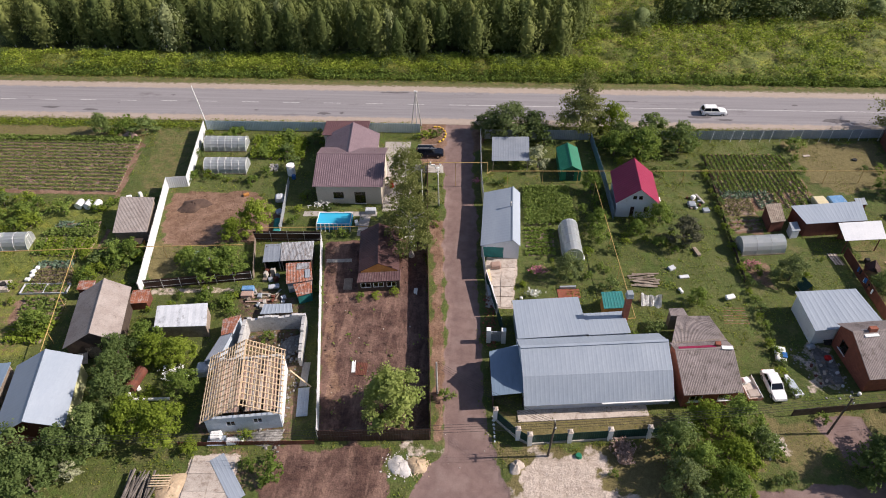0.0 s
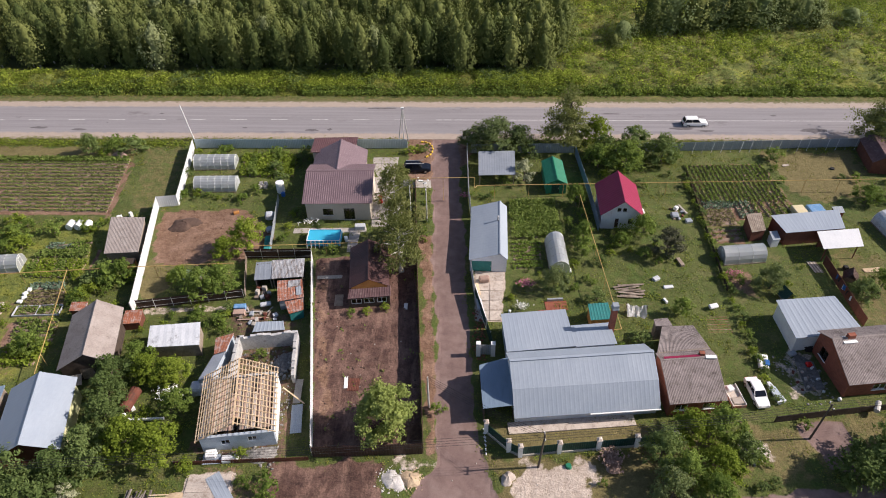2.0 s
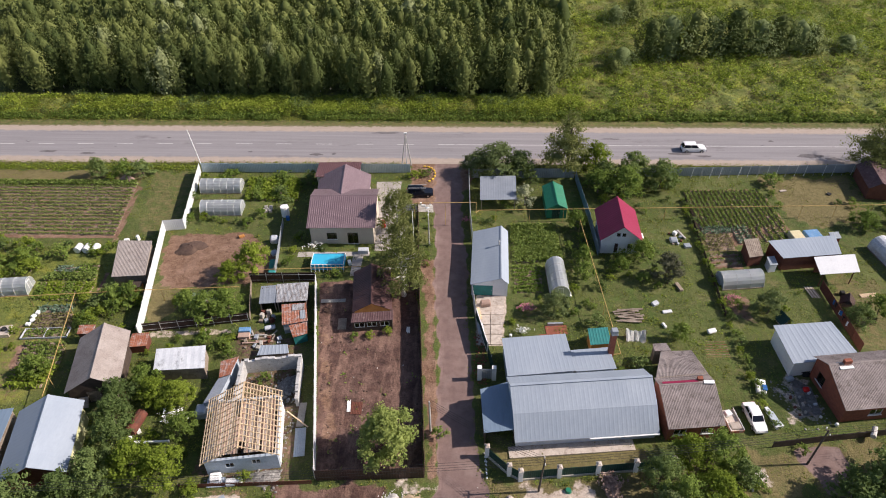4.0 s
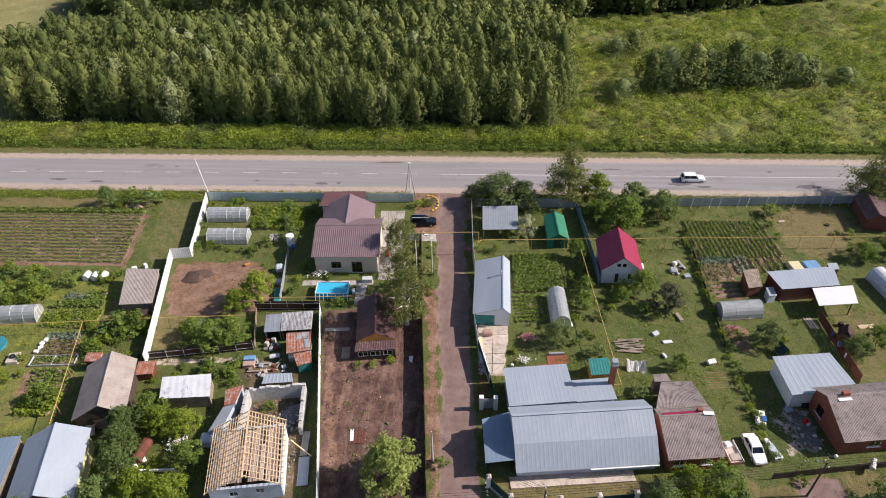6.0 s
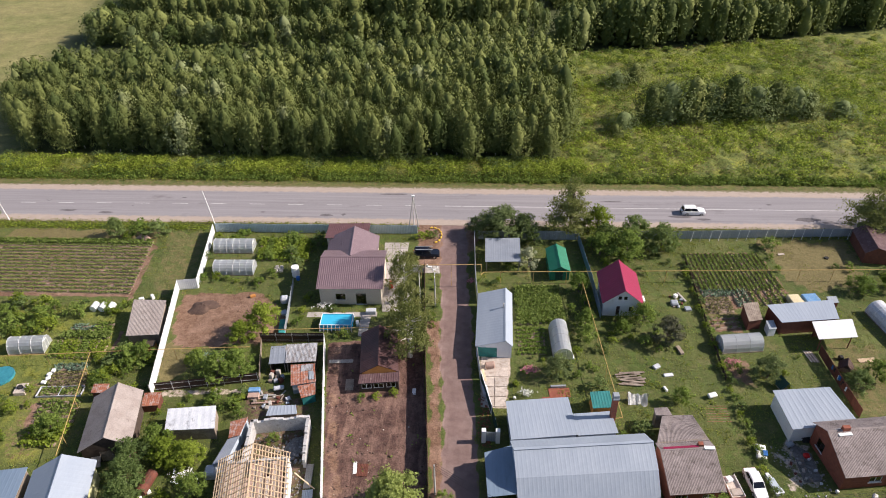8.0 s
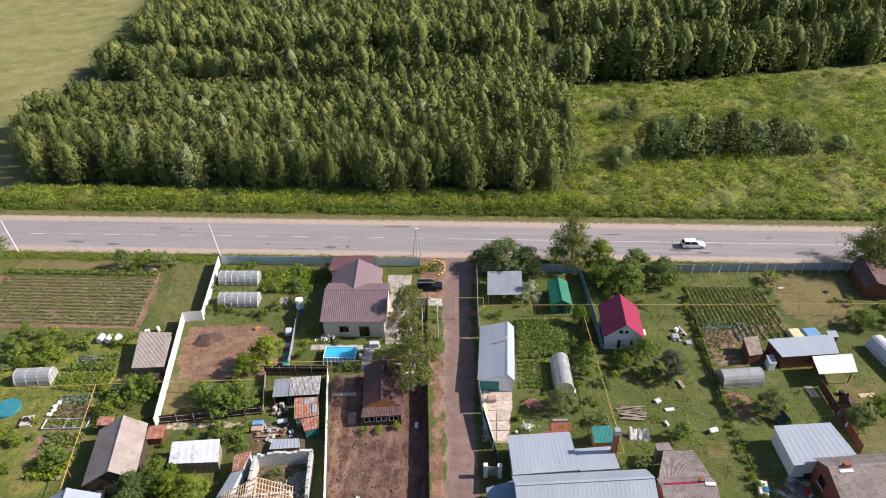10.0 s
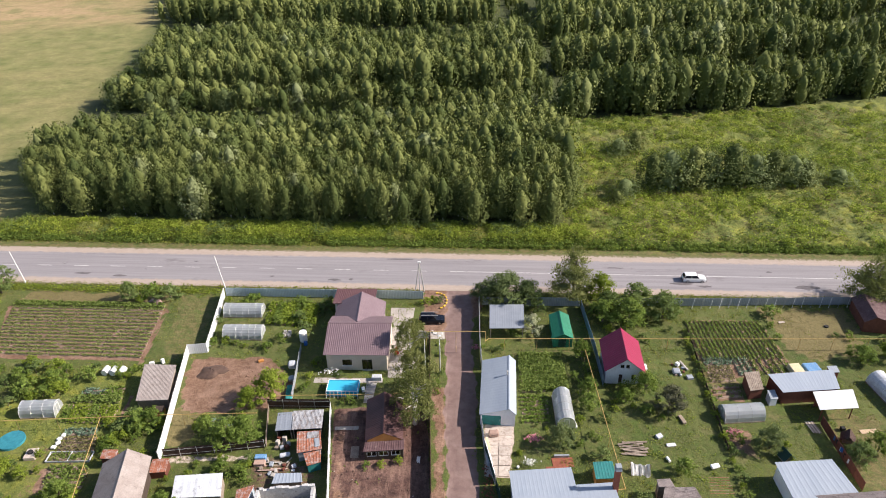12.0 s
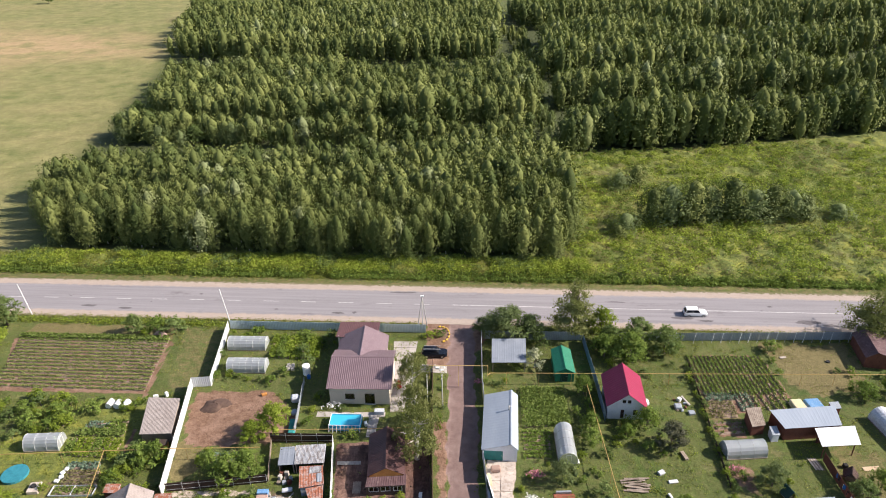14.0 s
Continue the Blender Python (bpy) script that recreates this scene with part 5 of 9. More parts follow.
def plume(r, h, rad, leaves, size, shape=SLIM, foot=0.08, rows=10, sides=11, droop=0.0):
    """A tapering crown for the trees of the wood: leaf sprays gathered in boughs round a small dark heart."""
    prof = lambda u: rad * np.interp(u, (0, 0.15, 0.35, 0.6, 0.8, 0.93, 1), shape)  # noqa: E731
    p1, p2, p3 = r.uniform(0, 6.28, 3)
    lobes = lambda a, u: 1 + 0.20 * np.sin(3 * a + p1 + 5 * u) + 0.12 * np.sin(5 * a + p2 - 9 * u) + 0.10 * np.sin(2 * a + p3 + 16 * u)  # noqa: E731
    U, A = np.meshgrid(np.linspace(0, 1, rows), np.arange(sides) * 2 * math.pi / sides, indexing="ij")
    A = A + (np.arange(rows) % 2)[:, None] * math.pi / sides
    R = prof(U) * lobes(A, U) * r.uniform(0.36, 0.60, U.shape) * (U < 0.95)
    Z = h * (foot + (1 - foot) * U) + r.normal(0, 0.035 * rad, U.shape) * (U < 1)
    body = np.stack([np.cos(A) * R, np.sin(A) * R, Z], -1).reshape(-1, 3)
    idx = np.arange(rows * sides).reshape(rows, sides)
    nxt = np.roll(idx, -1, 1)
    bf = np.concatenate([np.stack([idx[:-1], nxt[:-1], nxt[1:]], -1).reshape(-1, 3), np.stack([idx[:-1], nxt[1:], idx[1:]], -1).reshape(-1, 3)])
    u, a = r.uniform(0, 1, leaves * 6), r.uniform(0, 2 * math.pi, leaves * 6)
    bough = np.sin(6 * a + 23 * u + p1) + np.sin(31 * u - 4 * a + p2)
    keep = (r.uniform(0, 1, leaves * 6) < 0.22 + 0.78 * prof(u) / rad) & (bough > r.uniform(-1.6, 0.4, leaves * 6))
    u, a, bough = u[keep][:leaves], a[keep][:leaves], bough[keep][:leaves]
    reach = prof(u) * lobes(a, u) * (0.70 + 0.42 * np.sqrt(r.uniform(0, 1, len(u))) + 0.07 * bough) + 0.04 * rad
    out = np.stack([np.cos(a), np.sin(a), 0 * u], 1)
    pos = out * reach[:, None] + np.stack([0 * u, 0 * u, h * (foot + (1 - foot) * u) + r.normal(0, 0.1 * rad, len(u))], 1)
    quad, qf = leaf_quads(r, pos, out * 0.9 + r.normal(size=(len(u), 3)) * 0.30 + (0, 0, 0.45), size, droop)
    return np.concatenate([body, quad]), np.concatenate([bf, qf + len(body)])


def tri_mesh(name, v, f, material, tone=None):
    me = bpy.data.meshes.new(name)
    me.vertices.add(len(v))
    me.vertices.foreach_set("co", np.asarray(v, np.float32).ravel())
    me.loops.add(f.size)
    me.loops.foreach_set("vertex_index", f.ravel().astype(np.int32))
    me.polygons.add(len(f))
    me.polygons.foreach_set("loop_start", np.arange(0, f.size, 3, dtype=np.int32))
    me.polygons.foreach_set("use_smooth", np.ones(len(f), bool))
    me.update(calc_edges=True)
    if tone is not None:
        me.attributes.new("tone", "FLOAT", "POINT").data.foreach_set("value", np.asarray(tone, np.float32))
    me.materials.append(material)
    return me


def trunk_mesh(h, r0, limbs, material, r, lean=0.3):
    bm = bmesh.new()
    k = 6
    pts = [(lean * math.sin(i * 1.3) * i / k * 0.5, lean * math.cos(i * 1.7) * i / k * 0.5, h * i / k - 0.05) for i in range(k + 1)]
    tube(bm, pts, [r0 * (1 - 0.8 * i / k) * (1.35 if i == 0 else 1) for i in range(k + 1)], 7)
    for j in range(limbs):
        a = j * 2.4 + r.uniform(0, 1)
        i = 2 + j % (k - 2)
        p = Vector(pts[i])
        ln = h * r.uniform(0.2, 0.34)
        q = p + Vector((math.cos(a) * ln * 0.8, math.sin(a) * ln * 0.8, ln * 0.55))
        tube(bm, [p, p.lerp(q, 0.5) + Vector((0, 0, -0.06 * ln)), q], [r0 * 0.4, r0 * 0.26, r0 * 0.08], 5)
    return finish(bm, "trunk", material)


def round_clumps(r, h, rad, count, low=0.35):
    """Clumps of a broad crown: a ring of lobes round a tall middle."""
    out = [(0.1 * rad, 0, h * 0.60, rad * 0.52, h * 0.26)]
    for i in range(count):
        a = i * 2.399 + r.uniform(-0.3, 0.3)
        u = (i + 0.5) / count
        z = h * (low + (0.93 - low) * u)
        rr = rad * (0.72 * math.sin(math.pi * min(0.97, 0.25 + 0.72 * u)) + 0.06) * r.uniform(0.55, 1.35)
        s = rad * r.uniform(0.20, 0.44) * (1 - 0.25 * u)
        out.append((math.cos(a) * rr, math.sin(a) * rr, z, s, s * r.uniform(0.75, 1.05)))
    return out


def tall_clumps(r, h, rad, count):
    """Clumps of a slim, tall crown of young birch or aspen."""
    out = []
    for i in range(count):
        u = (i + 0.5) / count
        a = i * 2.399
        w = rad * (0.42 + 0.62 * (1 - u ** 2.4)) * r.uniform(0.66, 0.98)
        k = rad * 0.66 * (1 - u) ** 0.8 * r.uniform(0.4, 1.15)
        out.append((math.cos(a) * k, math.sin(a) * k, h * (0.10 + 0.76 * u), w * 0.84, h * 0.80 / count * r.uniform(1.25, 1.9)))
    out.append((r.normal(0, 0.1), r.normal(0, 0.1), h * 0.915, rad * 0.36, h * 0.085))
    return out


# the young wood beyond the road
wr = np.random.default_rng(21)
WOOD = [plume(wr, 10.0 + 0.55 * (k % 4), 2.4 + 0.35 * (k % 3), 1020, 0.40, (FULL, FULL, SLIM)[k % 3], 0.08, 7, 7) for k in range(7)]
wood_crowns = [tri_mesh("crown", v, f, M["leaf_wood"]) for v, f in WOOD]
wood_trunks = [trunk_mesh(9.5, 0.11, 0, M["birch_bark"], wr, 0.2) for _ in range(3)]


def poly_has(poly, x, y):
    odd = False
    for (ax, ay), (bx, by) in zip(poly, poly[1:] + poly[:1]):
        if (ay > y) != (by > y) and x < (bx - ax) * (y - ay) / (by - ay) + ax:
            odd = not odd
    return odd


def scatter(poly, step, r, jitter=0.42):
    xs, ys = [p[0] for p in poly], [p[1] for p in poly]
    out = []
    for j, y in enumerate(np.arange(min(ys), max(ys), step * 0.88)):
        for x in np.arange(min(xs) + (j % 2) * step / 2, max(xs), step):
            px, py = x + r.uniform(-jitter, jitter) * step, y + r.uniform(-jitter, jitter) * step
            if poly_has(poly, px, py):
                out.append((px, py))
    return out


FRONT = [(-107, 139), (-60, 134.5), (16, 134.5), (21, 150), (21, 172), (17, 196), (4, 199), (-20, 193), (-70, 184), (-120, 180), (-129, 172), (-117, 151)]
SECOND = [(-123, 230), (-72, 228), (-20, 229), (13, 233), (17, 250), (16, 290), (-60, 293), (-142, 296), (-134, 262), (-127, 246)]
SECOND_ROW = [(-128, 214), (-76, 210), (-20, 212), (12, 212), (14, 224), (-20, 222), (-76, 221), (-128, 226)]
THIRD = [(-163, 340), (-120, 330), (-60, 328), (4, 330), (4, 420), (0, 462), (-196, 462), (-176, 390)]
EAST = [[(22, 204), (45, 209), (80, 215), (130, 227), (175, 246), (172, 262), (125, 245), (78, 232), (46, 227), (26, 222)],
        [(23, 250), (50, 254), (78, 259), (118, 268), (190, 291), (300, 330), (300, 352), (190, 310), (118, 286), (75, 279), (27, 272)],
        [(21, 294), (75, 302), (130, 316), (160, 324), (158, 336), (120, 352), (72, 392), (25, 372)],
        [(150, 346), (190, 352), (300, 386), (420, 440), (420, 452), (290, 412), (180, 374), (130, 372)],
        [(16, 408), (50, 416), (120, 396), (180, 396), (290, 432), (420, 472), (420, 488), (8, 476)]]
front = scatter(FRONT, 3.9, wr)
front.sort(key=lambda p: p[1])
edge_trees = [p for p in front if p[1] < 150][:180]
rest = [p for p in front if p not in set(edge_trees)]


def wood_height(x, y):
    return 0.98 + 0.12 * math.sin(x * 0.07 + 1) * math.sin(y * 0.05) + wr.uniform(-0.11, 0.11)


for x, y in edge_trees:
    k = int(wr.integers(0, 7))
    t = thing("birch", x, y, 0, 0, "slim young birch at the edge of a dense wood", "tree", "trees at the wood edge")
    s = wood_height(x, y)
    t.matrix_basis = pose(x, y, 0, wr.uniform(-3, 3), wr.uniform(-3, 3), wr.uniform(0, 360)) @ Matrix.Diagonal((s * 0.95, s * 0.95, s, 1))
    for nm, data in (("trunk", wood_trunks[k % 3]), ("crown", wood_crowns[k])):
        o = new(nm, data)
        o.parent = t


def forest(name, spots, variants, label, lo=0.8, hi=1.15, wide=1.0):
    vs, fs, ts, base = [], [], [], 0
    for x, y in spots:
        v, f = variants[int(wr.integers(0, len(variants)))]
        s = wood_height(x, y) * wr.uniform(lo, hi)
        w = s * wide * wr.uniform(0.88, 1.14)
        a = wr.uniform(0, 2 * math.pi)
        c, sn = math.cos(a) * w, math.sin(a) * w
        vs.append(np.stack([v[:, 0] * c - v[:, 1] * sn + x, v[:, 0] * sn + v[:, 1] * c + y, v[:, 2] * s], 1))
        fs.append(f + base)
        ts.append(np.full(len(v), wr.uniform(0, 1)))
        base += len(v)
    ob = new(name, tri_mesh(name, np.concatenate(vs), np.concatenate(fs), M["leaf_wood"], np.concatenate(ts)))
    return tagged(ob, label, "woodland", kind="stuff")


FAR = [plume(wr, 10.4 + 0.55 * k, 3.0 + 0.35 * (k % 3), 275, 0.66, (FULL, FULL, SLIM)[k % 3], 0.06, 6, 7) for k in range(5)]
ROUND = [plume(wr, 8.4 + 0.5 * k, 2.9 + 0.25 * k, 300, 0.60, FULL, 0.0, 6, 7, 0.1) for k in range(3)]
VERYFAR = [plume(wr, 11.0 + 0.6 * k, 3.4, 105, 1.02, (FULL, FULL, SLIM)[k % 3], 0.06, 5, 6) for k in range(4)]
forest("woodland", [p for p in rest if p[1] < 160], WOOD, "dense young birch wood beyond the road", 0.95, 1.1)
forest("woodland_rear", [p for p in rest if p[1] >= 160], FAR, "rear of the dense young birch wood", 0.9, 1.05)
forest("woodland_second", scatter(SECOND, 4.9, wr), FAR, "second block of dense mixed wood", 0.95, 1.15)
forest("woodland_row", scatter(SECOND_ROW, 4.8, wr), ROUND, "row of round sallows before the second wood", 0.8, 1.1)
CLEARING = [(14, 226), (22.5, 226), (20.5, 300), (19, 405), (6, 405), (15, 300)]
forest("clearing_growth", scatter(CLEARING, 4.6, wr), ROUND, "low sallow growth in the clearing between two woods", 0.35, 0.6)
forest("woodland_third", scatter(THIRD, 6.0, wr), VERYFAR, "distant block of dense wood", 1.0, 1.2)
forest("woodland_east", scatter(EAST[0], 4.9, wr) + scatter(EAST[1], 5.1, wr), FAR, "belts of mixed wood behind the meadow", 1.1, 1.3)
forest("woodland_far", scatter(EAST[2], 5.5, wr) + scatter(EAST[3], 6.4, wr) + scatter(EAST[4], 7.0, wr), VERYFAR, "distant dense mixed wood", 1.05, 1.28)

TREE_KINDS = {}


def make_tree(kind, h, rad, clumps, leaves, size, leaf, bark, seed, droop=0.0, low=0.35, shell=0.55, tall=False, cores=8):
    r = np.random.default_rng(seed)
    cl = tall_clumps(r, h, rad, clumps) if tall else round_clumps(r, h, rad, clumps, low)
    v, f = crown_arrays(r, cl, leaves, size, ICO1, shell, droop, cores=cores)
    TREE_KINDS[kind] = (trunk_mesh(h * 0.8, 0.02 * h + 0.03, 16 if kind == "birch" else 2 if h < 3 else 6, bark, r), tri_mesh("crown", v, f, leaf))


def plant(name, kind, x, y, s, rz, label, category="tree", group="", wide=1.0):
    t = thing(name, x, y, 0, 0, label, category, group)
    t.matrix_basis = pose(x, y, 0, 0, 0, rz) @ Matrix.Diagonal((s * wide, s * wide, s, 1))
    for nm, data in zip(("trunk", "crown"), TREE_KINDS[kind]):
        o = new(nm, data)
        o.parent = t
    return t


# kinds are 1-metre-scaled at a height of 5 m
make_tree("apple", 5.0, 2.2, 28, 3900, 0.21, M["leaf_apple"], M["bark"], 1, 0.0, 0.24)
make_tree("apple_b", 5.0, 2.4, 30, 4000, 0.21, M["leaf_apple"], M["bark"], 2, 0.0, 0.24)
make_tree("lime", 5.0, 2.2, 30, 4000, 0.21, M["leaf_lime"], M["bark"], 3, 0.0, 0.24)
make_tree("dark", 5.0, 2.2, 30, 4100, 0.20, M["leaf_dark"], M["bark"], 4, 0.0, 0.22)
make_tree("dark_b", 5.0, 2.0, 28, 3900, 0.20, M["leaf_dark"], M["bark"], 5, 0.0, 0.16)
make_tree("shrub", 2.0, 1.1, 14, 720, 0.16, M["leaf_apple"], M["bark"], 6, 0, 0.12, 0.55, False, 4)
make_tree("shrub_dark", 2.0, 1.1, 14, 720, 0.16, M["leaf_dark"], M["bark"], 7, 0, 0.12, 0.55, False, 4)
make_tree("shrub_lime", 2.0, 1.1, 14, 720, 0.16, M["leaf_lime"], M["bark"], 8, 0, 0.12, 0.55, False, 4)
make_tree("silver", 4.0, 1.5, 18, 2200, 0.17, M["leaf_silver"], M["bark"], 9, 0, 0.2, 0.5)
make_tree("smoke", 5.0, 2.0, 26, 5200, 0.17, M["leaf_smoke"], M["bark"], 10, 0, 0.2, 0.7)
make_tree("birch", 9.0, 2.6, 38, 7600, 0.22, M["leaf_birch"], M["birch_bark"], 11, 2.4, 0.22, 0.2)
make_tree("roadside_birch", 10.0, 2.4, 15, 7000, 0.24, M["leaf_birch"], M["bark"], 18, 2.0, 0.10, 0.42, True)
for kind, h, rad, leaf, shape, seed in (("poplar", 10.0, 2.5, "leaf_wood", SLIM, 12), ("sallow", 8.0, 3.0, "leaf_willow", FULL, 14)):
    r = np.random.default_rng(seed)
    TREE_KINDS[kind] = (trunk_mesh(h * 0.8, 0.15, 5, M["bark"], r), tri_mesh("crown", *plume(r, h, rad, 1700, 0.34, shape, 0.0, 7, 8, 0.2), M[leaf]))
make_tree("linden", 5.0, 2.15, 40, 8600, 0.18, M["leaf_linden"], M["bark"], 23, 0.3, 0.14, 0.62, False, 14)
make_tree("willow", 5.0, 2.3, 32, 5400, 0.19, M["leaf_willow"], M["bark"], 19, 0.2, 0.16)


# ---- fences, gates, pipes, poles ----
def fence(name, pts, h, material, label, bay=2.5, posts=None, pitch=0.32, amp=0.035, rails=False, post_h=0.08, post_w=0.06, boards=False, lift=0.05):
    """A fence along plan points: a post and a sheet (or boards) for each bay."""
    c = Vector(pts[0])
    ob = thing(name, c.x, c.y, 0, 0, label, "fence")
    for p, q in zip(pts, pts[1:]):
        p, q = Vector(p), Vector(q)
        k = max(1, int(round((q - p).length / bay)))
        d = (q - p).normalized()
        nrm = Vector((-d.y, d.x))
        for i in range(k):
            a, b = p.lerp(q, i / k), p.lerp(q, (i + 1) / k)
            dz = rng.uniform(-0.03, 0.03)
            bm = bmesh.new()
            if boards:
                nb = int((b - a).length / 0.16)
                for j in range(nb):
                    u, w = a.lerp(b, (j + 0.06) / nb), a.lerp(b, (j + 0.94) / nb)
                    t = h + rng.uniform(-0.04, 0.04)
                    hexa(bm, [(*u, lift), (*w, lift), (*(w + nrm * 0.03), lift), (*(u + nrm * 0.03), lift)],
                         [(*u, t), (*w, t), (*(w + nrm * 0.03), t), (*(u + nrm * 0.03), t)])
            else:
                sheet(bm, (*a, lift), (*b, lift), (*b, h + dz), (*a, h + dz), pitch, amp, 0.012, True)
            pn = part("panel", bm, material, ob)
            if boards:
                tagged(pn, kind="stuff")
            bm = bmesh.new()
            s = nrm * (0.05 + post_w / 2)
            beam(bm, (a.x + s.x, a.y + s.y, -0.05), (a.x + s.x, a.y + s.y, h + post_h), post_w)
            part("post", bm, posts or M["grey_post"], ob)
            if rails:
                for z in (h * 0.25, h * 0.8):
                    bm = bmesh.new()
                    beam(bm, (*(a + s * 0.6), z), (*(b + s * 0.6), z), 0.04, 0.05)
                    part("rail", bm, posts or M["grey_post"], ob)
    return ob


fence("sheet_fence", [(-51.2, 106.2), (-12.3, 106.5)], 1.95, M["pale_blue_sheet"], "pale blue-grey profiled metal fence along the road verge")
fence("sheet_fence", [(-0.8, 105.0), (17.6, 105.3)], 1.95, M["grey_sheet"], "grey profiled metal fence behind the canopy")
fence("sheet_fence", [(22.0, 105.6), (38.0, 106.1), (68.5, 107.7)], 1.8, M["grey_sheet"], "grey metal roadside fence with slanting stays", 2.5, None, 0.32, 0.03, True)
for k in range(18):
    x = 39.0 + 1.7 * k
    y = 106.1 + 1.6 * (x - 38.0) / 30.5 - 0.12
    stay = (M["white_paint"], M["grey_post"])[k % 3 == 1]
    bm = bmesh.new()
    beam(bm, (x, y, 1.85), (x - 0.55, y - 0.75, 0.0), 0.07)
    solo("fence_stay", bm, stay, "slanting pale stay against the roadside fence", "fence stay", "stays of the roadside fence")
fence("white_fence", [(-46.8, 64.3), (-51.8, 88.3), (-48.6, 88.8), (-51.35, 105.9)], 2.15, M["white_sheet"], "tall bright white profiled metal fence", 2.4)
fence("pale_fence", [(-18.3, 43.0), (-24.1, 75.6)], 2.1, M["white_sheet"], "pale grey metal fence beside the bare plot", 2.5)
fence("brown_fence", [(-24.3, 76.2), (-34.2, 75.9)], 1.9, M["brown_sheet"], "dark brown metal fence with steel posts", 2.3, M["grey_post"], 0.3, 0.03, True)
fence("brown_fence", [(-32.4, 67.7), (-46.6, 65.2)], 1.7, M["brown_sheet"], "dark brown metal fence below the orchard", 2.3, M["grey_post"], 0.3, 0.03, True)
fence("plank_fence", [(-32.2, 67.9), (-34.0, 75.7)], 1.2, M["old_wood"], "weathered brown plank fence", 2.2, M["old_wood"], boards=True)
fence("brown_fence", [(-5.9, 43.5), (-8.8, 77.8), (-10.2, 96.5)], 2.0, M["brown_sheet"], "dark brown metal fence along the lane", 2.5, M["brown_sheet"])
fence("brown_fence", [(-18.2, 42.7), (-6.0, 43.45)], 2.0, M["brown_sheet"], "dark brown metal fence at the end of the bare plot", 2.5, M["brown_sheet"])
fence("low_fence", [(-33.5, 41.3), (-18.6, 42.3)], 0.75, M["red_wood"], "low reddish timber fence at the building site", 2.5, M["old_wood"], boards=True)
fence("lane_fence", [(-1.5, 104.6), (-1.15, 92), (-0.75, 86.2)], 2.3, M["white_sheet"], "thin pale metal fence along the lane", 2.5)
fence("lane_fence", [(-0.7, 73.6), (-0.25, 69.3)], 2.2, M["white_sheet"], "thin pale metal fence by the shed", 2.2)
fence("green_fence", [(1.4, 62.3), (2.2, 58.3)], 1.9, M["green_sheet"], "dark green metal fence beside the gate", 2.2, M["white_paint"])
fence("grey_fence", [(17.7, 104.8), (18.6, 92.0), (18.9, 83.0)], 1.9, M["blue_zinc"], "dark blue-grey metal fence between two gardens", 2.5)
fence("board_fence", [(50.8, 63.7), (50.3, 76.2)], 1.7, M["red_wood"], "red-brown board fence between gardens", 2.4, M["red_wood"], boards=True)
fence("brown_fence", [(34.4, 48.5), (45.5, 50.2), (62, 52.6)], 1.2, M["dark_wood"], "low dark board fence by the lower road", 2.5, M["dark_wood"], boards=True)
fence("wire_fence", [(-30.9, 78.0), (-32.4, 90.5)], 1.4, M["grey_sheet"], "light steel fence beside the pool garden", 2.4)
fence("picket_fence", [(35.9, 98.5), (34.9, 70.0)], 0.8, M["dark_wood"], "low dark garden fence overgrown with weeds", 2.6, M["dark_wood"], boards=True)

# front fence: white masonry pillars, dark green panels
ff = thing("front_fence", 1.2, 46.3, 0, 0, "dark green panel fence between white brick pillars", "fence")
pil = [(1.15, 46.5), (3.6, 44.1), (4.85, 43.45), (9.2, 44.0), (13.6, 44.5), (17.9, 45.0), (22.2, 45.5)]
for (ax, ay), (bx, by) in zip(pil, pil[1:]):
    d = (Vector((bx, by)) - Vector((ax, ay))).normalized()
    a, b = Vector((ax, ay)) + d * 0.24, Vector((bx, by)) - d * 0.24
    bm = bmesh.new()
    sheet(bm, (*a, 0.3), (*b, 0.3), (*b, 1.65), (*a, 1.65), 0.25, 0.02, 0.02, True)
    part("panel", bm, M["green_sheet"], ff, "dark green sheet")
    bm = bmesh.new()
    beam(bm, (*a, 0.14), (*b, 0.14), 0.25, 0.28)
    part("plinth", bm, M["concrete"], ff)
for x, y in pil:
    bm = bmesh.new()
    m2 = pose(x, y, 0, 0, 0, 6)
    box(bm, -0.24, 0.24, -0.24, 0.24, 0, 1.95, m2)
    p = part("pillar", bm, M["white_paint"], ff, "white rendered pillar")
    bm = bmesh.new()
    v = box(bm, -0.3, 0.3, -0.3, 0.3, 1.95, 2.02, m2)
    for q in v[4:]:
        q.co = m2 @ (Vector((0, 0, 2.16)) + (m2.inverted() @ q.co - Vector((0, 0, 2.02))) * 0.35)
    box(bm, -0.3, 0.3, -0.3, 0.3, 1.945, 1.985, m2)
    part("cap", bm, M["pale_concrete"], p)
# gate: white pillars, pale boards; an open green leaf further up
gate = thing("gate", 1.2, 58.0, 0, 0, "pale gate between two white pillars", "gate")
for x in (0.3, 2.15):
    bm = bmesh.new()
    box(bm, x - 0.28, x + 0.28, 57.7, 58.3, 0, 2.3)
    part("pillar", bm, M["white_paint"], gate)
for i in range(5):
    bm = bmesh.new()
    box(bm, 0.6 + i * 0.25, 0.83 + i * 0.25, 57.97, 58.02, 0.1, 1.9)
    part("board", bm, M["grey_sheet"], gate)
leaf = thing("gate_leaf", 0.1, 69.0, 0, 0, "open dark green gate leaf in a white steel frame", "gate")
ga, gb = Vector((-0.15, 69.0)), Vector((1.35, 62.6))
bm = bmesh.new()
sheet(bm, (*ga, 0.15), (*gb, 0.15), (*gb, 1.9), (*ga, 1.9), 0.3, 0.02, 0.02, True)
part("panel", bm, M["green_sheet"], leaf)
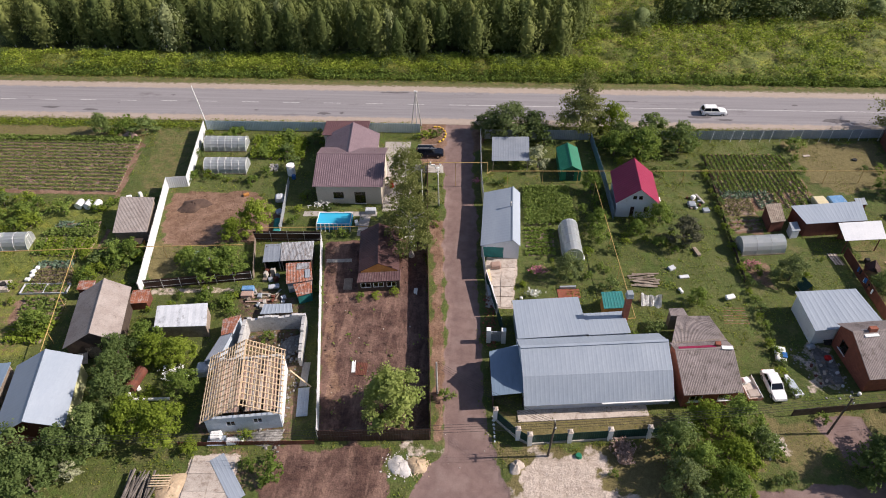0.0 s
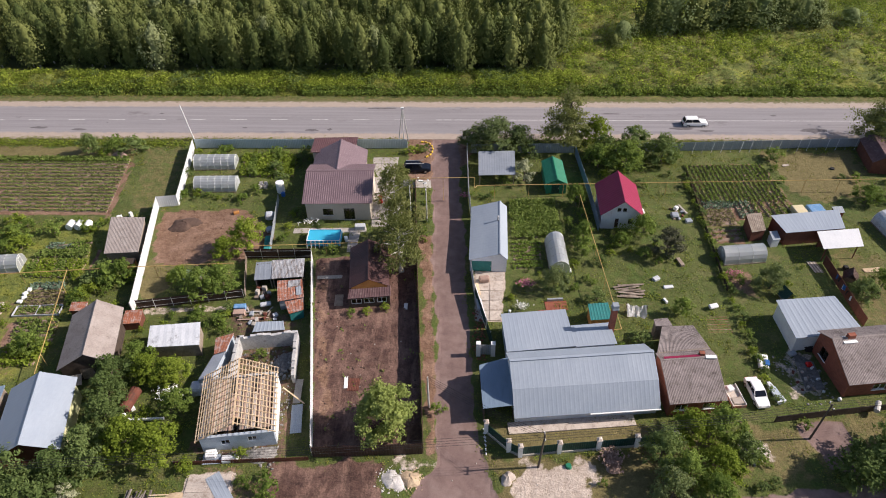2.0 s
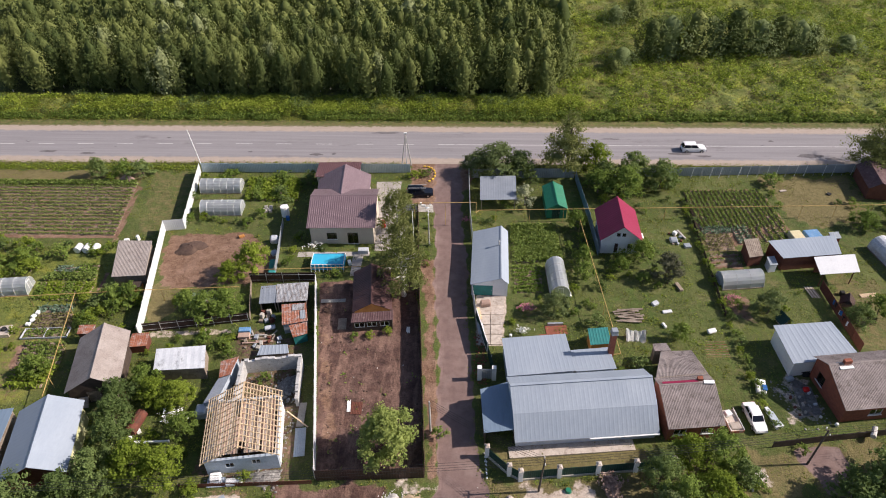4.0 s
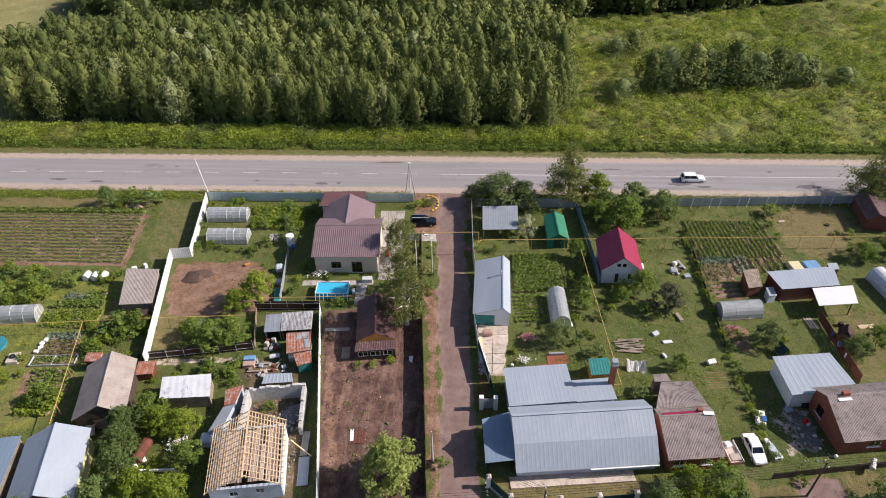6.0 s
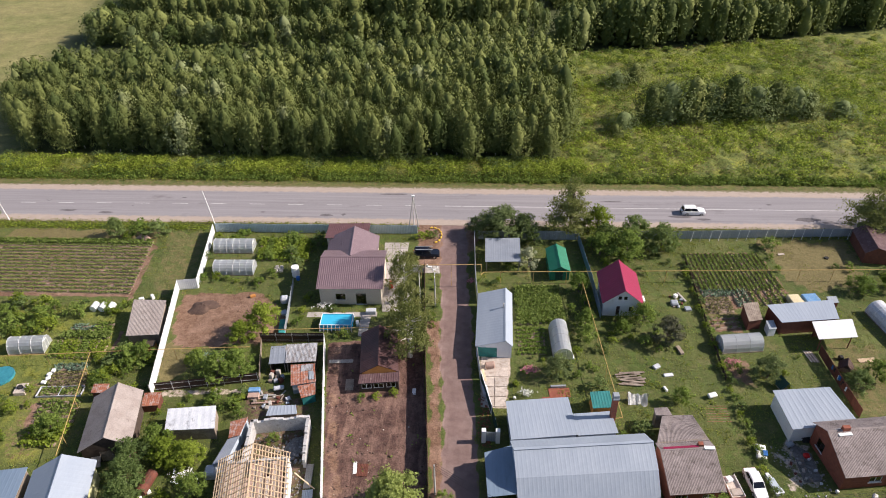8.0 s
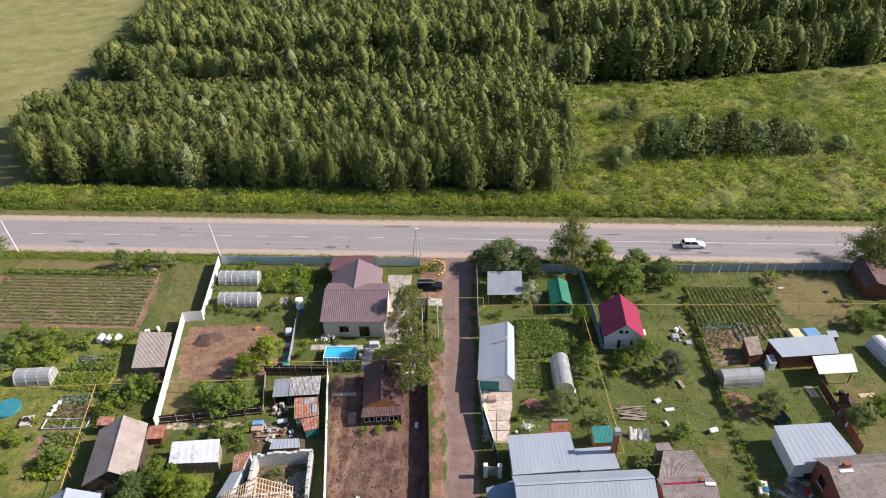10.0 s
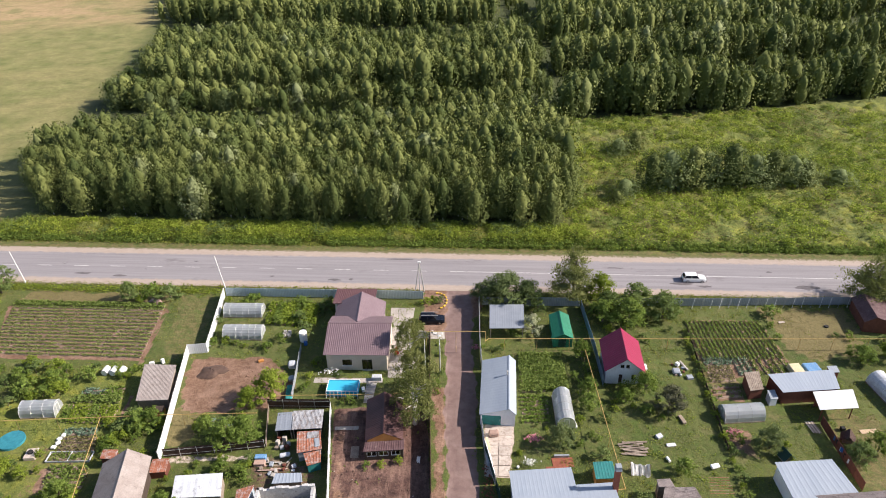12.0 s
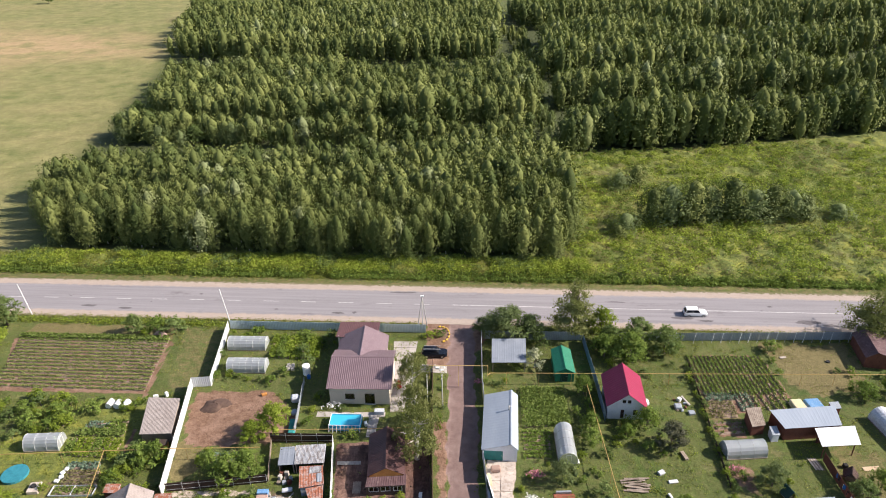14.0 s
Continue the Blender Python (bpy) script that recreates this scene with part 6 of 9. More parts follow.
for p, q in (((*ga, 0.1), (*gb, 0.1)), ((*ga, 1.95), (*gb, 1.95)), ((*ga, 0.0), (*ga, 2.0)), ((*gb, 0.0), (*gb, 2.0))):
    bm = bmesh.new()
    beam(bm, p, q, 0.1)
    part("frame_bar", bm, M["white_paint"], leaf)


def pipeline(name, pts, label, stands=True, r=0.05):
    ob = thing(name, pts[0][0], pts[0][1], 0, 0, label, "pipe")
    bm = bmesh.new()
    for p, q in zip(pts, pts[1:]):
        tube(bm, [p, q], r, 6)
    part("pipe", bm, M["yellow_pipe"], ob)
    if stands:
        for p, q in zip(pts, pts[1:]):
            p, q = Vector(p), Vector(q)
            if abs(p.z - q.z) > 1 or (q - p).length < 4:
                continue
            for i in range(int((q - p).length / 5.5)):
                s = p.lerp(q, (i + 0.5) / int((q - p).length / 5.5))
                bm = bmesh.new()
                tube(bm, [(s.x, s.y, -0.1), (s.x, s.y, s.z - r)], 0.04, 6)
                part("stand", bm, M["yellow_pipe"], ob)
    return ob


pipeline("gas_pipe", [(-10.3, 90.6, 0), (-10.3, 90.6, 4.5), (-0.2, 91.0, 4.5), (-0.2, 91.0, 2.4), (0.3, 91.7, 2.4), (61.9, 94.1, 2.4), (100, 95.6, 2.4)],
         "overhead yellow gas pipe across lane and gardens")
pipeline("gas_pipe", [(16.4, 92.2, 2.4), (18.5, 60.6, 2.4), (17.4, 60.4, 2.4)], "yellow gas pipe branching to the long house")
pipeline("gas_pipe", [(-110, 65.5, 2.2), (-49.8, 71.4, 2.2), (-34.7, 72.5, 2.2)], "thin yellow gas pipe on stands through the gardens")
pipeline("gas_pipe", [(-58.3, 70.6, 2.2), (-53.8, 52.0, 2.2)], "yellow gas pipe branch on stands")
pipeline("gas_pipe", [(-34.2, 76.6, 1.9), (-18.4, 77.6, 1.9), (-10.4, 78.4, 1.9)], "pale gas pipe above the plot fence")


def pole(name, x, y, h, material, label, r=0.11, lean=(0, 0), arm=0.0):
    ob = thing(name, x, y, 0, 0, label, "pole")
    bm = bmesh.new()
    tube(bm, [(x, y, -0.1), (x + lean[0], y + lean[1], h)], [r, r * 0.65], 8)
    part("shaft", bm, material, ob)
    if arm:
        bm = bmesh.new()
        beam(bm, (x + lean[0], y + lean[1] - arm / 2, h - 0.4), (x + lean[0], y + lean[1] + arm / 2, h - 0.4), 0.1)
        part("crossarm", bm, material, ob)
        for s in (-0.45, 0, 0.45):
            bm = bmesh.new()
            tube(bm, [(x + lean[0], y + lean[1] + s * arm, h - 0.35), (x + lean[0], y + lean[1] + s * arm, h - 0.12)], [0.07, 0.05], 6)
            part("insulator", bm, M["white_paint"], ob)
    return ob


pole("power_pole", 6.8, 42.1, 6.0, M["pole_wood"], "dark wooden power pole with a short crossarm", 0.13, (0.3, 0.1), 1.0)
pole("power_pole", 37.6, 46.4, 6.2, M["pole_wood"], "dark wooden power pole by the gravel patch", 0.13, (0.5, 0.2), 1.0)
pole("power_pole", -5.6, 49.8, 5.6, M["pole_concrete"], "grey concrete pole beside the lane", 0.14)
pole("power_pole", -7.66, 85.3, 6.7, M["pole_concrete"], "grey concrete pole carrying white insulators", 0.14, (0, 0), 1.2)
pole("power_pole", -10.2, 86.0, 6.3, M["white_paint"], "slim pale pole by the hedge", 0.08)
pole("street_lamp_post", -52.4, 109.0, 7.2, M["white_paint"], "leaning white lamp post at the roadside", 0.10, (-1.0, 0.3))
pole("street_lamp_post", -94.2, 109.3, 7.2, M["white_paint"], "leaning white lamp post at the roadside", 0.10, (-1.2, 0.3))
af = thing("street_lamp", -13.2, 109.0, 0, 0, "grey A-frame roadside pole with a white lamp", "street lamp")
for dx, dy in ((-0.9, -0.3), (0.9, 0.1), (0.2, -1.6)):
    bm = bmesh.new()
    tube(bm, [(-13.2 + dx, 109.0 + dy, -0.1), (-13.1, 109.0, 6.8)], [0.11, 0.08], 7)
    part("leg", bm, M["pole_concrete"], af)
bm = bmesh.new()
box(bm, -13.4, -12.8, 108.85, 109.15, 6.8, 7.0)
part("lamp_head", bm, M["white_paint"], af)
for k, (x, y, z) in enumerate(((-8.9, 91.2, 3.6), (-8.2, 91.1, 3.2), (-7.7, 91.3, 3.7), (-9.3, 91.0, 4.1))):
    bm = bmesh.new()
    box(bm, -0.35, 0.35, -0.12, 0.12, -0.12, 0.12, pose(x, y, z, 10 * k, 20 * k, 40 * k))
    solo("gas_regulator", bm, M["white_paint"], "white metal box of the gas crossing", "meter box")

wires = thing("power_lines", 6.8, 42.1, 5.8, 0, "thin dark overhead wires between the poles", "cable")
for k in range(4):
    o = (k - 1.5) * 0.3
    for p, q in (((7.1, 42.2 + o, 5.75), (38.1, 46.6 + o, 5.9)), ((7.1, 42.2 + o, 5.75), (-5.6, 49.8 + o, 5.4)), ((7.1, 42.2 + o, 5.75), (-62, 36.5 + o, 5.8)), ((38.1, 46.6 + o, 5.9), (75, 52 + o, 5.9))):
        bm = bmesh.new()
        pts = [Vector(p).lerp(Vector(q), i / 10) - Vector((0, 0, 0.5 * math.sin(math.pi * i / 10))) for i in range(11)]
        tube(bm, pts, 0.018, 4)
        part("wire", bm, M["wire"], wires)


# ---- greenhouses, pool, vehicles ----
def greenhouse(cx, cy, length, width, h, rz, label, bays=4, film=False):
    """A tunnel of bent polycarbonate along local x."""
    ob = thing("greenhouse", cx, cy, 0, rz, label, "greenhouse")
    m2 = pose(cx, cy, 0, 0, 0, rz)
    K = 10
    prof = [(-width / 2 * math.cos(math.pi * i / K) * (1.0 if 0 < i < K else 1.0), h * math.sin(math.pi * i / K) ** 0.75) for i in range(K + 1)]
    for j in range(bays):
        bm = bmesh.new()
        x0, x1 = -length / 2 + length * j / bays + 0.02, -length / 2 + length * (j + 1) / bays - 0.02
        for layer, flip in ((1.0, False), (0.985, True)):
            rows = [[bm.verts.new(m2 @ Vector((x, y * layer, z * layer + 0.05))) for y, z in prof] for x in (x0, x1)]
            for i in range(K):
                q = (rows[0][i], rows[1][i], rows[1][i + 1], rows[0][i + 1])
                bm.faces.new(q[::-1] if flip else q)
        part("cover_panel", bm, M["film"] if film else M["poly"], ob)
    for j in range(bays + 1):
        bm = bmesh.new()
        x = -length / 2 + length * j / bays
        tube(bm, [m2 @ Vector((x, y * 1.008, z * 1.008 + 0.05)) for y, z in prof], 0.025, 4)
        part("arch", bm, M["white_paint"], ob)
    for s in (-1, 1):
        bm = bmesh.new()
        vs = [bm.verts.new(m2 @ Vector((s * (length / 2 - 0.03), y * 0.98, z * 0.98 + 0.05))) for y, z in prof]
        ws = [bm.verts.new(m2 @ Vector((s * (length / 2 - 0.05), y * 0.98, z * 0.98 + 0.05))) for y, z in prof]
        bm.faces.new(vs)
        bm.faces.new(ws[::-1])
        part("end_wall", bm, M["film"] if film else M["poly"], ob)
        bm = bmesh.new()
        box(bm, s * length / 2 - 0.02, s * length / 2 + 0.02, -0.42, -0.36, 0.1, 1.8, m2)
        box(bm, s * length / 2 - 0.02, s * length / 2 + 0.02, 0.36, 0.42, 0.1, 1.8, m2)
        box(bm, s * length / 2 - 0.02, s * length / 2 + 0.02, -0.36, 0.36, 1.74, 1.8, m2)
        part("door_frame", bm, M["white_paint"], ob)
        bm = bmesh.new()
        box(bm, -length / 2, length / 2, s * width / 2 - 0.05, s * width / 2 + 0.05, 0, 0.18, m2)
        part("base_board", bm, M["old_wood"], ob)
    bm = bmesh.new()
    for j in range(2):
        box(bm, -length / 2 + 0.3, length / 2 - 0.3, (-1.2, 0.35)[j], (-0.35, 1.2)[j], 0.02, 0.35, m2)
    part("plant_bed", bm, M["leaf_dark"], ob)
    return ob


greenhouse(-45.7, 100.6, 7.2, 2.9, 2.1, 1.5, "arched clear greenhouse by the white fence", 6)
greenhouse(-43.7, 94.0, 7.0, 2.9, 2.1, 1.5, "arched clear greenhouse behind the dug plot", 6)
greenhouse(38.9, 77.3, 6.2, 2.9, 2.1, 7, "arched clear greenhouse in the east garden", 3)
greenhouse(12.0, 76.9, 6.7, 2.9, 2.2, 92, "arched clear greenhouse standing beside vegetable beds", 4)
greenhouse(-69.8, 73.4, 5.4, 2.8, 2.1, 6, "small arched greenhouse in the allotment", 3)
greenhouse(63.6, 81.8, 9.0, 3.2, 2.2, 100, "long cloudy film greenhouse on the lawn", 5, True)

pool = thing("swimming_pool", -23.05, 80.3, 0, 1.5, "rectangular above-ground pool full of bright blue water", "pool")
m2 = pose(-23.05, 80.3, 0, 0, 0, 1.5)
PL, PW, PH = 5.0, 2.7, 1.1
for x0, x1, y0, y1 in ((-PL / 2, PL / 2, -PW / 2, -PW / 2 + 0.04), (-PL / 2, PL / 2, PW / 2 - 0.04, PW / 2), (-PL / 2, -PL / 2 + 0.04, -PW / 2 + 0.04, PW / 2 - 0.04), (PL / 2 - 0.04, PL / 2, -PW / 2 + 0.04, PW / 2 - 0.04)):
    bm = bmesh.new()
    box(bm, x0, x1, y0, y1, 0.02, PH, m2)
    part("liner_wall", bm, M["pool_liner"], pool)
bm = bmesh.new()
box(bm, -PL / 2 + 0.04, PL / 2 - 0.04, -PW / 2 + 0.04, PW / 2 - 0.04, 0.02, 0.08, m2)
part("liner_floor", bm, M["pool_liner"], pool)
bm = bmesh.new()
box(bm, -PL / 2 + 0.045, PL / 2 - 0.045, -PW / 2 + 0.045, PW / 2 - 0.045, 0.75, 1.03, m2)
w_ = part("water", bm, M["water"], pool)
w_.visible_shadow = False
for a, b in (((-PL / 2, -PW / 2), (PL / 2, -PW / 2)), ((PL / 2, -PW / 2), (PL / 2, PW / 2)), ((PL / 2, PW / 2), (-PL / 2, PW / 2)), ((-PL / 2, PW / 2), (-PL / 2, -PW / 2))):
    bm = bmesh.new()
    beam(bm, m2 @ Vector((*a, PH + 0.04)), m2 @ Vector((*b, PH + 0.03)), 0.10, 0.07)
    part("top_rail", bm, M["white_paint"], pool)
for i in range(9):
    x = -PL / 2 + PL * i / 8
    for s in (-1, 1):
        bm = bmesh.new()
        beam(bm, m2 @ Vector((x, s * (PW / 2 + 0.08), PH)), m2 @ Vector((x, s * (PW / 2 + 0.42), 0)), 0.08)
        part("leg", bm, M["white_paint"], pool)


def car(name, x, y, rz, L, W, H, paint, label, suv=False):
    """A car along local x, nose to +x: lofted body and glasshouse, wheels, lamps."""
    ob = thing(name, x, y, 0, rz, label, "car")
    m2 = pose(x, y, 0, 0, 0, rz)

    def loft(rows, material, nm, parent):
        bm = bmesh.new()
        rings = [[bm.verts.new(m2 @ Vector(p)) for p in r] for r in rows]
        k = len(rings[0])
        for a, b in zip(rings, rings[1:]):
            for i in range(k):
                bm.faces.new((a[i], a[(i + 1) % k], b[(i + 1) % k], b[i]))
        bm.faces.new(rings[0][::-1])
        bm.faces.new(rings[-1])
        return part(nm, bm, material, parent)

    belt = H * (0.60 if suv else 0.62)
    hood = belt - (0.05 if suv else 0.08)
    rows = []
    for u, top, w in ((-0.5, belt - 0.22, 0.80), (-0.48, belt - 0.04, 0.92), (-0.36, belt, 1.0), (0.16, belt, 1.0), (0.40, hood - 0.04, 0.96), (0.485, hood - 0.16, 0.86), (0.5, hood - 0.30, 0.76)):
        hw = W / 2 * w
        rows.append([(u * L, -hw, 0.32), (u * L, -hw - 0.015, top * 0.72), (u * L, -hw * 0.93, top), (u * L, hw * 0.93, top), (u * L, hw + 0.015, top * 0.72), (u * L, hw, 0.32)])
    loft(rows, paint, "body", ob)
    r0, r1, r2, r3 = (-0.47, -0.40, 0.06, 0.19) if suv else (-0.36, -0.25, 0.07, 0.21)
    bm = bmesh.new()
    lo = [m2 @ Vector(p) for p in ((r0 * L, -W * 0.43, belt - 0.03), (r3 * L, -W * 0.43, belt - 0.03), (r3 * L, W * 0.43, belt - 0.03), (r0 * L, W * 0.43, belt - 0.03))]
    hi = [m2 @ Vector(p) for p in ((r1 * L, -W * 0.37, H - 0.06), (r2 * L, -W * 0.37, H - 0.06), (r2 * L, W * 0.37, H - 0.06), (r1 * L, W * 0.37, H - 0.06))]
    hexa(bm, lo, hi)
    part("glasshouse", bm, M["car_black"], ob, "dark tinted windows")
    bm = bmesh.new()
    hexa(bm, [m2 @ Vector(p) for p in ((r1 * L - 0.1, -W * 0.395, H - 0.07), (r2 * L + 0.08, -W * 0.395, H - 0.07), (r2 * L + 0.08, W * 0.395, H - 0.07), (r1 * L - 0.1, W * 0.395, H - 0.07))],
         [m2 @ Vector(p) for p in ((r1 * L + 0.08, -W * 0.33, H), (r2 * L - 0.1, -W * 0.33, H), (r2 * L - 0.1, W * 0.33, H), (r1 * L + 0.08, W * 0.33, H))])
    part("roof", bm, paint, ob)
    for s in (-1, 1):
        for ua, ub in ((r0, r1), (r3, r2), ((r0 + r3) / 2, (r1 + r2) / 2)):
            bm = bmesh.new()
            beam(bm, m2 @ Vector((ua * L, s * W * 0.435, belt - 0.03)), m2 @ Vector((ub * L, s * W * 0.375, H - 0.05)), 0.06)
            part("pillar", bm, paint, ob)
        for u in (-0.30, 0.31):
            bm = bmesh.new()
            tube(bm, [m2 @ Vector((u * L, s * (W / 2 - 0.17), 0.32)), m2 @ Vector((u * L, s * (W / 2 + 0.02), 0.32))], 0.32, 14)
            wh = part("wheel", bm, M["tyre"], ob)
            bm = bmesh.new()
            tube(bm, [m2 @ Vector((u * L, s * (W / 2 + 0.0), 0.32)), m2 @ Vector((u * L, s * (W / 2 + 0.03), 0.32))], 0.2, 10)
            part("rim", bm, M["chrome"], wh)
        bm = bmesh.new()
        box(bm, L / 2 - 0.06, L / 2 - 0.0, s * W * 0.33 - 0.15, s * W * 0.33 + 0.15, hood - 0.28, hood - 0.14, m2)
        part("headlight", bm, M["glass"], ob)
        bm = bmesh.new()
        box(bm, -L / 2 - 0.0, -L / 2 + 0.05, s * W * 0.33 - 0.15, s * W * 0.33 + 0.15, belt - 0.26, belt - 0.12, m2)
        part("tail_light", bm, M["red_plastic"], ob)
    for u in (-0.5, 0.5):
        bm = bmesh.new()
        box(bm, u * L - 0.05, u * L + 0.05, -W * 0.42, W * 0.42, 0.34, 0.52, m2)
        part("bumper", bm, M["grey_post"] if not suv else M["tyre"], ob)
    return ob


car("car", 33.45, 52.4, -84, 4.3, 1.68, 1.42, M["car_white"], "white four-door saloon parked on the grass")
car("road_suv", 41.2, 115.0, 0.6, 4.6, 1.85, 1.68, M["car_white"], "white off-road car driving along the main road", True)
car("suv", -10.1, 99.4, 2, 4.7, 1.9, 1.75, M["car_black"], "dark blue off-road car parked on the drive", True)
bm = bmesh.new()
box(bm, -1.9, 1.2, -0.55, -0.45, 1.78, 1.84, pose(-10.1, 99.4, 0, 0, 0, 2))
box(bm, -1.9, 1.2, 0.45, 0.55, 1.78, 1.84, pose(-10.1, 99.4, 0, 0, 0, 2))
rack = solo("roof_rack", bm, M["grey_post"], "grey roof rails on the dark car", "roof rack")


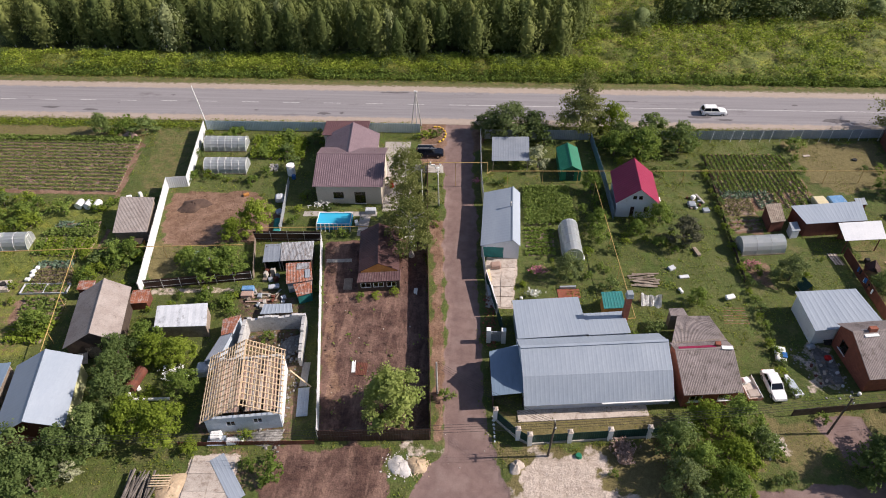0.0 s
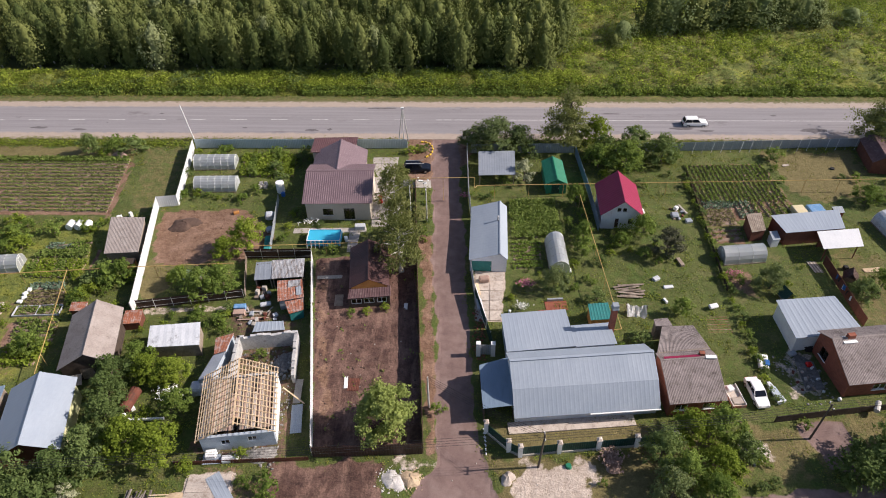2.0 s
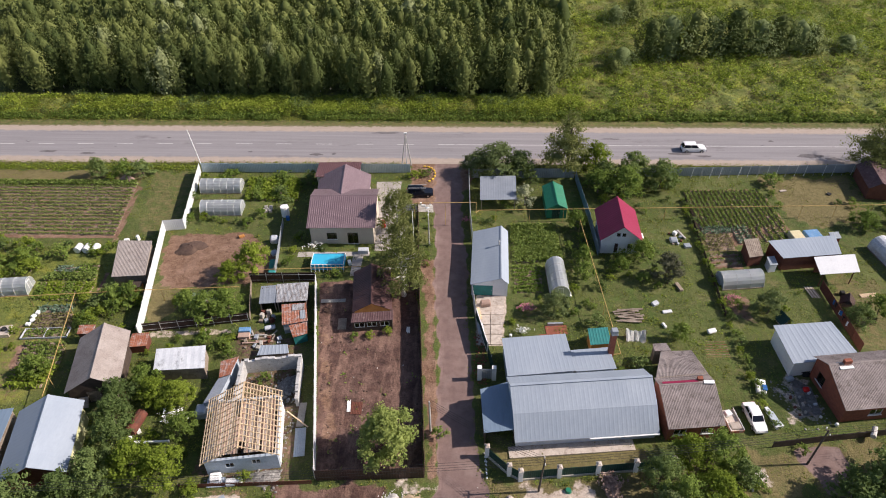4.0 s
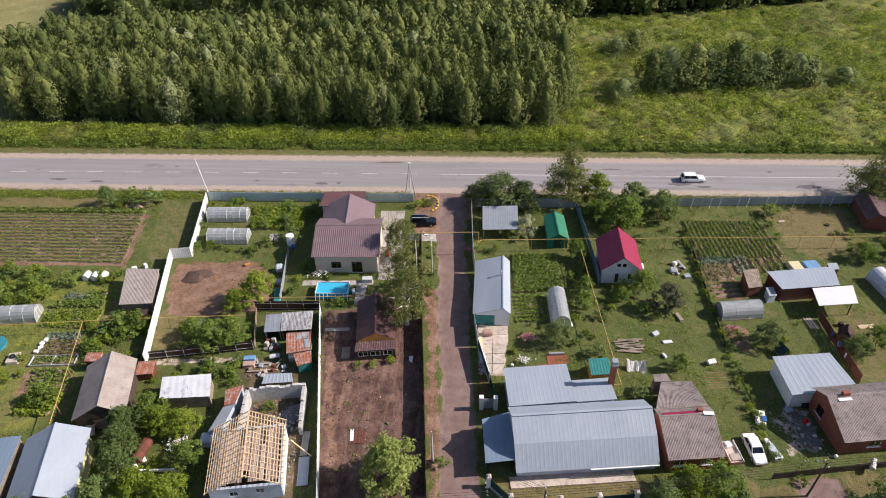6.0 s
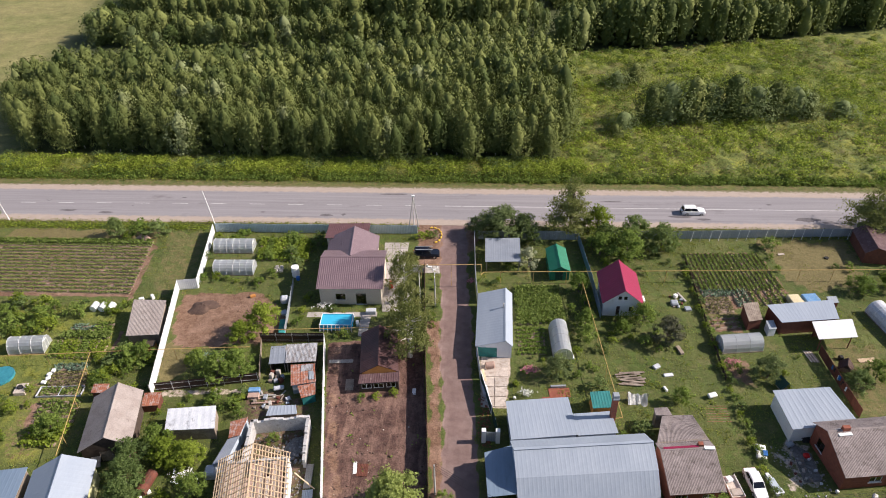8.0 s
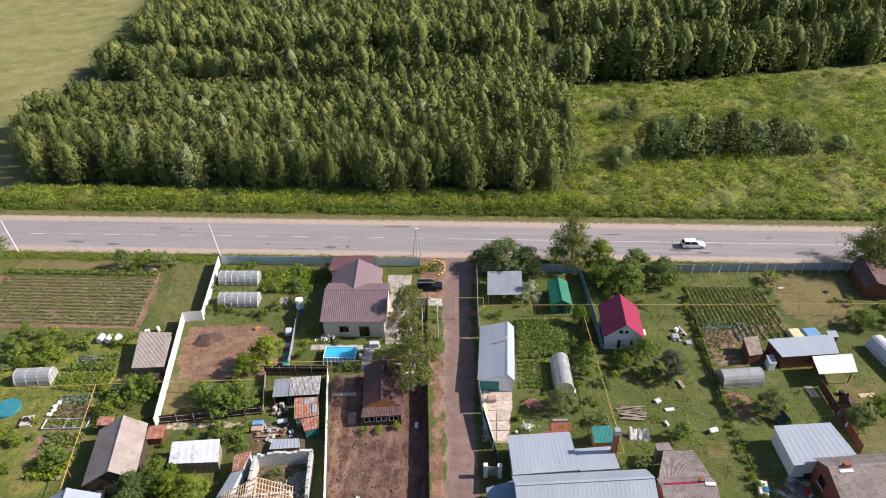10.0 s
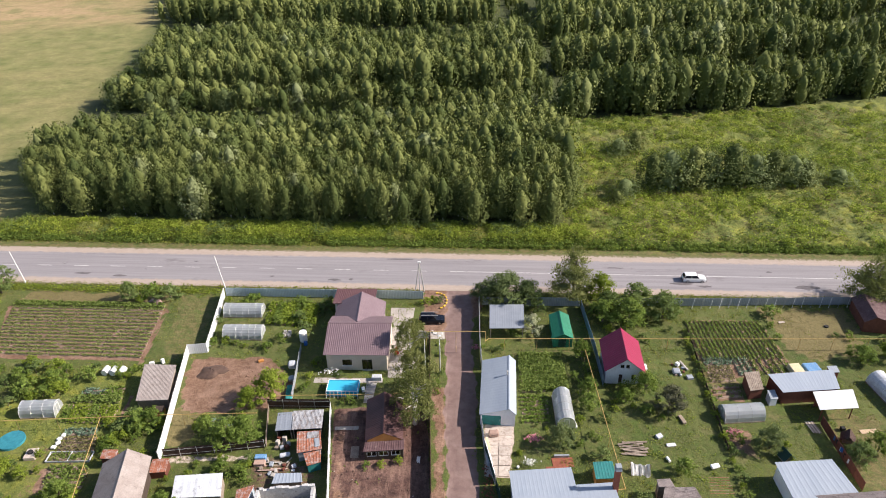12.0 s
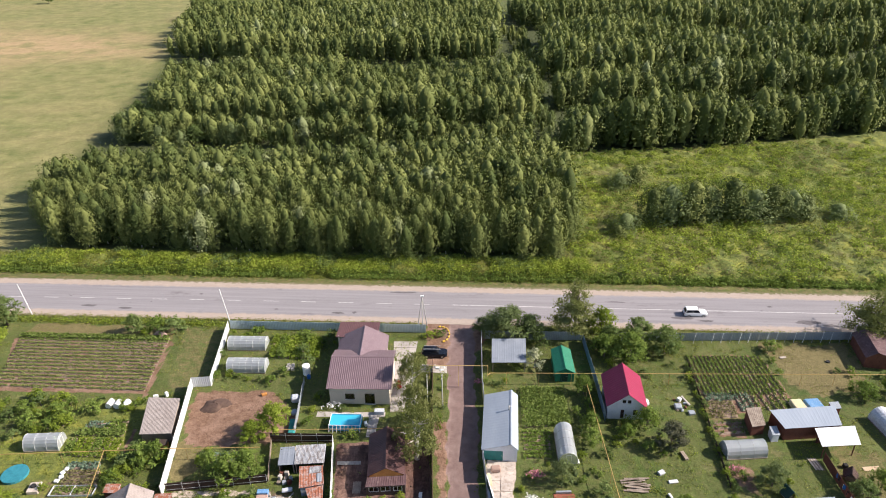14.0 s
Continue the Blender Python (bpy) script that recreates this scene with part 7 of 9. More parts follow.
# ---- trees and shrubs, garden by garden ----
APPLE, LIME, DARK = "leafy green orchard tree", "bright yellow-green garden tree", "dark green garden tree"
PLANTS = [
    # lane and the beige house
    ("tree", "linden", -10.5, 46.4, 1.5, 1.02, "broad leafy tree on the bare earth plot"),
    ("birch", "birch", -10.8, 73.6, 1.15, 1.35, "weeping birch leaning over the bath house"),
    ("birch", "birch", -11.6, 80.2, 1.0, 1.3, "weeping birch beside the lane fence"),
    ("birch", "birch", -13.0, 88.4, 0.95, 1.25, "pale weeping birch by the drive"),
    ("shrub", "shrub", -8.0, 82.0, 0.8, 1.0, "low green shrub at the lane edge"),
    ("shrub", "shrub", -4.6, 49.0, 0.9, 1.0, "weedy shrub beside the lane pole"),
    ("shrub", "shrub_lime", -11.5, 105.0, 0.7, 1.8, "flowering bushes in a roadside bed"),
    # orchard behind the white fence
    ("tree", "lime", -34.2, 78.6, 1.08, 1.1, LIME), ("tree", "lime", -37.0, 76.0, 0.78, 1.2, LIME),
    ("tree", "apple", -38.2, 67.8, 1.0, 1.1, APPLE), ("tree", "apple_b", -35.4, 69.0, 0.92, 1.1, APPLE), ("tree", "apple", -41.5, 69.8, 0.7, 1.0, APPLE),
    ("shrub", "shrub_dark", -34.6, 98.5, 1.2, 1.2, "dense dark garden bush"), ("shrub", "shrub", -38.6, 98.0, 0.9, 1.5, "leafy green garden bush"),
    ("shrub", "shrub_dark", -32.6, 94.5, 1.4, 1.1, "dense dark garden bush"), ("shrub", "shrub", -36.8, 92.8, 0.8, 1.3, "leafy green garden bush"),
    ("shrub", "shrub_dark", -50.0, 97.5, 0.8, 1.3, "low dark bush under the white fence"), ("shrub", "shrub", -48.5, 91.0, 0.7, 1.6, "low leafy green bush"),
    ("shrub", "shrub", -35.0, 103.8, 0.9, 2.0, "green bushes along the grey fence"), ("shrub", "shrub_dark", -30.2, 103.0, 1.2, 1.4, "dark bush behind the house"),
    ("shrub", "shrub", -45.0, 104.6, 0.8, 2.0, "green bushes along the grey fence"), ("shrub", "shrub_dark", -28.8, 96.0, 1.0, 1.0, "dark bush against the house"),
    ("shrub", "shrub", -29.5, 80.0, 0.8, 1.0, "leafy shrub by the pool"), ("shrub", "shrub_dark", -28.6, 86.5, 0.9, 1.0, "dark shrub at the house corner"),
    ("shrub", "shrub", -21.5, 77.7, 0.7, 1.6, "low shrubs behind the pool"), ("shrub", "shrub_dark", -24.3, 83.9, 0.4, 2.4, "flower border under the house wall"),
    # verge to the north-west
    ("tree", "dark", -69.8, 104.4, 0.85, 0.95, "round dark bush beside the road"), ("shrub", "shrub_dark", -62.0, 105.0, 1.6, 1.5, "dark leafy bush beside the road"),
    ("shrub", "shrub", -65.6, 105.0, 1.6, 1.3, "green bush beside the road"), ("shrub", "shrub_lime", -67.4, 103.4, 0.8, 1.3, "bushy yellow-green garden shrub"),
    ("tree", "dark", -97.0, 105.5, 1.3, 1.2, DARK), ("tree", "lime", -95.0, 98.5, 1.0, 1.2, LIME), ("tree", "dark_b", -101, 97.5, 1.3, 1.2, DARK),
    ("tree", "dark_b", -88.0, 81.0, 1.0, 1.1, DARK), ("tree", "lime", -82.0, 79.6, 0.6, 1.1, LIME), ("tree", "apple", -77.5, 80.5, 0.55, 1.2, APPLE), ("tree", "dark_b", -84.0, 73.5, 0.9, 1.1, DARK),
    # allotment, west
    ("shrub", "shrub", -71.5, 80.0, 1.4, 1.4, "dense green currant bush"), ("shrub", "shrub", -75.0, 77.5, 1.5, 1.2, "dense leafy green bush"),
    ("shrub", "shrub_lime", -69.5, 77.8, 1.1, 1.6, "bushy yellow-green garden shrub"), ("shrub", "shrub", -66.0, 81.5, 1.3, 1.3, "green bush by white tanks"), ("shrub", "shrub_lime", -73.0, 75.9, 0.8, 1.4, "bushy yellow-green garden shrub"),
    ("shrub", "shrub", -53.0, 71.0, 1.6, 1.4, "dense green bush between sheds"), ("tree", "apple", -50.6, 71.4, 0.7, 1.0, APPLE), ("shrub", "shrub", -55.5, 66.5, 1.2, 1.2, "green bush by the barn"),
    ("shrub", "shrub_dark", -54.8, 72.8, 1.0, 1.3, "dark bush under the slate shed"), ("tree", "apple_b", -57.8, 57.5, 0.62, 1.2, APPLE), ("tree", "lime", -69.0, 61.0, 0.7, 1.2, LIME),
    ("tree", "apple", -73.5, 63.5, 0.8, 1.2, APPLE), ("shrub", "shrub_lime", -66.0, 55.0, 1.0, 1.4, "bushy yellow-green garden shrub"),
    # thicket round the barn and the pale house
    ("tree", "dark", -44.5, 52.6, 0.95, 1.0, DARK), ("tree", "apple", -42.6, 55.8, 0.75, 1.1, APPLE), ("tree", "lime", -40.3, 53.4, 0.8, 1.2, LIME), ("tree", "lime", -37.2, 53.2, 0.75, 1.2, LIME),
    ("tree", "dark", -43.9, 49.4, 1.05, 0.95, DARK), ("tree", "dark_b", -42.4, 46.0, 1.2, 0.95, DARK), ("tree", "dark", -43.2, 42.4, 1.0, 1.0, DARK), ("tree", "apple", -35.2, 48.4, 0.75, 1.1, APPLE),
    ("tree", "dark", -44.8, 38.8, 1.15, 1.0, DARK), ("tree", "dark_b", -42.2, 40.2, 1.1, 1.0, DARK), ("tree", "lime", -38.8, 42.8, 1.15, 1.05, LIME), ("tree", "lime", -35.4, 42.2, 1.15, 1.0, LIME),
    ("tree", "dark", -49.6, 36.4, 1.4, 1.1, "dark feathery tree by the country house"), ("tree", "dark_b", -46.5, 35.2, 1.3, 1.1, "dark feathery tree by the country house"), ("tree", "dark", -54.0, 38.2, 1.2, 1.0, DARK), ("tree", "silver", -43.6, 37.0, 0.7, 1.2, "pale half-dead shrub in the thicket"),
    ("shrub", "shrub", -40.8, 58.4, 0.9, 1.2, "green bush by the film shed"), ("shrub", "shrub", -34.6, 62.8, 0.9, 1.5, "leafy green garden bush"), ("shrub", "shrub", -38.0, 63.0, 0.7, 1.5, "leafy green garden bush"),
    ("shrub", "shrub_lime", -32.0, 40.9, 0.8, 1.4, "nettles beside the slab"), ("shrub", "shrub_lime", -26.3, 42.6, 0.8, 1.1, "small bright bush by the block wall"),
    ("shrub", "shrub", -22.2, 38.2, 1.2, 1.4, "weedy bush on the bare ground"), ("shrub", "shrub", -25.0, 39.3, 0.7, 1.3, "weeds beside the slab"), ("shrub", "shrub", -27.5, 57.0, 0.8, 1.1, "weeds inside the roofless walls"),
    ("shrub", "shrub", -22.6, 65.6, 0.8, 0.9, "nettles behind the rusty shed"), ("shrub", "shrub", -33.4, 60.9, 0.8, 1.0, "nettles by the lean-to"), ("shrub", "shrub", -37.4, 63.4, 1.0, 1.3, "green bush by the path"),
    ("shrub", "shrub_lime", -14.8, 65.1, 0.4, 2.0, "weeds in front of the veranda"),
    # gardens east of the lane
    ("tree", "willow", 3.6, 106.4, 1.2, 1.7, "very broad dark bush at the junction"), ("tree", "willow", -0.3, 106.6, 0.85, 1.3, "grey-green bush at the junction"), ("tree", "dark", 7.6, 106.2, 1.0, 1.3, DARK),
    ("birch", "roadside_birch", 16.4, 107.6, 1.2, 1.5, "tall weeping birch at the roadside"), ("tree", "lime", 21.5, 107.3, 1.25, 0.95, LIME), ("tree", "silver", 8.2, 96.6, 1.05, 1.15, "silvery-leaved shrub beside the canopy"),
    ("shrub", "shrub_dark", 9.6, 103.4, 1.6, 0.9, "dark shrub behind the canopy"), ("shrub", "shrub", 4.6, 95.9, 0.8, 1.2, "shrub under the canopy edge"), ("tree", "apple", 16.2, 89.8, 0.8, 0.9, APPLE),
    ("tree", "apple_b", 16.2, 81.0, 0.72, 0.9, APPLE), ("tree", "apple", 16.0, 77.6, 0.7, 1.0, APPLE), ("tree", "willow", 10.9, 70.2, 0.80, 1.0, "round bushy grey-green tree by the greenhouse"),
    ("shrub", "shrub", 14.4, 84.6, 0.9, 1.0, "green bush by the potato patch"), ("shrub", "shrub_dark", 16.6, 68.0, 1.1, 1.2, "green bush under the gas pipe"), ("shrub", "shrub", 13.9, 70.0, 0.6, 1.2, "low leafy garden shrub"),
    ("tree", "apple_b", 25.6, 99.5, 1.15, 1.25, APPLE), ("tree", "dark", 32.3, 102.0, 1.15, 1.2, DARK), ("tree", "dark_b", 27.8, 104.6, 1.2, 1.2, DARK), ("tree", "apple", 21.2, 100.6, 0.95, 1.1, APPLE),
    ("tree", "dark_b", 22.5, 103.2, 1.0, 1.2, DARK), ("shrub", "shrub", 35.0, 103.0, 1.2, 1.2, "green bush at the field corner"), ("tree", "apple_b", 25.2, 81.8, 0.85, 0.95, "apple tree in front of the white cottage"),
    ("tree", "apple", 21.6, 79.6, 0.55, 1.1, APPLE), ("tree", "smoke", 28.2, 78.0, 1.0, 1.15, "dull grey-purple smoke bush"), ("shrub", "shrub", 24.8, 77.0, 1.0, 1.2, "green shrub beside the smoke bush"),
    ("tree", "apple", 27.6, 65.6, 0.6, 1.0, "low garden tree behind the slate roof"), ("shrub", "shrub_dark", 21.0, 59.8, 1.3, 1.1, "dark shrub by the annex"), ("shrub", "shrub", 18.5, 59.0, 0.8, 1.0, "shrub below the chimney"),
    ("tree", "willow", 41.0, 70.8, 0.85, 1.0, "spreading apple tree in the east garden"), ("shrub", "shrub", 52.0, 103.8, 1.2, 1.2, "green bush at the road fence"), ("shrub", "shrub", 50.9, 99.6, 0.8, 1.0, "green bush at the plot edge"), ("shrub", "shrub_dark", 51.2, 102.6, 0.9, 1.2, "dark bush at the plot edge"), ("shrub", "shrub", 51.0, 96.6, 0.7, 1.0, "low weedy bush at the plot edge"), ("shrub", "shrub", -17.0, 64.9, 0.45, 1.6, "lush plants under the veranda"), ("shrub", "shrub_lime", -12.4, 65.9, 0.5, 1.6, "lush plants under the veranda"),
    ("tree", "apple_b", 62.6, 91.2, 0.62, 1.6, "broad low tree at the lawn edge"), ("tree", "lime", 68.0, 92.0, 0.7, 1.2, LIME), ("tree", "apple", 56.2, 71.0, 0.7, 1.2, APPLE), ("tree", "dark_b", 52.8, 69.2, 0.7, 1.3, DARK),
    ("birch", "roadside_birch", 72.0, 108.0, 1.1, 1.9, "large drooping tree at the roadside"), ("tree", "dark", 79.0, 107.6, 1.4, 1.2, "large dark tree at the roadside"), ("tree", "dark_b", 72.0, 107.5, 0.9, 1.2, DARK), ("shrub", "shrub", 37.2, 72.2, 0.7, 1.4, "flowering weeds along the fence"),
    # fuller bushes in the west garden and below the white cottage
    ("shrub", "shrub_dark", -76.0, 82.4, 1.3, 1.2, "dark bush in the west garden"), ("shrub", "shrub", -70.6, 82.4, 1.1, 1.1, "leafy bush below the potato field"), ("shrub", "shrub", -71.6, 77.0, 1.1, 1.2, "leafy bush beside the greenhouse"),
    ("shrub", "shrub_lime", -68.6, 78.2, 0.9, 1.1, "light green bush beside the vegetable beds"), ("shrub", "shrub", 22.6, 81.6, 1.2, 1.1, "leafy bush below the white cottage"), ("shrub", "shrub_dark", 27.2, 83.4, 0.8, 1.2, "dark bush at the cottage corner"),
    ("shrub", "shrub", 16.8, 86.6, 1.0, 1.2, "leafy bush along the garden path"), ("shrub", "shrub_dark", 18.2, 75.6, 0.9, 1.1, "dark bush under the gas pipe"),
    # thicket by the lower road
    ("tree", "dark", 20.2, 43.2, 1.05, 1.0, DARK), ("tree", "lime", 24.2, 46.2, 0.9, 1.1, LIME), ("tree", "apple", 27.6, 46.6, 0.95, 1.1, APPLE), ("tree", "apple_b", 22.0, 40.6, 1.0, 1.0, APPLE),
    ("tree", "lime", 26.0, 41.6, 0.95, 1.1, LIME), ("tree", "dark_b", 29.2, 43.8, 0.8, 1.1, DARK), ("tree", "willow", 20.4, 38.6, 0.95, 1.0, "grey-green tree in the thicket"), ("tree", "apple_b", 24.6, 38.4, 0.9, 1.1, APPLE),
    ("tree", "dark", 40.4, 41.2, 1.0, 1.2, DARK), ("tree", "dark_b", 44.0, 42.6, 1.4, 1.2, DARK), ("tree", "dark", 48.5, 43.8, 1.5, 1.2, DARK), ("tree", "dark_b", 47.2, 40.4, 1.3, 1.2, DARK),
    ("shrub", "shrub", 37.8, 48.0, 0.6, 1.2, "weeds at the fence"), ("shrub", "shrub", 13.6, 40.2, 0.5, 1.0, "weed on the gravel"),
]
for i, (nm, kd, x, y, s, wide, lab) in enumerate(PLANTS):
    plant(nm, kd, x, y, s, i * 67 % 360, lab, "tree" if nm != "shrub" else "shrub", "", wide)

# overgrown strip between the two east gardens
for i in range(32):
    y = 98.0 - i * 1.5
    plant("shrub", ("shrub", "shrub_dark", "shrub_lime")[i % 3], 35.4 + 0.4 * math.sin(i * 2.1) - 0.004 * i, y, 0.42 + 0.28 * ((i * 7) % 5) / 5, i * 50, "weedy shrub along the low garden fence", "shrub", "shrubs along the fence", 1.3)

# copse and bushes in the meadow beyond the road
for i, (x, y, s, w) in enumerate(((40.5, 156, 1.05, 1.1), (45, 157.5, 1.15, 1.1), (50.5, 157, 1.2, 1.15), (55, 159, 1.05, 1.2), (60.5, 158.5, 1.2, 1.2), (66.5, 159.5, 0.95, 1.3),
                                  (71, 159.5, 1.0, 1.3), (76, 160.5, 0.9, 1.4), (79.5, 159.5, 0.75, 1.4), (36, 178, 0.6, 1.5), (41, 180, 0.7, 1.5), (33, 151, 0.62, 1.3), (31, 147.5, 0.4, 1.5), (88, 160.5, 0.5, 1.9))):
    plant("aspen", ("poplar", "sallow")[i % 2], x, y, s * (1.0, 1.15)[i % 2], i * 77, "dense aspen in a small meadow copse", "tree", "trees of the copse", w * (1.25, 1.1)[i % 2])
plant("tree", "dark", -336, 522, 1.6, 20, "lone green tree on a mown field")
for i in range(34):
    x = 24 + i * 3.9 + 1.5 * math.sin(i * 1.9)
    plant("bush", ("shrub", "shrub_lime")[i % 2], x, 203 + 0.19 * max(0, x - 40) + 1.6 * math.sin(i * 2.7), (0.9, 0.7)[i % 2] * (0.9 + 0.45 * math.sin(i * 4.1)), i * 40, "low bush at the foot of the wood", "bush", "bushes at the wood foot", 1.8)

for i in range(20):
    plant("bush", "sallow", 19.6 + 1.6 * math.sin(i * 2.2), 201.0 + 8.5 * i, 0.55 + 0.16 * math.sin(i * 1.7), i * 50, "dark bush in the clearing between two woods", "bush", "bushes of the clearing", 1.0)

for i in range(18):
    x, y = ((-127 - 1.3 * (i - 7), 214 + 8.5 * (i - 7)) if i > 7 else (-125 + 6.6 * i, 213 + 1.5 * math.sin(i * 1.3)))
    plant("bush", ("sallow", "dark")[i % 3 == 1], x + 1.5 * math.sin(i * 2.9), y + 1.8 * math.sin(i * 1.9), (0.95, 1.35)[i % 3 == 1] * (0.85 + 0.25 * math.sin(i * 3.3)), i * 61, "round leafy bush at the edge of the second wood", "bush", "bushes at the second wood", 1.05)

# smaller garden bushes, scattered bed by bed
GARDENS = [([(-92, 84.5), (-68.5, 84.3), (-68, 79), (-72.8, 77.5), (-74, 71), (-92, 70)], 26, 0.95), ([(-67.5, 84.4), (-58, 84.4), (-58, 80.2), (-67, 80)], 9, 0.6), ([(-49.5, 104.5), (-29.5, 104.8), (-29, 99), (-33, 96.8), (-40, 97.2), (-49, 97.5)], 6, 0.45),
           ([(-49, 92.3), (-38, 92.4), (-38, 89.8), (-49, 89.6)], 14, 0.55), ([(-50, 104.8), (-41.5, 105), (-41.5, 102.6), (-50, 102.6)], 8, 0.6), ([(-57.5, 72.5), (-49.5, 73), (-48.0, 65.5), (-56, 64.5)], 9, 0.7), ([(-45.5, 60.5), (-33.5, 62), (-32.8, 66), (-46, 64)], 10, 0.5),
           ([(-46.5, 56.5), (-34.5, 55.5), (-33.5, 44), (-47, 42)], 16, 0.7), ([(-74, 66), (-64.5, 66), (-64, 53), (-74, 53)], 12, 0.7), ([(-44.5, 73.5), (-33, 74), (-33.5, 69), (-45, 67)], 8, 0.6),
           ([(4.9, 73.8), (9.9, 74.0), (9.5, 67.0), (4.6, 67.0)], 6, 0.35), ([(13.6, 92), (18, 92), (18.3, 62), (14, 63)], 12, 0.5), ([(19.4, 82.5), (28.5, 82), (28.5, 75), (19.4, 74)], 9, 0.5),
           ([(19.5, 92.5), (34, 96), (34.5, 104.8), (19, 104.5)], 14, 0.8), ([(-0.6, 92.3), (4.5, 93.5), (4.5, 88), (-0.2, 87)], 5, 0.4), ([(41.5, 76), (49.5, 77), (49.5, 66.5), (42, 67)], 7, 0.45),
           ([(58, 102), (75, 103), (78, 90), (66, 90)], 12, 0.7), ([(19, 46), (32, 47), (34, 42.5), (30, 38), (17, 36.5)], 14, 0.6), ([(42, 45.5), (58, 47), (58, 43.5), (42, 41.5)], 8, 0.8),
           ([(-58.6, 72), (-56.6, 72), (-56.2, 66.4), (-58.0, 66.4)], 6, 0.5), ([(-57, 70.5), (-52, 71), (-51.4, 65.4), (-55.6, 64.8)], 10, 0.8), ([(-70, 62), (-63.6, 63), (-62.8, 53), (-72, 53)], 12, 0.75), ([(-30, 92.0), (-28.5, 92), (-28.2, 79.2), (-30.5, 79)], 6, 0.5), ([(-16.4, 83), (-11.5, 83), (-10.8, 68), (-12.2, 69)], 6, 0.7), ([(-9.2, 96), (-8.4, 96), (-6.9, 80), (-8.2, 80)], 6, 0.35)]
gr = np.random.default_rng(31)
for poly, count, size in GARDENS:
    xs, ys = [p[0] for p in poly], [p[1] for p in poly]
    done = 0
    while done < count:
        x, y = gr.uniform(min(xs), max(xs)), gr.uniform(min(ys), max(ys))
        if not poly_has(poly, x, y) or math.hypot(x + 70.8, y - 67.1) < 3.2:
            continue
        kd = ("shrub", "shrub_dark", "shrub_lime", "shrub_lime")[int(gr.integers(0, 4))]
        lab = {"shrub": "leafy green garden bush", "shrub_dark": "dark green garden bush", "shrub_lime": "bright yellow-green garden bush"}[kd]
        plant("shrub", kd, x, y, size * gr.uniform(0.6, 1.35), gr.uniform(0, 360), lab, "shrub", "", gr.uniform(0.9, 1.5))
        done += 1


# ---- crops ----
def leaves_mesh(name, pts, size, material, per, spread, rise, r, up=0.8):
    """Small leaves round each of the points."""
    pts = np.repeat(np.asarray(pts, float), per, 0)
    n_ = len(pts)
    pos = pts + np.stack([r.normal(0, spread, n_), r.normal(0, spread, n_), r.uniform(0.05, 1, n_) * rise], 1)
    nrm = r.normal(size=(n_, 3)) * 0.6 + (0, 0, up)
    nrm /= np.linalg.norm(nrm, axis=1)[:, None]
    t = np.cross(nrm, r.normal(size=(n_, 3)))
    t /= np.linalg.norm(t, axis=1)[:, None]
    s = np.cross(nrm, t)
    ln = size * r.uniform(0.6, 1.4, n_)[:, None]
    quad = np.stack([pos - t * ln * 0.5, pos + s * ln * 0.3, pos + t * ln * 0.55, pos - s * ln * 0.3], 1).reshape(-1, 3)
    q = np.arange(n_ * 4).reshape(-1, 4)
    tone = np.repeat(r.uniform(0, 1, n_ // per), per * 4)
    return tri_mesh(name, quad, np.concatenate([q[:, [0, 1, 2]], q[:, [0, 2, 3]]]), material, tone)


cr = np.random.default_rng(5)


def crop_rows(name, a0, b0, a1, b1, rows, gap, label, material, size=0.3, per=9, rise=0.4, miss=0.12, group=""):
    """Rows of plants: the first from a0 to b0, the last from a1 to b1."""
    for i in range(rows):
        f = i / max(1, rows - 1)
        a, b = Vector(a0).lerp(Vector(a1), f), Vector(b0).lerp(Vector(b1), f)
        k = max(2, int((b - a).length / gap))
        pts = [(*(a.lerp(b, (j + 0.5) / k)), 0.02) for j in range(k) if cr.uniform() > miss]
        pts = [(x + cr.normal(0, 0.03), y + cr.normal(0, 0.03), z) for x, y, z in pts]
        c = (a + b) / 2
        me = leaves_mesh(name, np.array(pts) - (c.x, c.y, 0), size, material, int(per * 1.35), size * 0.55, rise, cr)
        o = thing(name, c.x, c.y, 0, 0, label, "crop row", group)
        fo = tagged(new("foliage", me), kind="stuff")
        fo.parent = o
        bm = bmesh.new()
        d = (b - a).normalized()
        nn = Vector((-d.y, d.x))
        lo = [(*(a + nn * 0.32), -0.02), (*(b + nn * 0.32), -0.02), (*(b - nn * 0.32), -0.02), (*(a - nn * 0.32), -0.02)]
        hi = [(*(a + nn * 0.12), 0.16), (*(b + nn * 0.12), 0.16), (*(b - nn * 0.12), 0.16), (*(a - nn * 0.12), 0.16)]
        hexa(bm, lo, hi)
        bmesh.ops.translate(bm, verts=bm.verts, vec=(-c.x, -c.y, 0))
        rd = new("soil_ridge", finish(bm, "soil_ridge", M["bed_soil"]))
        rd.parent = o


crop_rows("potato_row", (-87.5, 87.2), (-60.0, 87.2), (-91.5, 100.8), (-61.8, 101.0), 15, 0.34, "row of green potato plants in pale brown soil", M["leaf_field"], 0.22, 24, 0.34, 0.05, "rows of the west field")
crop_rows("bean_row", (-91.6, 101.6), (-61.9, 101.7), (-91.8, 102.4), (-62.1, 102.5), 2, 0.42, "dense green row of beans above the field", M["leaf_crop"], 0.34, 24, 0.6, 0.02, "bean rows")
crop_rows("potato_row", (36.9, 90.5), (36.4, 101.2), (50.2, 91.2), (49.2, 101.6), 18, 0.34, "row of bushy green potato plants", M["leaf_crop"], 0.24, 22, 0.4, 0.03, "rows of the east field")
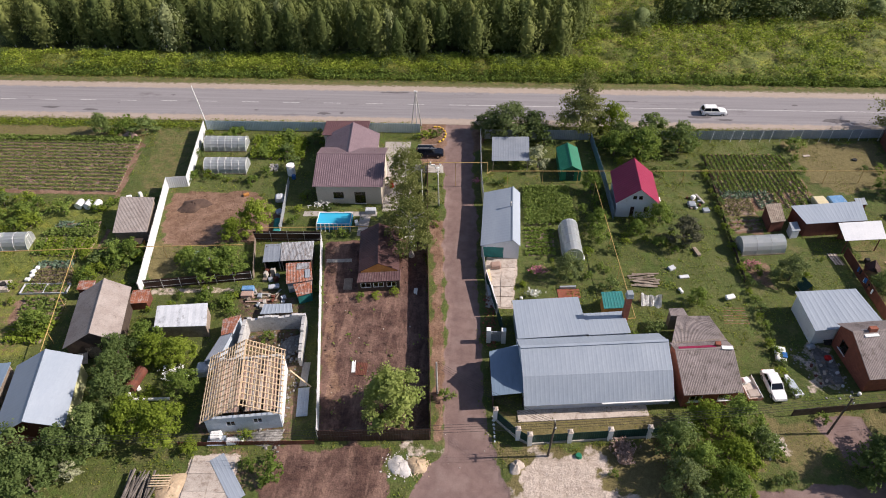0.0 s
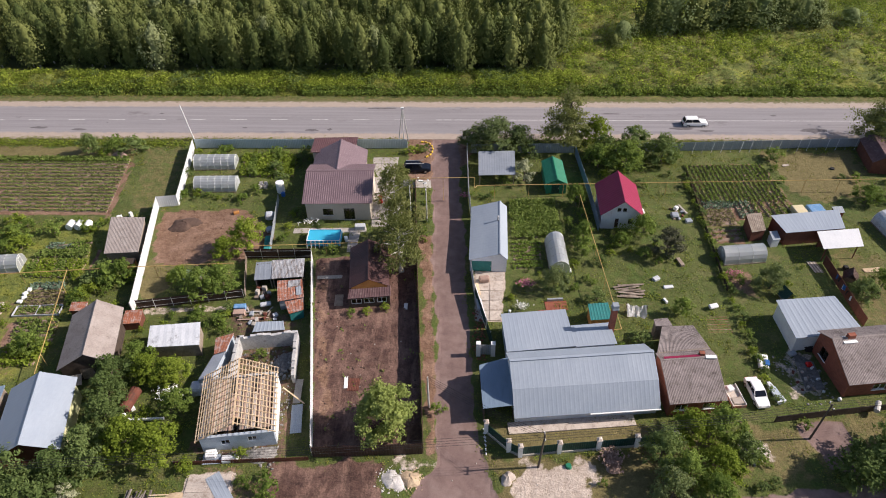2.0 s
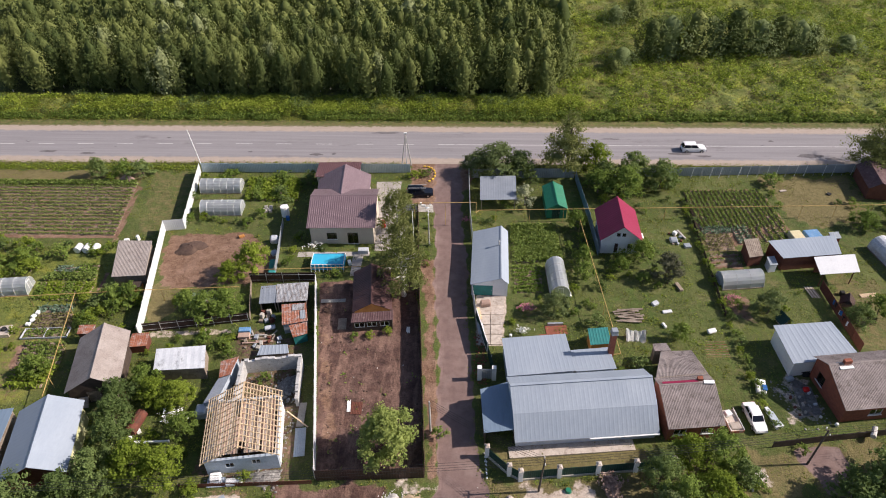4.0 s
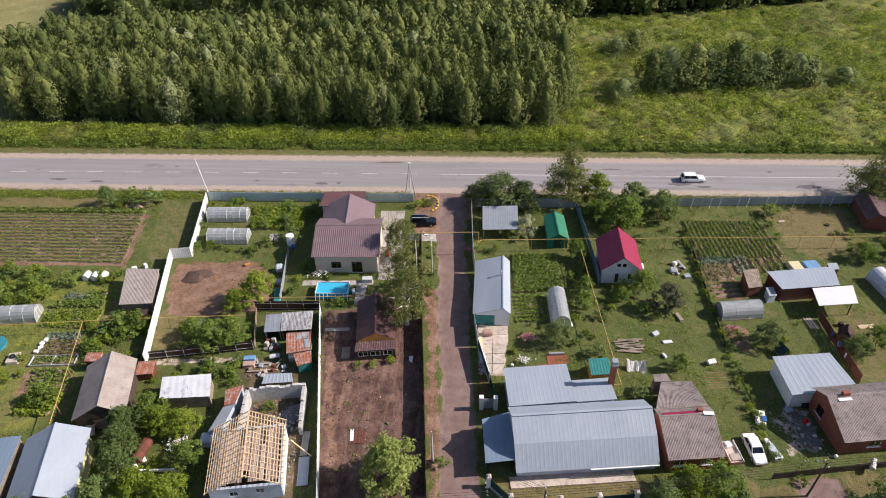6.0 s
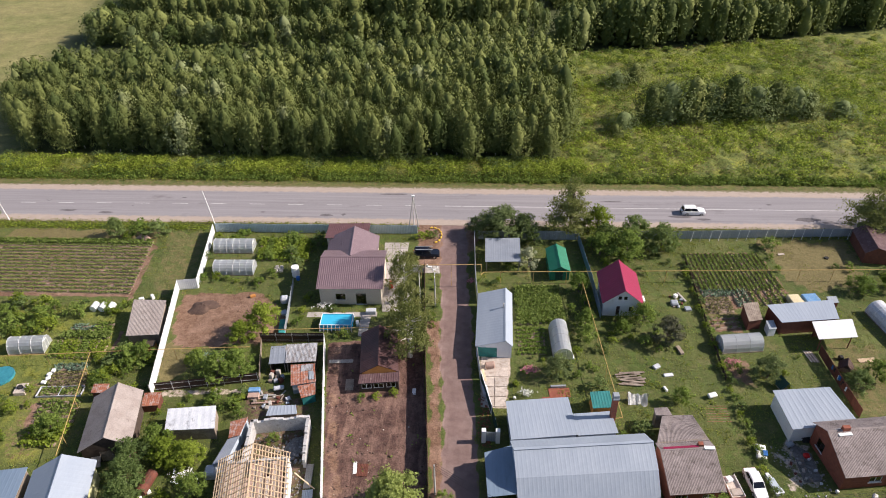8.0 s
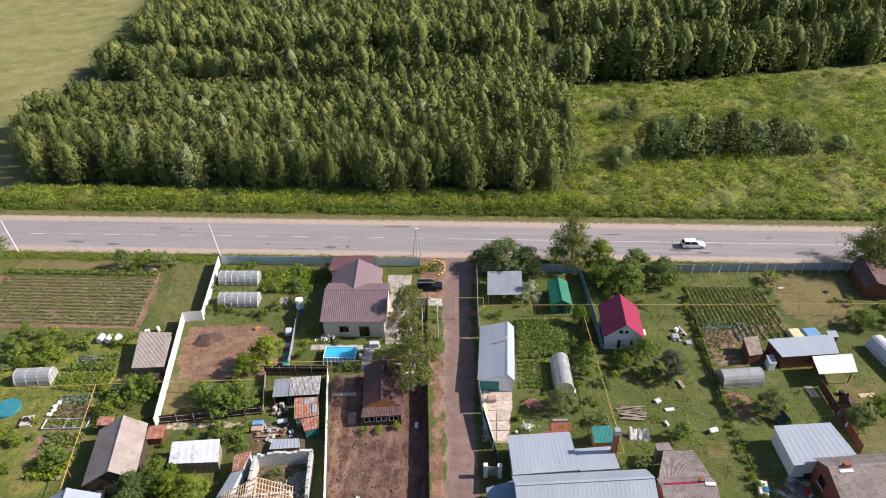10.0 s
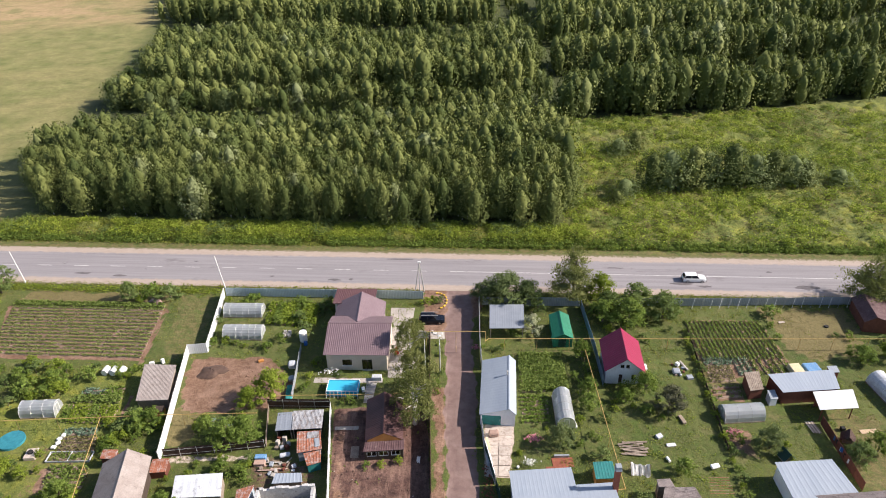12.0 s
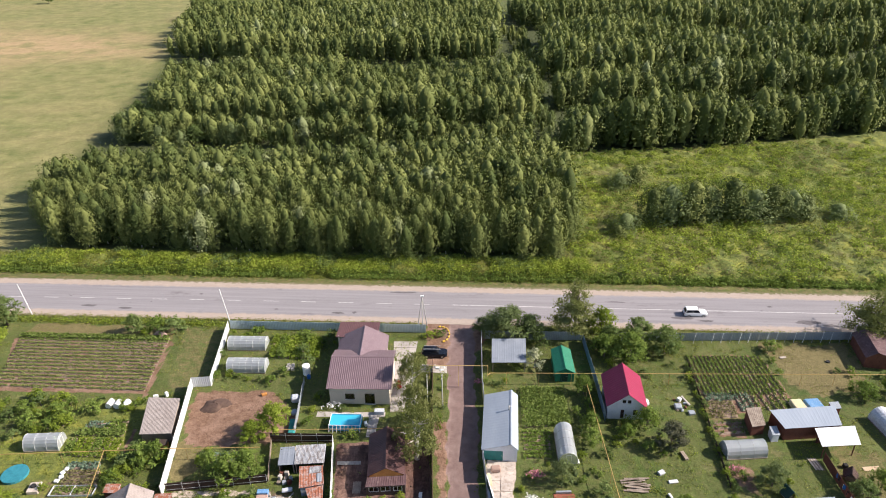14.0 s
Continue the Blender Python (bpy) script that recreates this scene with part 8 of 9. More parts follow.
crop_rows("potato_row", (5.8, 81.4), (13.2, 82.2), (5.6, 90.2), (12.6, 90.6), 12, 0.42, "dense row of green potato plants", M["leaf_crop"], 0.40, 30, 0.6, 0.02, "rows beside the long shed")
crop_rows("cabbage_row", (42.0, 86.6), (41.6, 91.0), (43.8, 86.6), (43.6, 91.0), 3, 0.5, "row of blue-green cabbages", M["leaf_cabbage"], 0.42, 9, 0.35, 0.05, "cabbage rows")
crop_rows("potato_row", (45.0, 86.8), (44.6, 90.6), (50.2, 87.6), (49.6, 91.2), 5, 0.5, "row of leafy potato plants", M["leaf_crop"], 0.34, 10, 0.5, 0.05, "lower east rows")
crop_rows("onion_row", (36.6, 89.2), (41.0, 89.5), (36.6, 90.3), (41.0, 90.6), 3, 0.35, "row of pale green onions", M["leaf_cabbage"], 0.34, 12, 0.4, 0.1, "onion rows")
crop_rows("onion_row", (36.5, 85.0), (40.6, 85.4), (36.5, 88.4), (40.8, 88.7), 6, 0.34, "row of yellowing onions in dry soil", M["leaf_straw"], 0.28, 12, 0.3, 0.1, "onion rows")
crop_rows("vegetable_row", (36.3, 81.2), (40.6, 81.8), (36.3, 83.6), (40.7, 84.1), 3, 0.4, "row of low green vegetables", M["leaf_crop"], 0.28, 9, 0.3, 0.1, "beds by the greenhouse")
crop_rows("vegetable_row", (5.6, 74.6), (9.6, 74.9), (5.6, 80.0), (9.8, 80.3), 7, 0.36, "row of low green vegetables beside the greenhouse", M["leaf_apple"], 0.32, 20, 0.35, 0.08, "beds by the clear greenhouse")
for k in range(6):
    x = -66.4 + 1.5 * k
    crop_rows("vegetable_row", (x, 75.1), (x + 0.9 - 0.12 * k, 71.3), (x + 0.7, 75.1), (x + 1.5 - 0.12 * k, 71.3), 2, 0.36, "row of lush vegetables in an allotment bed", M[("leaf_apple", "leaf_lime", "leaf_lime")[k % 3]], 0.34, 17, 0.5, 0.06, "allotment beds")
crop_rows("vegetable_row", (-66.2, 76.0), (-58.5, 76.1), (-66.2, 76.8), (-58.5, 76.9), 2, 0.32, "long dense green vegetable row", M["leaf_crop"], 0.38, 20, 0.6, 0.02, "long allotment rows")
crop_rows("cabbage_row", (-65.4, 77.8), (-62.2, 77.8), (-65.4, 78.6), (-62.2, 78.5), 2, 0.4, "row of pale cabbages", M["leaf_cabbage"], 0.4, 12, 0.35, 0.08, "allotment cabbages")
crop_rows("vegetable_row", (-62.0, 77.6), (-59.0, 77.6), (-62.0, 79.2), (-59.0, 79.2), 3, 0.4, "row of leafy green vegetables", M["leaf_apple"], 0.36, 14, 0.5, 0.1, "allotment rows")
crop_rows("cabbage_row", (-63.7, 68.9), (-59.0, 69.2), (-63.7, 69.6), (-59.0, 69.9), 2, 0.4, "row of blue-green cabbages", M["leaf_cabbage"], 0.42, 12, 0.4, 0.05, "cabbages by the pipe")
crop_rows("vegetable_row", (-62.9, 65.9), (-57.6, 66.1), (-63.3, 68.1), (-58.4, 68.3), 4, 0.36, "row of straw-coloured vegetables", M["leaf_straw"], 0.3, 13, 0.35, 0.1, "beds by the barn")
crop_rows("vegetable_row", (-63.0, 64.0), (-57.6, 64.4), (-63.2, 65.0), (-57.8, 65.3), 3, 0.36, "row of green vegetables in a framed bed", M["leaf_crop"], 0.3, 12, 0.35, 0.1, "rows in the framed bed")
crop_rows("vegetable_row", (-61.6, 59.2), (-55.9, 59.4), (-62.2, 62.6), (-56.6, 62.7), 5, 0.42, "row of dull green vegetables", M["leaf_crop"], 0.36, 14, 0.4, 0.1, "lower allotment beds")
crop_rows("vegetable_row", (-61.0, 55.2), (-56.4, 55.4), (-61.3, 58.4), (-55.8, 58.4), 4, 0.4, "row of bright yellow-green vegetables", M["leaf_lime"], 0.4, 20, 0.6, 0.05, "lower allotment beds")
for k in range(7):
    x = -41.3 + 1.35 * k
    crop_rows("vegetable_row", (x, 103.9), (x + 0.9, 97.2), (x + 0.7, 103.9), (x + 1.5, 97.2), 2, 0.42, "row of lush green vegetables behind the house", M[("leaf_lime", "leaf_apple", "leaf_lime")[k % 3]], 0.42, 17, 0.75, 0.05, "beds behind the house")
crop_rows("cabbage_row", (-42.2, 71.4), (-37.4, 71.8), (-42.0, 72.6), (-37.2, 73.0), 2, 0.5, "row of silvery cabbages", M["leaf_cabbage"], 0.42, 9, 0.35, 0.05, "cabbages behind the white fence")


# ---- grass, weeds and meadow ----
def zone_at(arr, x, y):
    i = np.clip(np.searchsorted(gy, y), 0, len(gy) - 1)
    j = np.clip(np.searchsorted(gx, x), 0, len(gx) - 1)
    return arr[i, j]


def tufts(name, n_, x0, x1, y0, y1, size, rise, material, label, keep, per=3, spread=0.25, up=1.0):
    x, y = cr.uniform(x0, x1, n_), cr.uniform(y0, y1, n_)
    ok = keep(x, y)
    x, y = x[ok], y[ok]
    me = leaves_mesh(name, np.stack([x, y, zone_at(Zg, x, y) - 0.03], 1), size, material, per, spread, rise, cr, up)
    tagged(new(name, me), label, "grass", kind="stuff")


bare = np.maximum(np.maximum(np.maximum(soil, clay), track), pale)
clumpy = lambda x, y: np.sin(x * 0.7 + 1.2 * np.sin(y * 0.45)) + np.sin(y * 0.9 + np.sin(x * 0.33) * 2) + cr.normal(0, 0.7, len(x))  # noqa: E731
tufts("grass", 50000, -104, 76, 34, 108, 0.17, 0.12, M["grass_blades"], "uneven garden grass and weeds", lambda x, y: (zone_at(bare, x, y) < 0.4) & (clumpy(x, y) > -0.2 + 1.4 * zone_at(dry, x, y)))
tufts("weeds", 22000, -104, 76, 34, 108, 0.19, 0.26, M["leaf_crop"], "taller weeds scattered through the gardens", lambda x, y: (zone_at(bare, x, y) < 0.25) & (clumpy(x, y) > 1.2 + 1.5 * zone_at(dry, x, y)), 5, 0.3)
open_meadow = lambda x, y: zone_at(meadow, x, y) > 0.4  # noqa: E731
patchy = lambda x, y: value_noise(x, y, 9.0, 11) + 0.5 * value_noise(x, y, 3.0, 12)  # noqa: E731
lawn = lambda x, y: (zone_at(bare, x, y) < 0.3) & (zone_at(dry, x, y) < 0.5)  # noqa: E731
tufts("lawn_clumps", 7800, -104, 76, 34, 108, 0.20, 0.20, M["grass_blades"], "rank clumps of grass on the lawns", lambda x, y: lawn(x, y) & (patchy(x * 1.5, y * 1.5) > 0.80), 12, 0.26)
tufts("dandelions", 3800, -104, 76, 34, 108, 0.20, 0.30, M["leaf_lime"], "bright leafy weeds scattered over the lawns", lambda x, y: lawn(x, y) & (patchy(x * 1.5 + 70, y * 1.5) > 0.92), 12, 0.24)
tufts("dry_stalks", 5200, -104, 76, 34, 108, 0.20, 0.28, M["leaf_straw"], "straw-coloured dry stalks in the rough grass", lambda x, y: (zone_at(bare, x, y) < 0.5) & (patchy(x * 1.2 + 20, y * 1.2 + 33) > 0.95 - 0.4 * zone_at(dry, x, y)), 7, 0.3)
tufts("meadow_grass", 18000, 17, 156, 127, 215, 0.36, 0.5, M["grass_blades"], "rank yellow-green meadow grass", lambda x, y: open_meadow(x, y) & (clumpy(x * 0.5, y * 0.5) > -0.6), 3, 0.5)
tufts("meadow_weeds", 7600, 17, 156, 127, 215, 0.42, 1.1, M["leaf_meadow"], "tall clumps of yellow-green weeds in the meadow", lambda x, y: open_meadow(x, y) & (patchy(x, y) > 0.62), 18, 0.5)
tufts("meadow_herbs", 5000, 17, 156, 127, 215, 0.40, 0.9, M["leaf_apple"], "clumps of mid-green herbs in the meadow", lambda x, y: open_meadow(x, y) & (patchy(x + 40, y) > 0.72), 16, 0.5)
tufts("meadow_nettles", 3600, 17, 156, 127, 215, 0.40, 1.0, M["leaf_willow"], "dull grey-green nettles in patches over the meadow", lambda x, y: open_meadow(x, y) & (patchy(x, y + 50) > 0.98), 12, 0.42)
tufts("meadow_sorrel", 7000, 17, 156, 127, 215, 0.34, 0.7, M["leaf_sorrel"], "reddish-brown seeding grass in dry patches", lambda x, y: open_meadow(x, y) & (patchy(x * 0.6 + 90, y * 0.6) > 0.86), 5, 0.4)
tufts("verge_grass", 12000, -120, 22, 125.8, 136, 0.30, 0.45, M["grass_blades"], "tall bright grass on the far verge", lambda x, y: y > 125.8 + 0.6 * np.sin(x), 3, 0.35)
tufts("ditch_growth", 3000, -130, 150, 126.4, 128.4, 0.36, 1.1, M["leaf_apple"], "dense dark green growth along the far ditch", lambda x, y: patchy(x * 2, y * 2) > 0.5, 14, 0.40)
tufts("verge_weeds", 4200, -130, 22, 127.6, 135, 0.36, 1.0, M["leaf_meadow"], "lush weeds along the roadside ditch", lambda x, y: patchy(x, y) > 0.6, 12, 0.42)
tufts("verge_nettles", 1800, -130, 22, 129, 136, 0.36, 1.2, M["leaf_dark"], "dark nettles under the wood edge", lambda x, y: patchy(x + 30, y) > 0.85, 12, 0.45)
tufts("near_verge_grass", 5000, -110, 80, 106.8, 110, 0.25, 0.2, M["grass_blades"], "rough grass between road and fences", lambda x, y: (np.abs(x + 5) > 8) & (zone_at(bare, x, y) < 0.4), 4, 0.25)
tufts("ditch_weeds", 420, -96, -53, 106.8, 108.4, 0.3, 0.5, M["leaf_lime"], "dense weeds along the field ditch", lambda x, y: x < 1e9, 5, 0.3)
tufts("plot_weeds", 130, -23, -8, 44, 75, 0.3, 0.2, M["leaf_crop"], "sparse weeds on the bare plot", lambda x, y: clumpy(x, y) > 0.4, 4, 0.2)


# ---- paving, heaps, clutter ----
def heap(name, x, y, rx, ry, h, material, label, category, rz=0.0, seed=0, sharp=1.0):
    """A low irregular mound."""
    r = np.random.default_rng(seed + 100)
    ph = r.uniform(0, 6, 8)
    bm = bmesh.new()
    R, A = 14, 40
    rings = []
    for i in range(1, R + 1):
        u = i / R
        ring = []
        for k in range(A):
            a = 2 * math.pi * k / A
            w = 1 + 0.17 * math.sin(2 * a + ph[0] + u) + 0.08 * math.sin(5 * a + ph[2]) + 0.07 * math.sin(3 * a + ph[1] + 3 * u) + r.uniform(-0.05, 0.05)
            z = h * (1 - u ** (2.0 / sharp)) ** 1.15 * (1 + 0.10 * math.sin(3 * a + ph[3] + 6 * u) + r.uniform(-0.09, 0.09)) - (0.05 if i == R else 0)
            ring.append(bm.verts.new((rx * u * w * math.cos(a), ry * u * w * math.sin(a), z)))
        rings.append(ring)
    top = bm.verts.new((0, 0, h))
    for k in range(A):
        bm.faces.new((top, rings[0][k], rings[0][(k + 1) % A]))
        for p, q in zip(rings, rings[1:]):
            bm.faces.new((p[k], q[k], q[(k + 1) % A], p[(k + 1) % A]))
    me = finish(bm, name, material)
    for f in me.polygons:
        f.use_smooth = True
    ob = new(name, me)
    ob.matrix_basis = pose(x, y, 0, 0, 0, rz)
    return tagged(ob, label, category)


def crate(name, x, y, z, sx, sy, sz, rz, material, label, category, tilt=0.0, bevel=0.04):
    bm = bmesh.new()
    box(bm, -sx / 2, sx / 2, -sy / 2, sy / 2, 0, sz)
    bmesh.ops.bevel(bm, geom=bm.edges[:], offset=min(bevel, sx / 4, sy / 4, sz / 4), segments=1, affect="EDGES")
    ob = new(name, finish(bm, name, material))
    ob.matrix_basis = pose(x, y, z, tilt, 0, rz)
    return tagged(ob, label, category)


def sheet_thing(name, x, y, z, sx, sy, rz, material, label, category, pitch=0.2, amp=0.025, tilt=0.0):
    bm = bmesh.new()
    sheet(bm, (-sx / 2, -sy / 2, 0.02), (sx / 2, -sy / 2, 0.02), (sx / 2, sy / 2, 0.02), (-sx / 2, sy / 2, 0.02), pitch, amp, 0.01, True)
    ob = new(name, finish(bm, name, material))
    ob.matrix_basis = pose(x, y, z, tilt, 0, rz)
    return tagged(ob, label, category)


def paving(name, corners, nu, nv, material, label, gap=0.03, height=0.07, seed=0):
    """Slabs laid over a quad, each one a piece."""
    r = np.random.default_rng(seed)
    A, B, C, D = (Vector(c) for c in corners)
    ob = thing(name, A.x, A.y, 0, 0, label, "pavement", kind="structure")
    for i in range(nu):
        for j in range(nv):
            g = gap / 2
            q = []
            for u, v in (((i + g) / nu, (j + g) / nv), ((i + 1 - g) / nu, (j + g) / nv), ((i + 1 - g) / nu, (j + 1 - g) / nv), ((i + g) / nu, (j + 1 - g) / nv)):
                q.append(A.lerp(B, u).lerp(D.lerp(C, u), v) + Vector((r.uniform(-g, g), r.uniform(-g, g))) * 0.5)
            z = height + r.uniform(-0.015, 0.015)
            bm = bmesh.new()
            hexa(bm, [(*p, -0.03) for p in q], [(*p, z + r.uniform(-0.008, 0.008)) for p in q])
            part("slab", bm, material, ob)
    return ob


paving("shed_pavement", [(0.2, 63.9), (3.4, 64.0), (4.1, 73.6), (-0.1, 73.4)], 2, 5, M["pale_concrete"], "uneven pale concrete slabs before the shed", 0.06, 0.07, 1)
paving("house_path", [(-28.4, 81.9), (-17.0, 82.4), (-17.0, 83.5), (-28.4, 83.2)], 9, 1, M["paver"], "pale concrete garden path by the pool", 0.03, 0.06, 2)
paving("house_path", [(-19.4, 77.6), (-18.0, 77.7), (-17.9, 82.3), (-19.6, 82.3)], 1, 4, M["paver"], "pale concrete path beside the lawn", 0.03, 0.06, 3)
paving("drive_pavement", [(-16.3, 83.6), (-14.0, 83.8), (-13.6, 103.6), (-18.2, 103.4)], 3, 10, M["paver"], "pale paved drive along the beige house", 0.03, 0.05, 4)
paving("drive_pavement", [(-12.6, 94.4), (-7.4, 94.2), (-7.6, 96.4), (-12.4, 96.6)], 4, 2, M["concrete"], "grey paved gateway beside the lane", 0.03, 0.06, 5)
paving("site_slab", [(-31.2, 34.0), (-26.0, 34.0), (-26.7, 40.4), (-31.4, 40.1)], 2, 3, M["pale_concrete"], "pale concrete slab at the building site", 0.012, 0.12, 6)
paving("yard_pavement", [(39.6, 53.0), (42.0, 53.4), (42.2, 57.6), (40.0, 59.4)], 2, 4, M["old_concrete"], "cracked dark concrete yard by the brick cottage", 0.05, 0.07, 7)
paving("bench_pavement", [(8.6, 64.4), (11.8, 64.8), (11.6, 66.3), (8.5, 66.0)], 5, 3, M["brick"], "small brick-paved seat place", 0.05, 0.06, 8)

heap("sand_mound", -32.6, 36.4, 1.5, 1.9, 0.35, M["sand"], "mound of yellow sand beside the slab", "heap", 0, 1)
heap("sand_mound", -7.1, 40.3, 1.1, 1.2, 0.40, M["sand"], "mound of yellow sand by the lane", "heap", 0, 2)
heap("gravel_mound", -9.0, 40.1, 1.15, 1.4, 0.34, M["pale_heap"], "mound of white gravel by the lane", "heap", 20, 3)
heap("earth_mound", -46.1, 83.9, 2.4, 1.8, 0.6, M["soil_heap"], "dark mound of fresh soil on the dug plot", "heap", 0, 4)
heap("brush_mound", 15.0, 42.9, 1.0, 1.4, 0.6, M["straw"], "heap of dry brushwood under the trees", "heap", 0, 5)
heap("gravel_mound", 30.9, 44.6, 1.2, 1.7, 0.5, M["pale_heap"], "pale gravel heap on the grass", "heap", 20, 6)
heap("rubble_mound", -24.2, 42.9, 2.4, 0.9, 0.5, M["rubble"], "heap of broken grey blocks below the wall", "heap", 8, 7)
heap("stone_mound", 3.4, 40.6, 0.8, 0.9, 0.5, M["pale_concrete"], "heap of pale stone by the lane", "heap", 0, 8)
heap("earth_mound", -30.2, 73.8, 0.8, 1.2, 0.5, M["sand"], "small heap of earth in the yard", "heap", 0, 9)
heap("rubble_mound", -24.4, 56.2, 1.2, 1.9, 0.6, M["rubble"], "rubble inside the roofless walls", "heap", 0, 10)
heap("dry_bush", -64.4, 103.4, 1.5, 0.9, 1.0, M["straw"], "brown withered bush beside the road", "bush", 0, 11)
for k in range(8):
    a = radians(95 - 22 * k)
    crate("border_stone", -9.6 + 1.9 * math.cos(a), 105.9 + 2.6 * math.sin(a), 0, 0.55, 0.3, 0.28, 185 - 22 * k, M["yellow_paint"], "yellow painted kerb block of a flower border", "kerb block", 0, 0.08)
for k in range(6):
    plant("shrub", ("shrub_lime", "shrub", "shrub_dark")[k % 3], -10.4 + 0.75 * (k % 3), 105.2 + 1.3 * (k // 3), 0.38 + 0.08 * (k % 2), 70 * k, "flowering plant in the roadside border", "shrub", "plants of the roadside border", 1.3)

sheet_thing("metal_sheet", -27.0, 37.8, 0.14, 1.6, 6.0, 38, M["zinc_roof"], "long grey sheet lying on the slab", "metal sheet", 0.4, 0.008)
sheet_thing("metal_sheet", -29.4, 42.0, 0.35, 2.0, 1.1, 5, M["zinc_roof"], "pale metal sheet leaning at the site fence", "metal sheet", tilt=20)
sheet_thing("metal_sheet", -21.0, 47.6, 0.3, 1.3, 4.0, 8, M["blue_wall"], "grey sheets along the roofless house", "metal sheet")
sheet_thing("metal_sheet", -21.6, 51.6, 0.25, 0.9, 3.6, 4, M["concrete"], "pale boards along the roofless house", "board")
sheet_thing("metal_sheet", -15.0, 52.9, 0.05, 1.4, 1.9, 0, M["red_wood"], "dark red sheet lying on the bare plot", "metal sheet")
sheet_thing("board", -16.0, 53.2, 0.05, 0.45, 1.8, 6, M["white_paint"], "white board lying on the bare plot", "board")
sheet_thing("board", -19.0, 67.4, 0.05, 1.2, 2.2, 5, M["old_wood"], "plank pallet lying beside the bath house", "board")
sheet_thing("board", -21.0, 72.0, 0.12, 3.6, 0.7, 4, M["concrete"], "pale stack of sheets on bare earth", "board")
sheet_thing("board", -9.6, 66.4, 0.05, 0.5, 1.2, 0, M["white_paint"], "white board on the shaded plot edge", "board")
for i in range(34):
    a = rng.uniform(-9, 9)
    bm = bmesh.new()
    x0 = -35.6 + rng.uniform(-1.3, 1.3)
    tube(bm, [(x0, 33.4, 0.12 + 0.2 * (i % 4)), (x0 + math.sin(radians(a)) * 4, 37.2 + rng.uniform(-0.6, 0.9), 0.16 + 0.2 * (i % 4))], 0.08 + 0.03 * (i % 3), 6)
    solo("log", bm, M["grey_log"], "grey weathered log in a stack", "log", "stacked logs")
for i in range(5):
    bm = bmesh.new()
    beam(bm, (-34.6, 36.0 + i * 0.3, 0.9), (-32.6, 36.2 + i * 0.3, 0.8), 0.12, 0.05)
    solo("plank", bm, M["new_wood"], "fresh plank lying on dark logs", "plank", "planks on the logs")
bm = bmesh.new()
tube(bm, [(-41.6, 48.0, 0.75), (-41.2, 51.0, 0.75)], 0.7, 14)
solo("rusty_tank", bm, M["dark_rust"], "rusty brown cylindrical tank under the trees", "tank")
bm = bmesh.new()
tube(bm, [(-44.4, 53.4, 0), (-44.4, 53.4, 1.3)], 0.3, 10)
solo("rusty_barrel", bm, M["rust"], "rusty red barrel in the thicket", "barrel")
bm = bmesh.new()
beam(bm, (-41.2, 46.9, 0.4), (-36.6, 47.2, 0.4), 0.25, 0.25)
solo("white_beam", bm, M["white_paint"], "white concrete beam lying in the grass", "beam")
for k, (x, y) in enumerate(((-42.4, 48.2), (-41.6, 47.6), (-40.9, 48.6))):
    crate("white_can", x, y, 0, 0.5, 0.4, 0.5, 20 * k, M["white_paint"], "white plastic can in the grass", "canister")
crate("water_tank", -33.9, 51.4, 0, 1.4, 1.6, 1.3, 5, M["film"], "cloudy plastic water tank by the rafters", "water tank", bevel=0.2)
crate("wrapped_pallet", -29.6, 42.5, 0, 1.3, 1.0, 0.9, 10, M["white_paint"], "wrapped pallet of blocks at the house wall", "pallet", bevel=0.15)
crate("wrapped_pallet", -27.4, 43.0 - 0.9, 0, 1.9, 0.8, 0.7, 8, M["white_sheet"], "white wrapped pallet at the house wall", "pallet", bevel=0.15)
# allotment: three white barrels, turquoise cover, table, beds with boards
for k in range(3):
    bm = bmesh.new()
    x = -64.0 + k * 1.4
    tube(bm, [(x, 82.2, 0.55), (x + 0.06, 83.6, 0.55)], 0.55, 14)
    solo("white_barrel", bm, M["white_paint"], "white plastic barrel lying on its side", "barrel", "white barrels")
bm = bmesh.new()
tube(bm, [(-70.8, 67.1, 0), (-70.8, 67.1, 0.45)], 1.9, 22)
solo("paddling_pool", bm, M["turquoise"], "round garden pool under a turquoise cover", "pool")
crate("garden_table", -66.2, 64.6, 0, 1.6, 1.9, 0.6, 10, M["pale_concrete"], "pale table standing on the grass", "table")
bm = bmesh.new()
bmesh.ops.create_cone(bm, cap_ends=True, segments=14, radius1=0.42, radius2=0.36, depth=0.25)
solo("tyre", bm, M["tyre"], "black tyre lying on a pale table", "tyre").location = (-66.3, 64.7, 0.73)
for k in range(4):
    crate("white_sack", -63.8 + 0.25 * (k % 2), 66.2 + 0.8 * k, 0, 0.7, 0.6, 0.4, 30 * k, M["white_paint"], "white sack lying by the beds", "sack", bevel=0.15)
bed = thing("raised_bed", -60.4, 64.55, 0, 4, "long raised bed in a white plank frame", "garden bed")
for x0, x1, y0, y1 in ((-3.2, 3.2, -0.95, -0.89), (-3.2, 3.2, 0.89, 0.95), (-3.2, -3.14, -0.89, 0.89), (3.14, 3.2, -0.89, 0.89), (-0.03, 0.03, -0.89, 0.89)):
    bm = bmesh.new()
    box(bm, x0, x1, y0, y1, 0, 0.3, pose(-60.4, 64.55, 0, 0, 0, 4))
    part("side_board", bm, M["film"], bed)
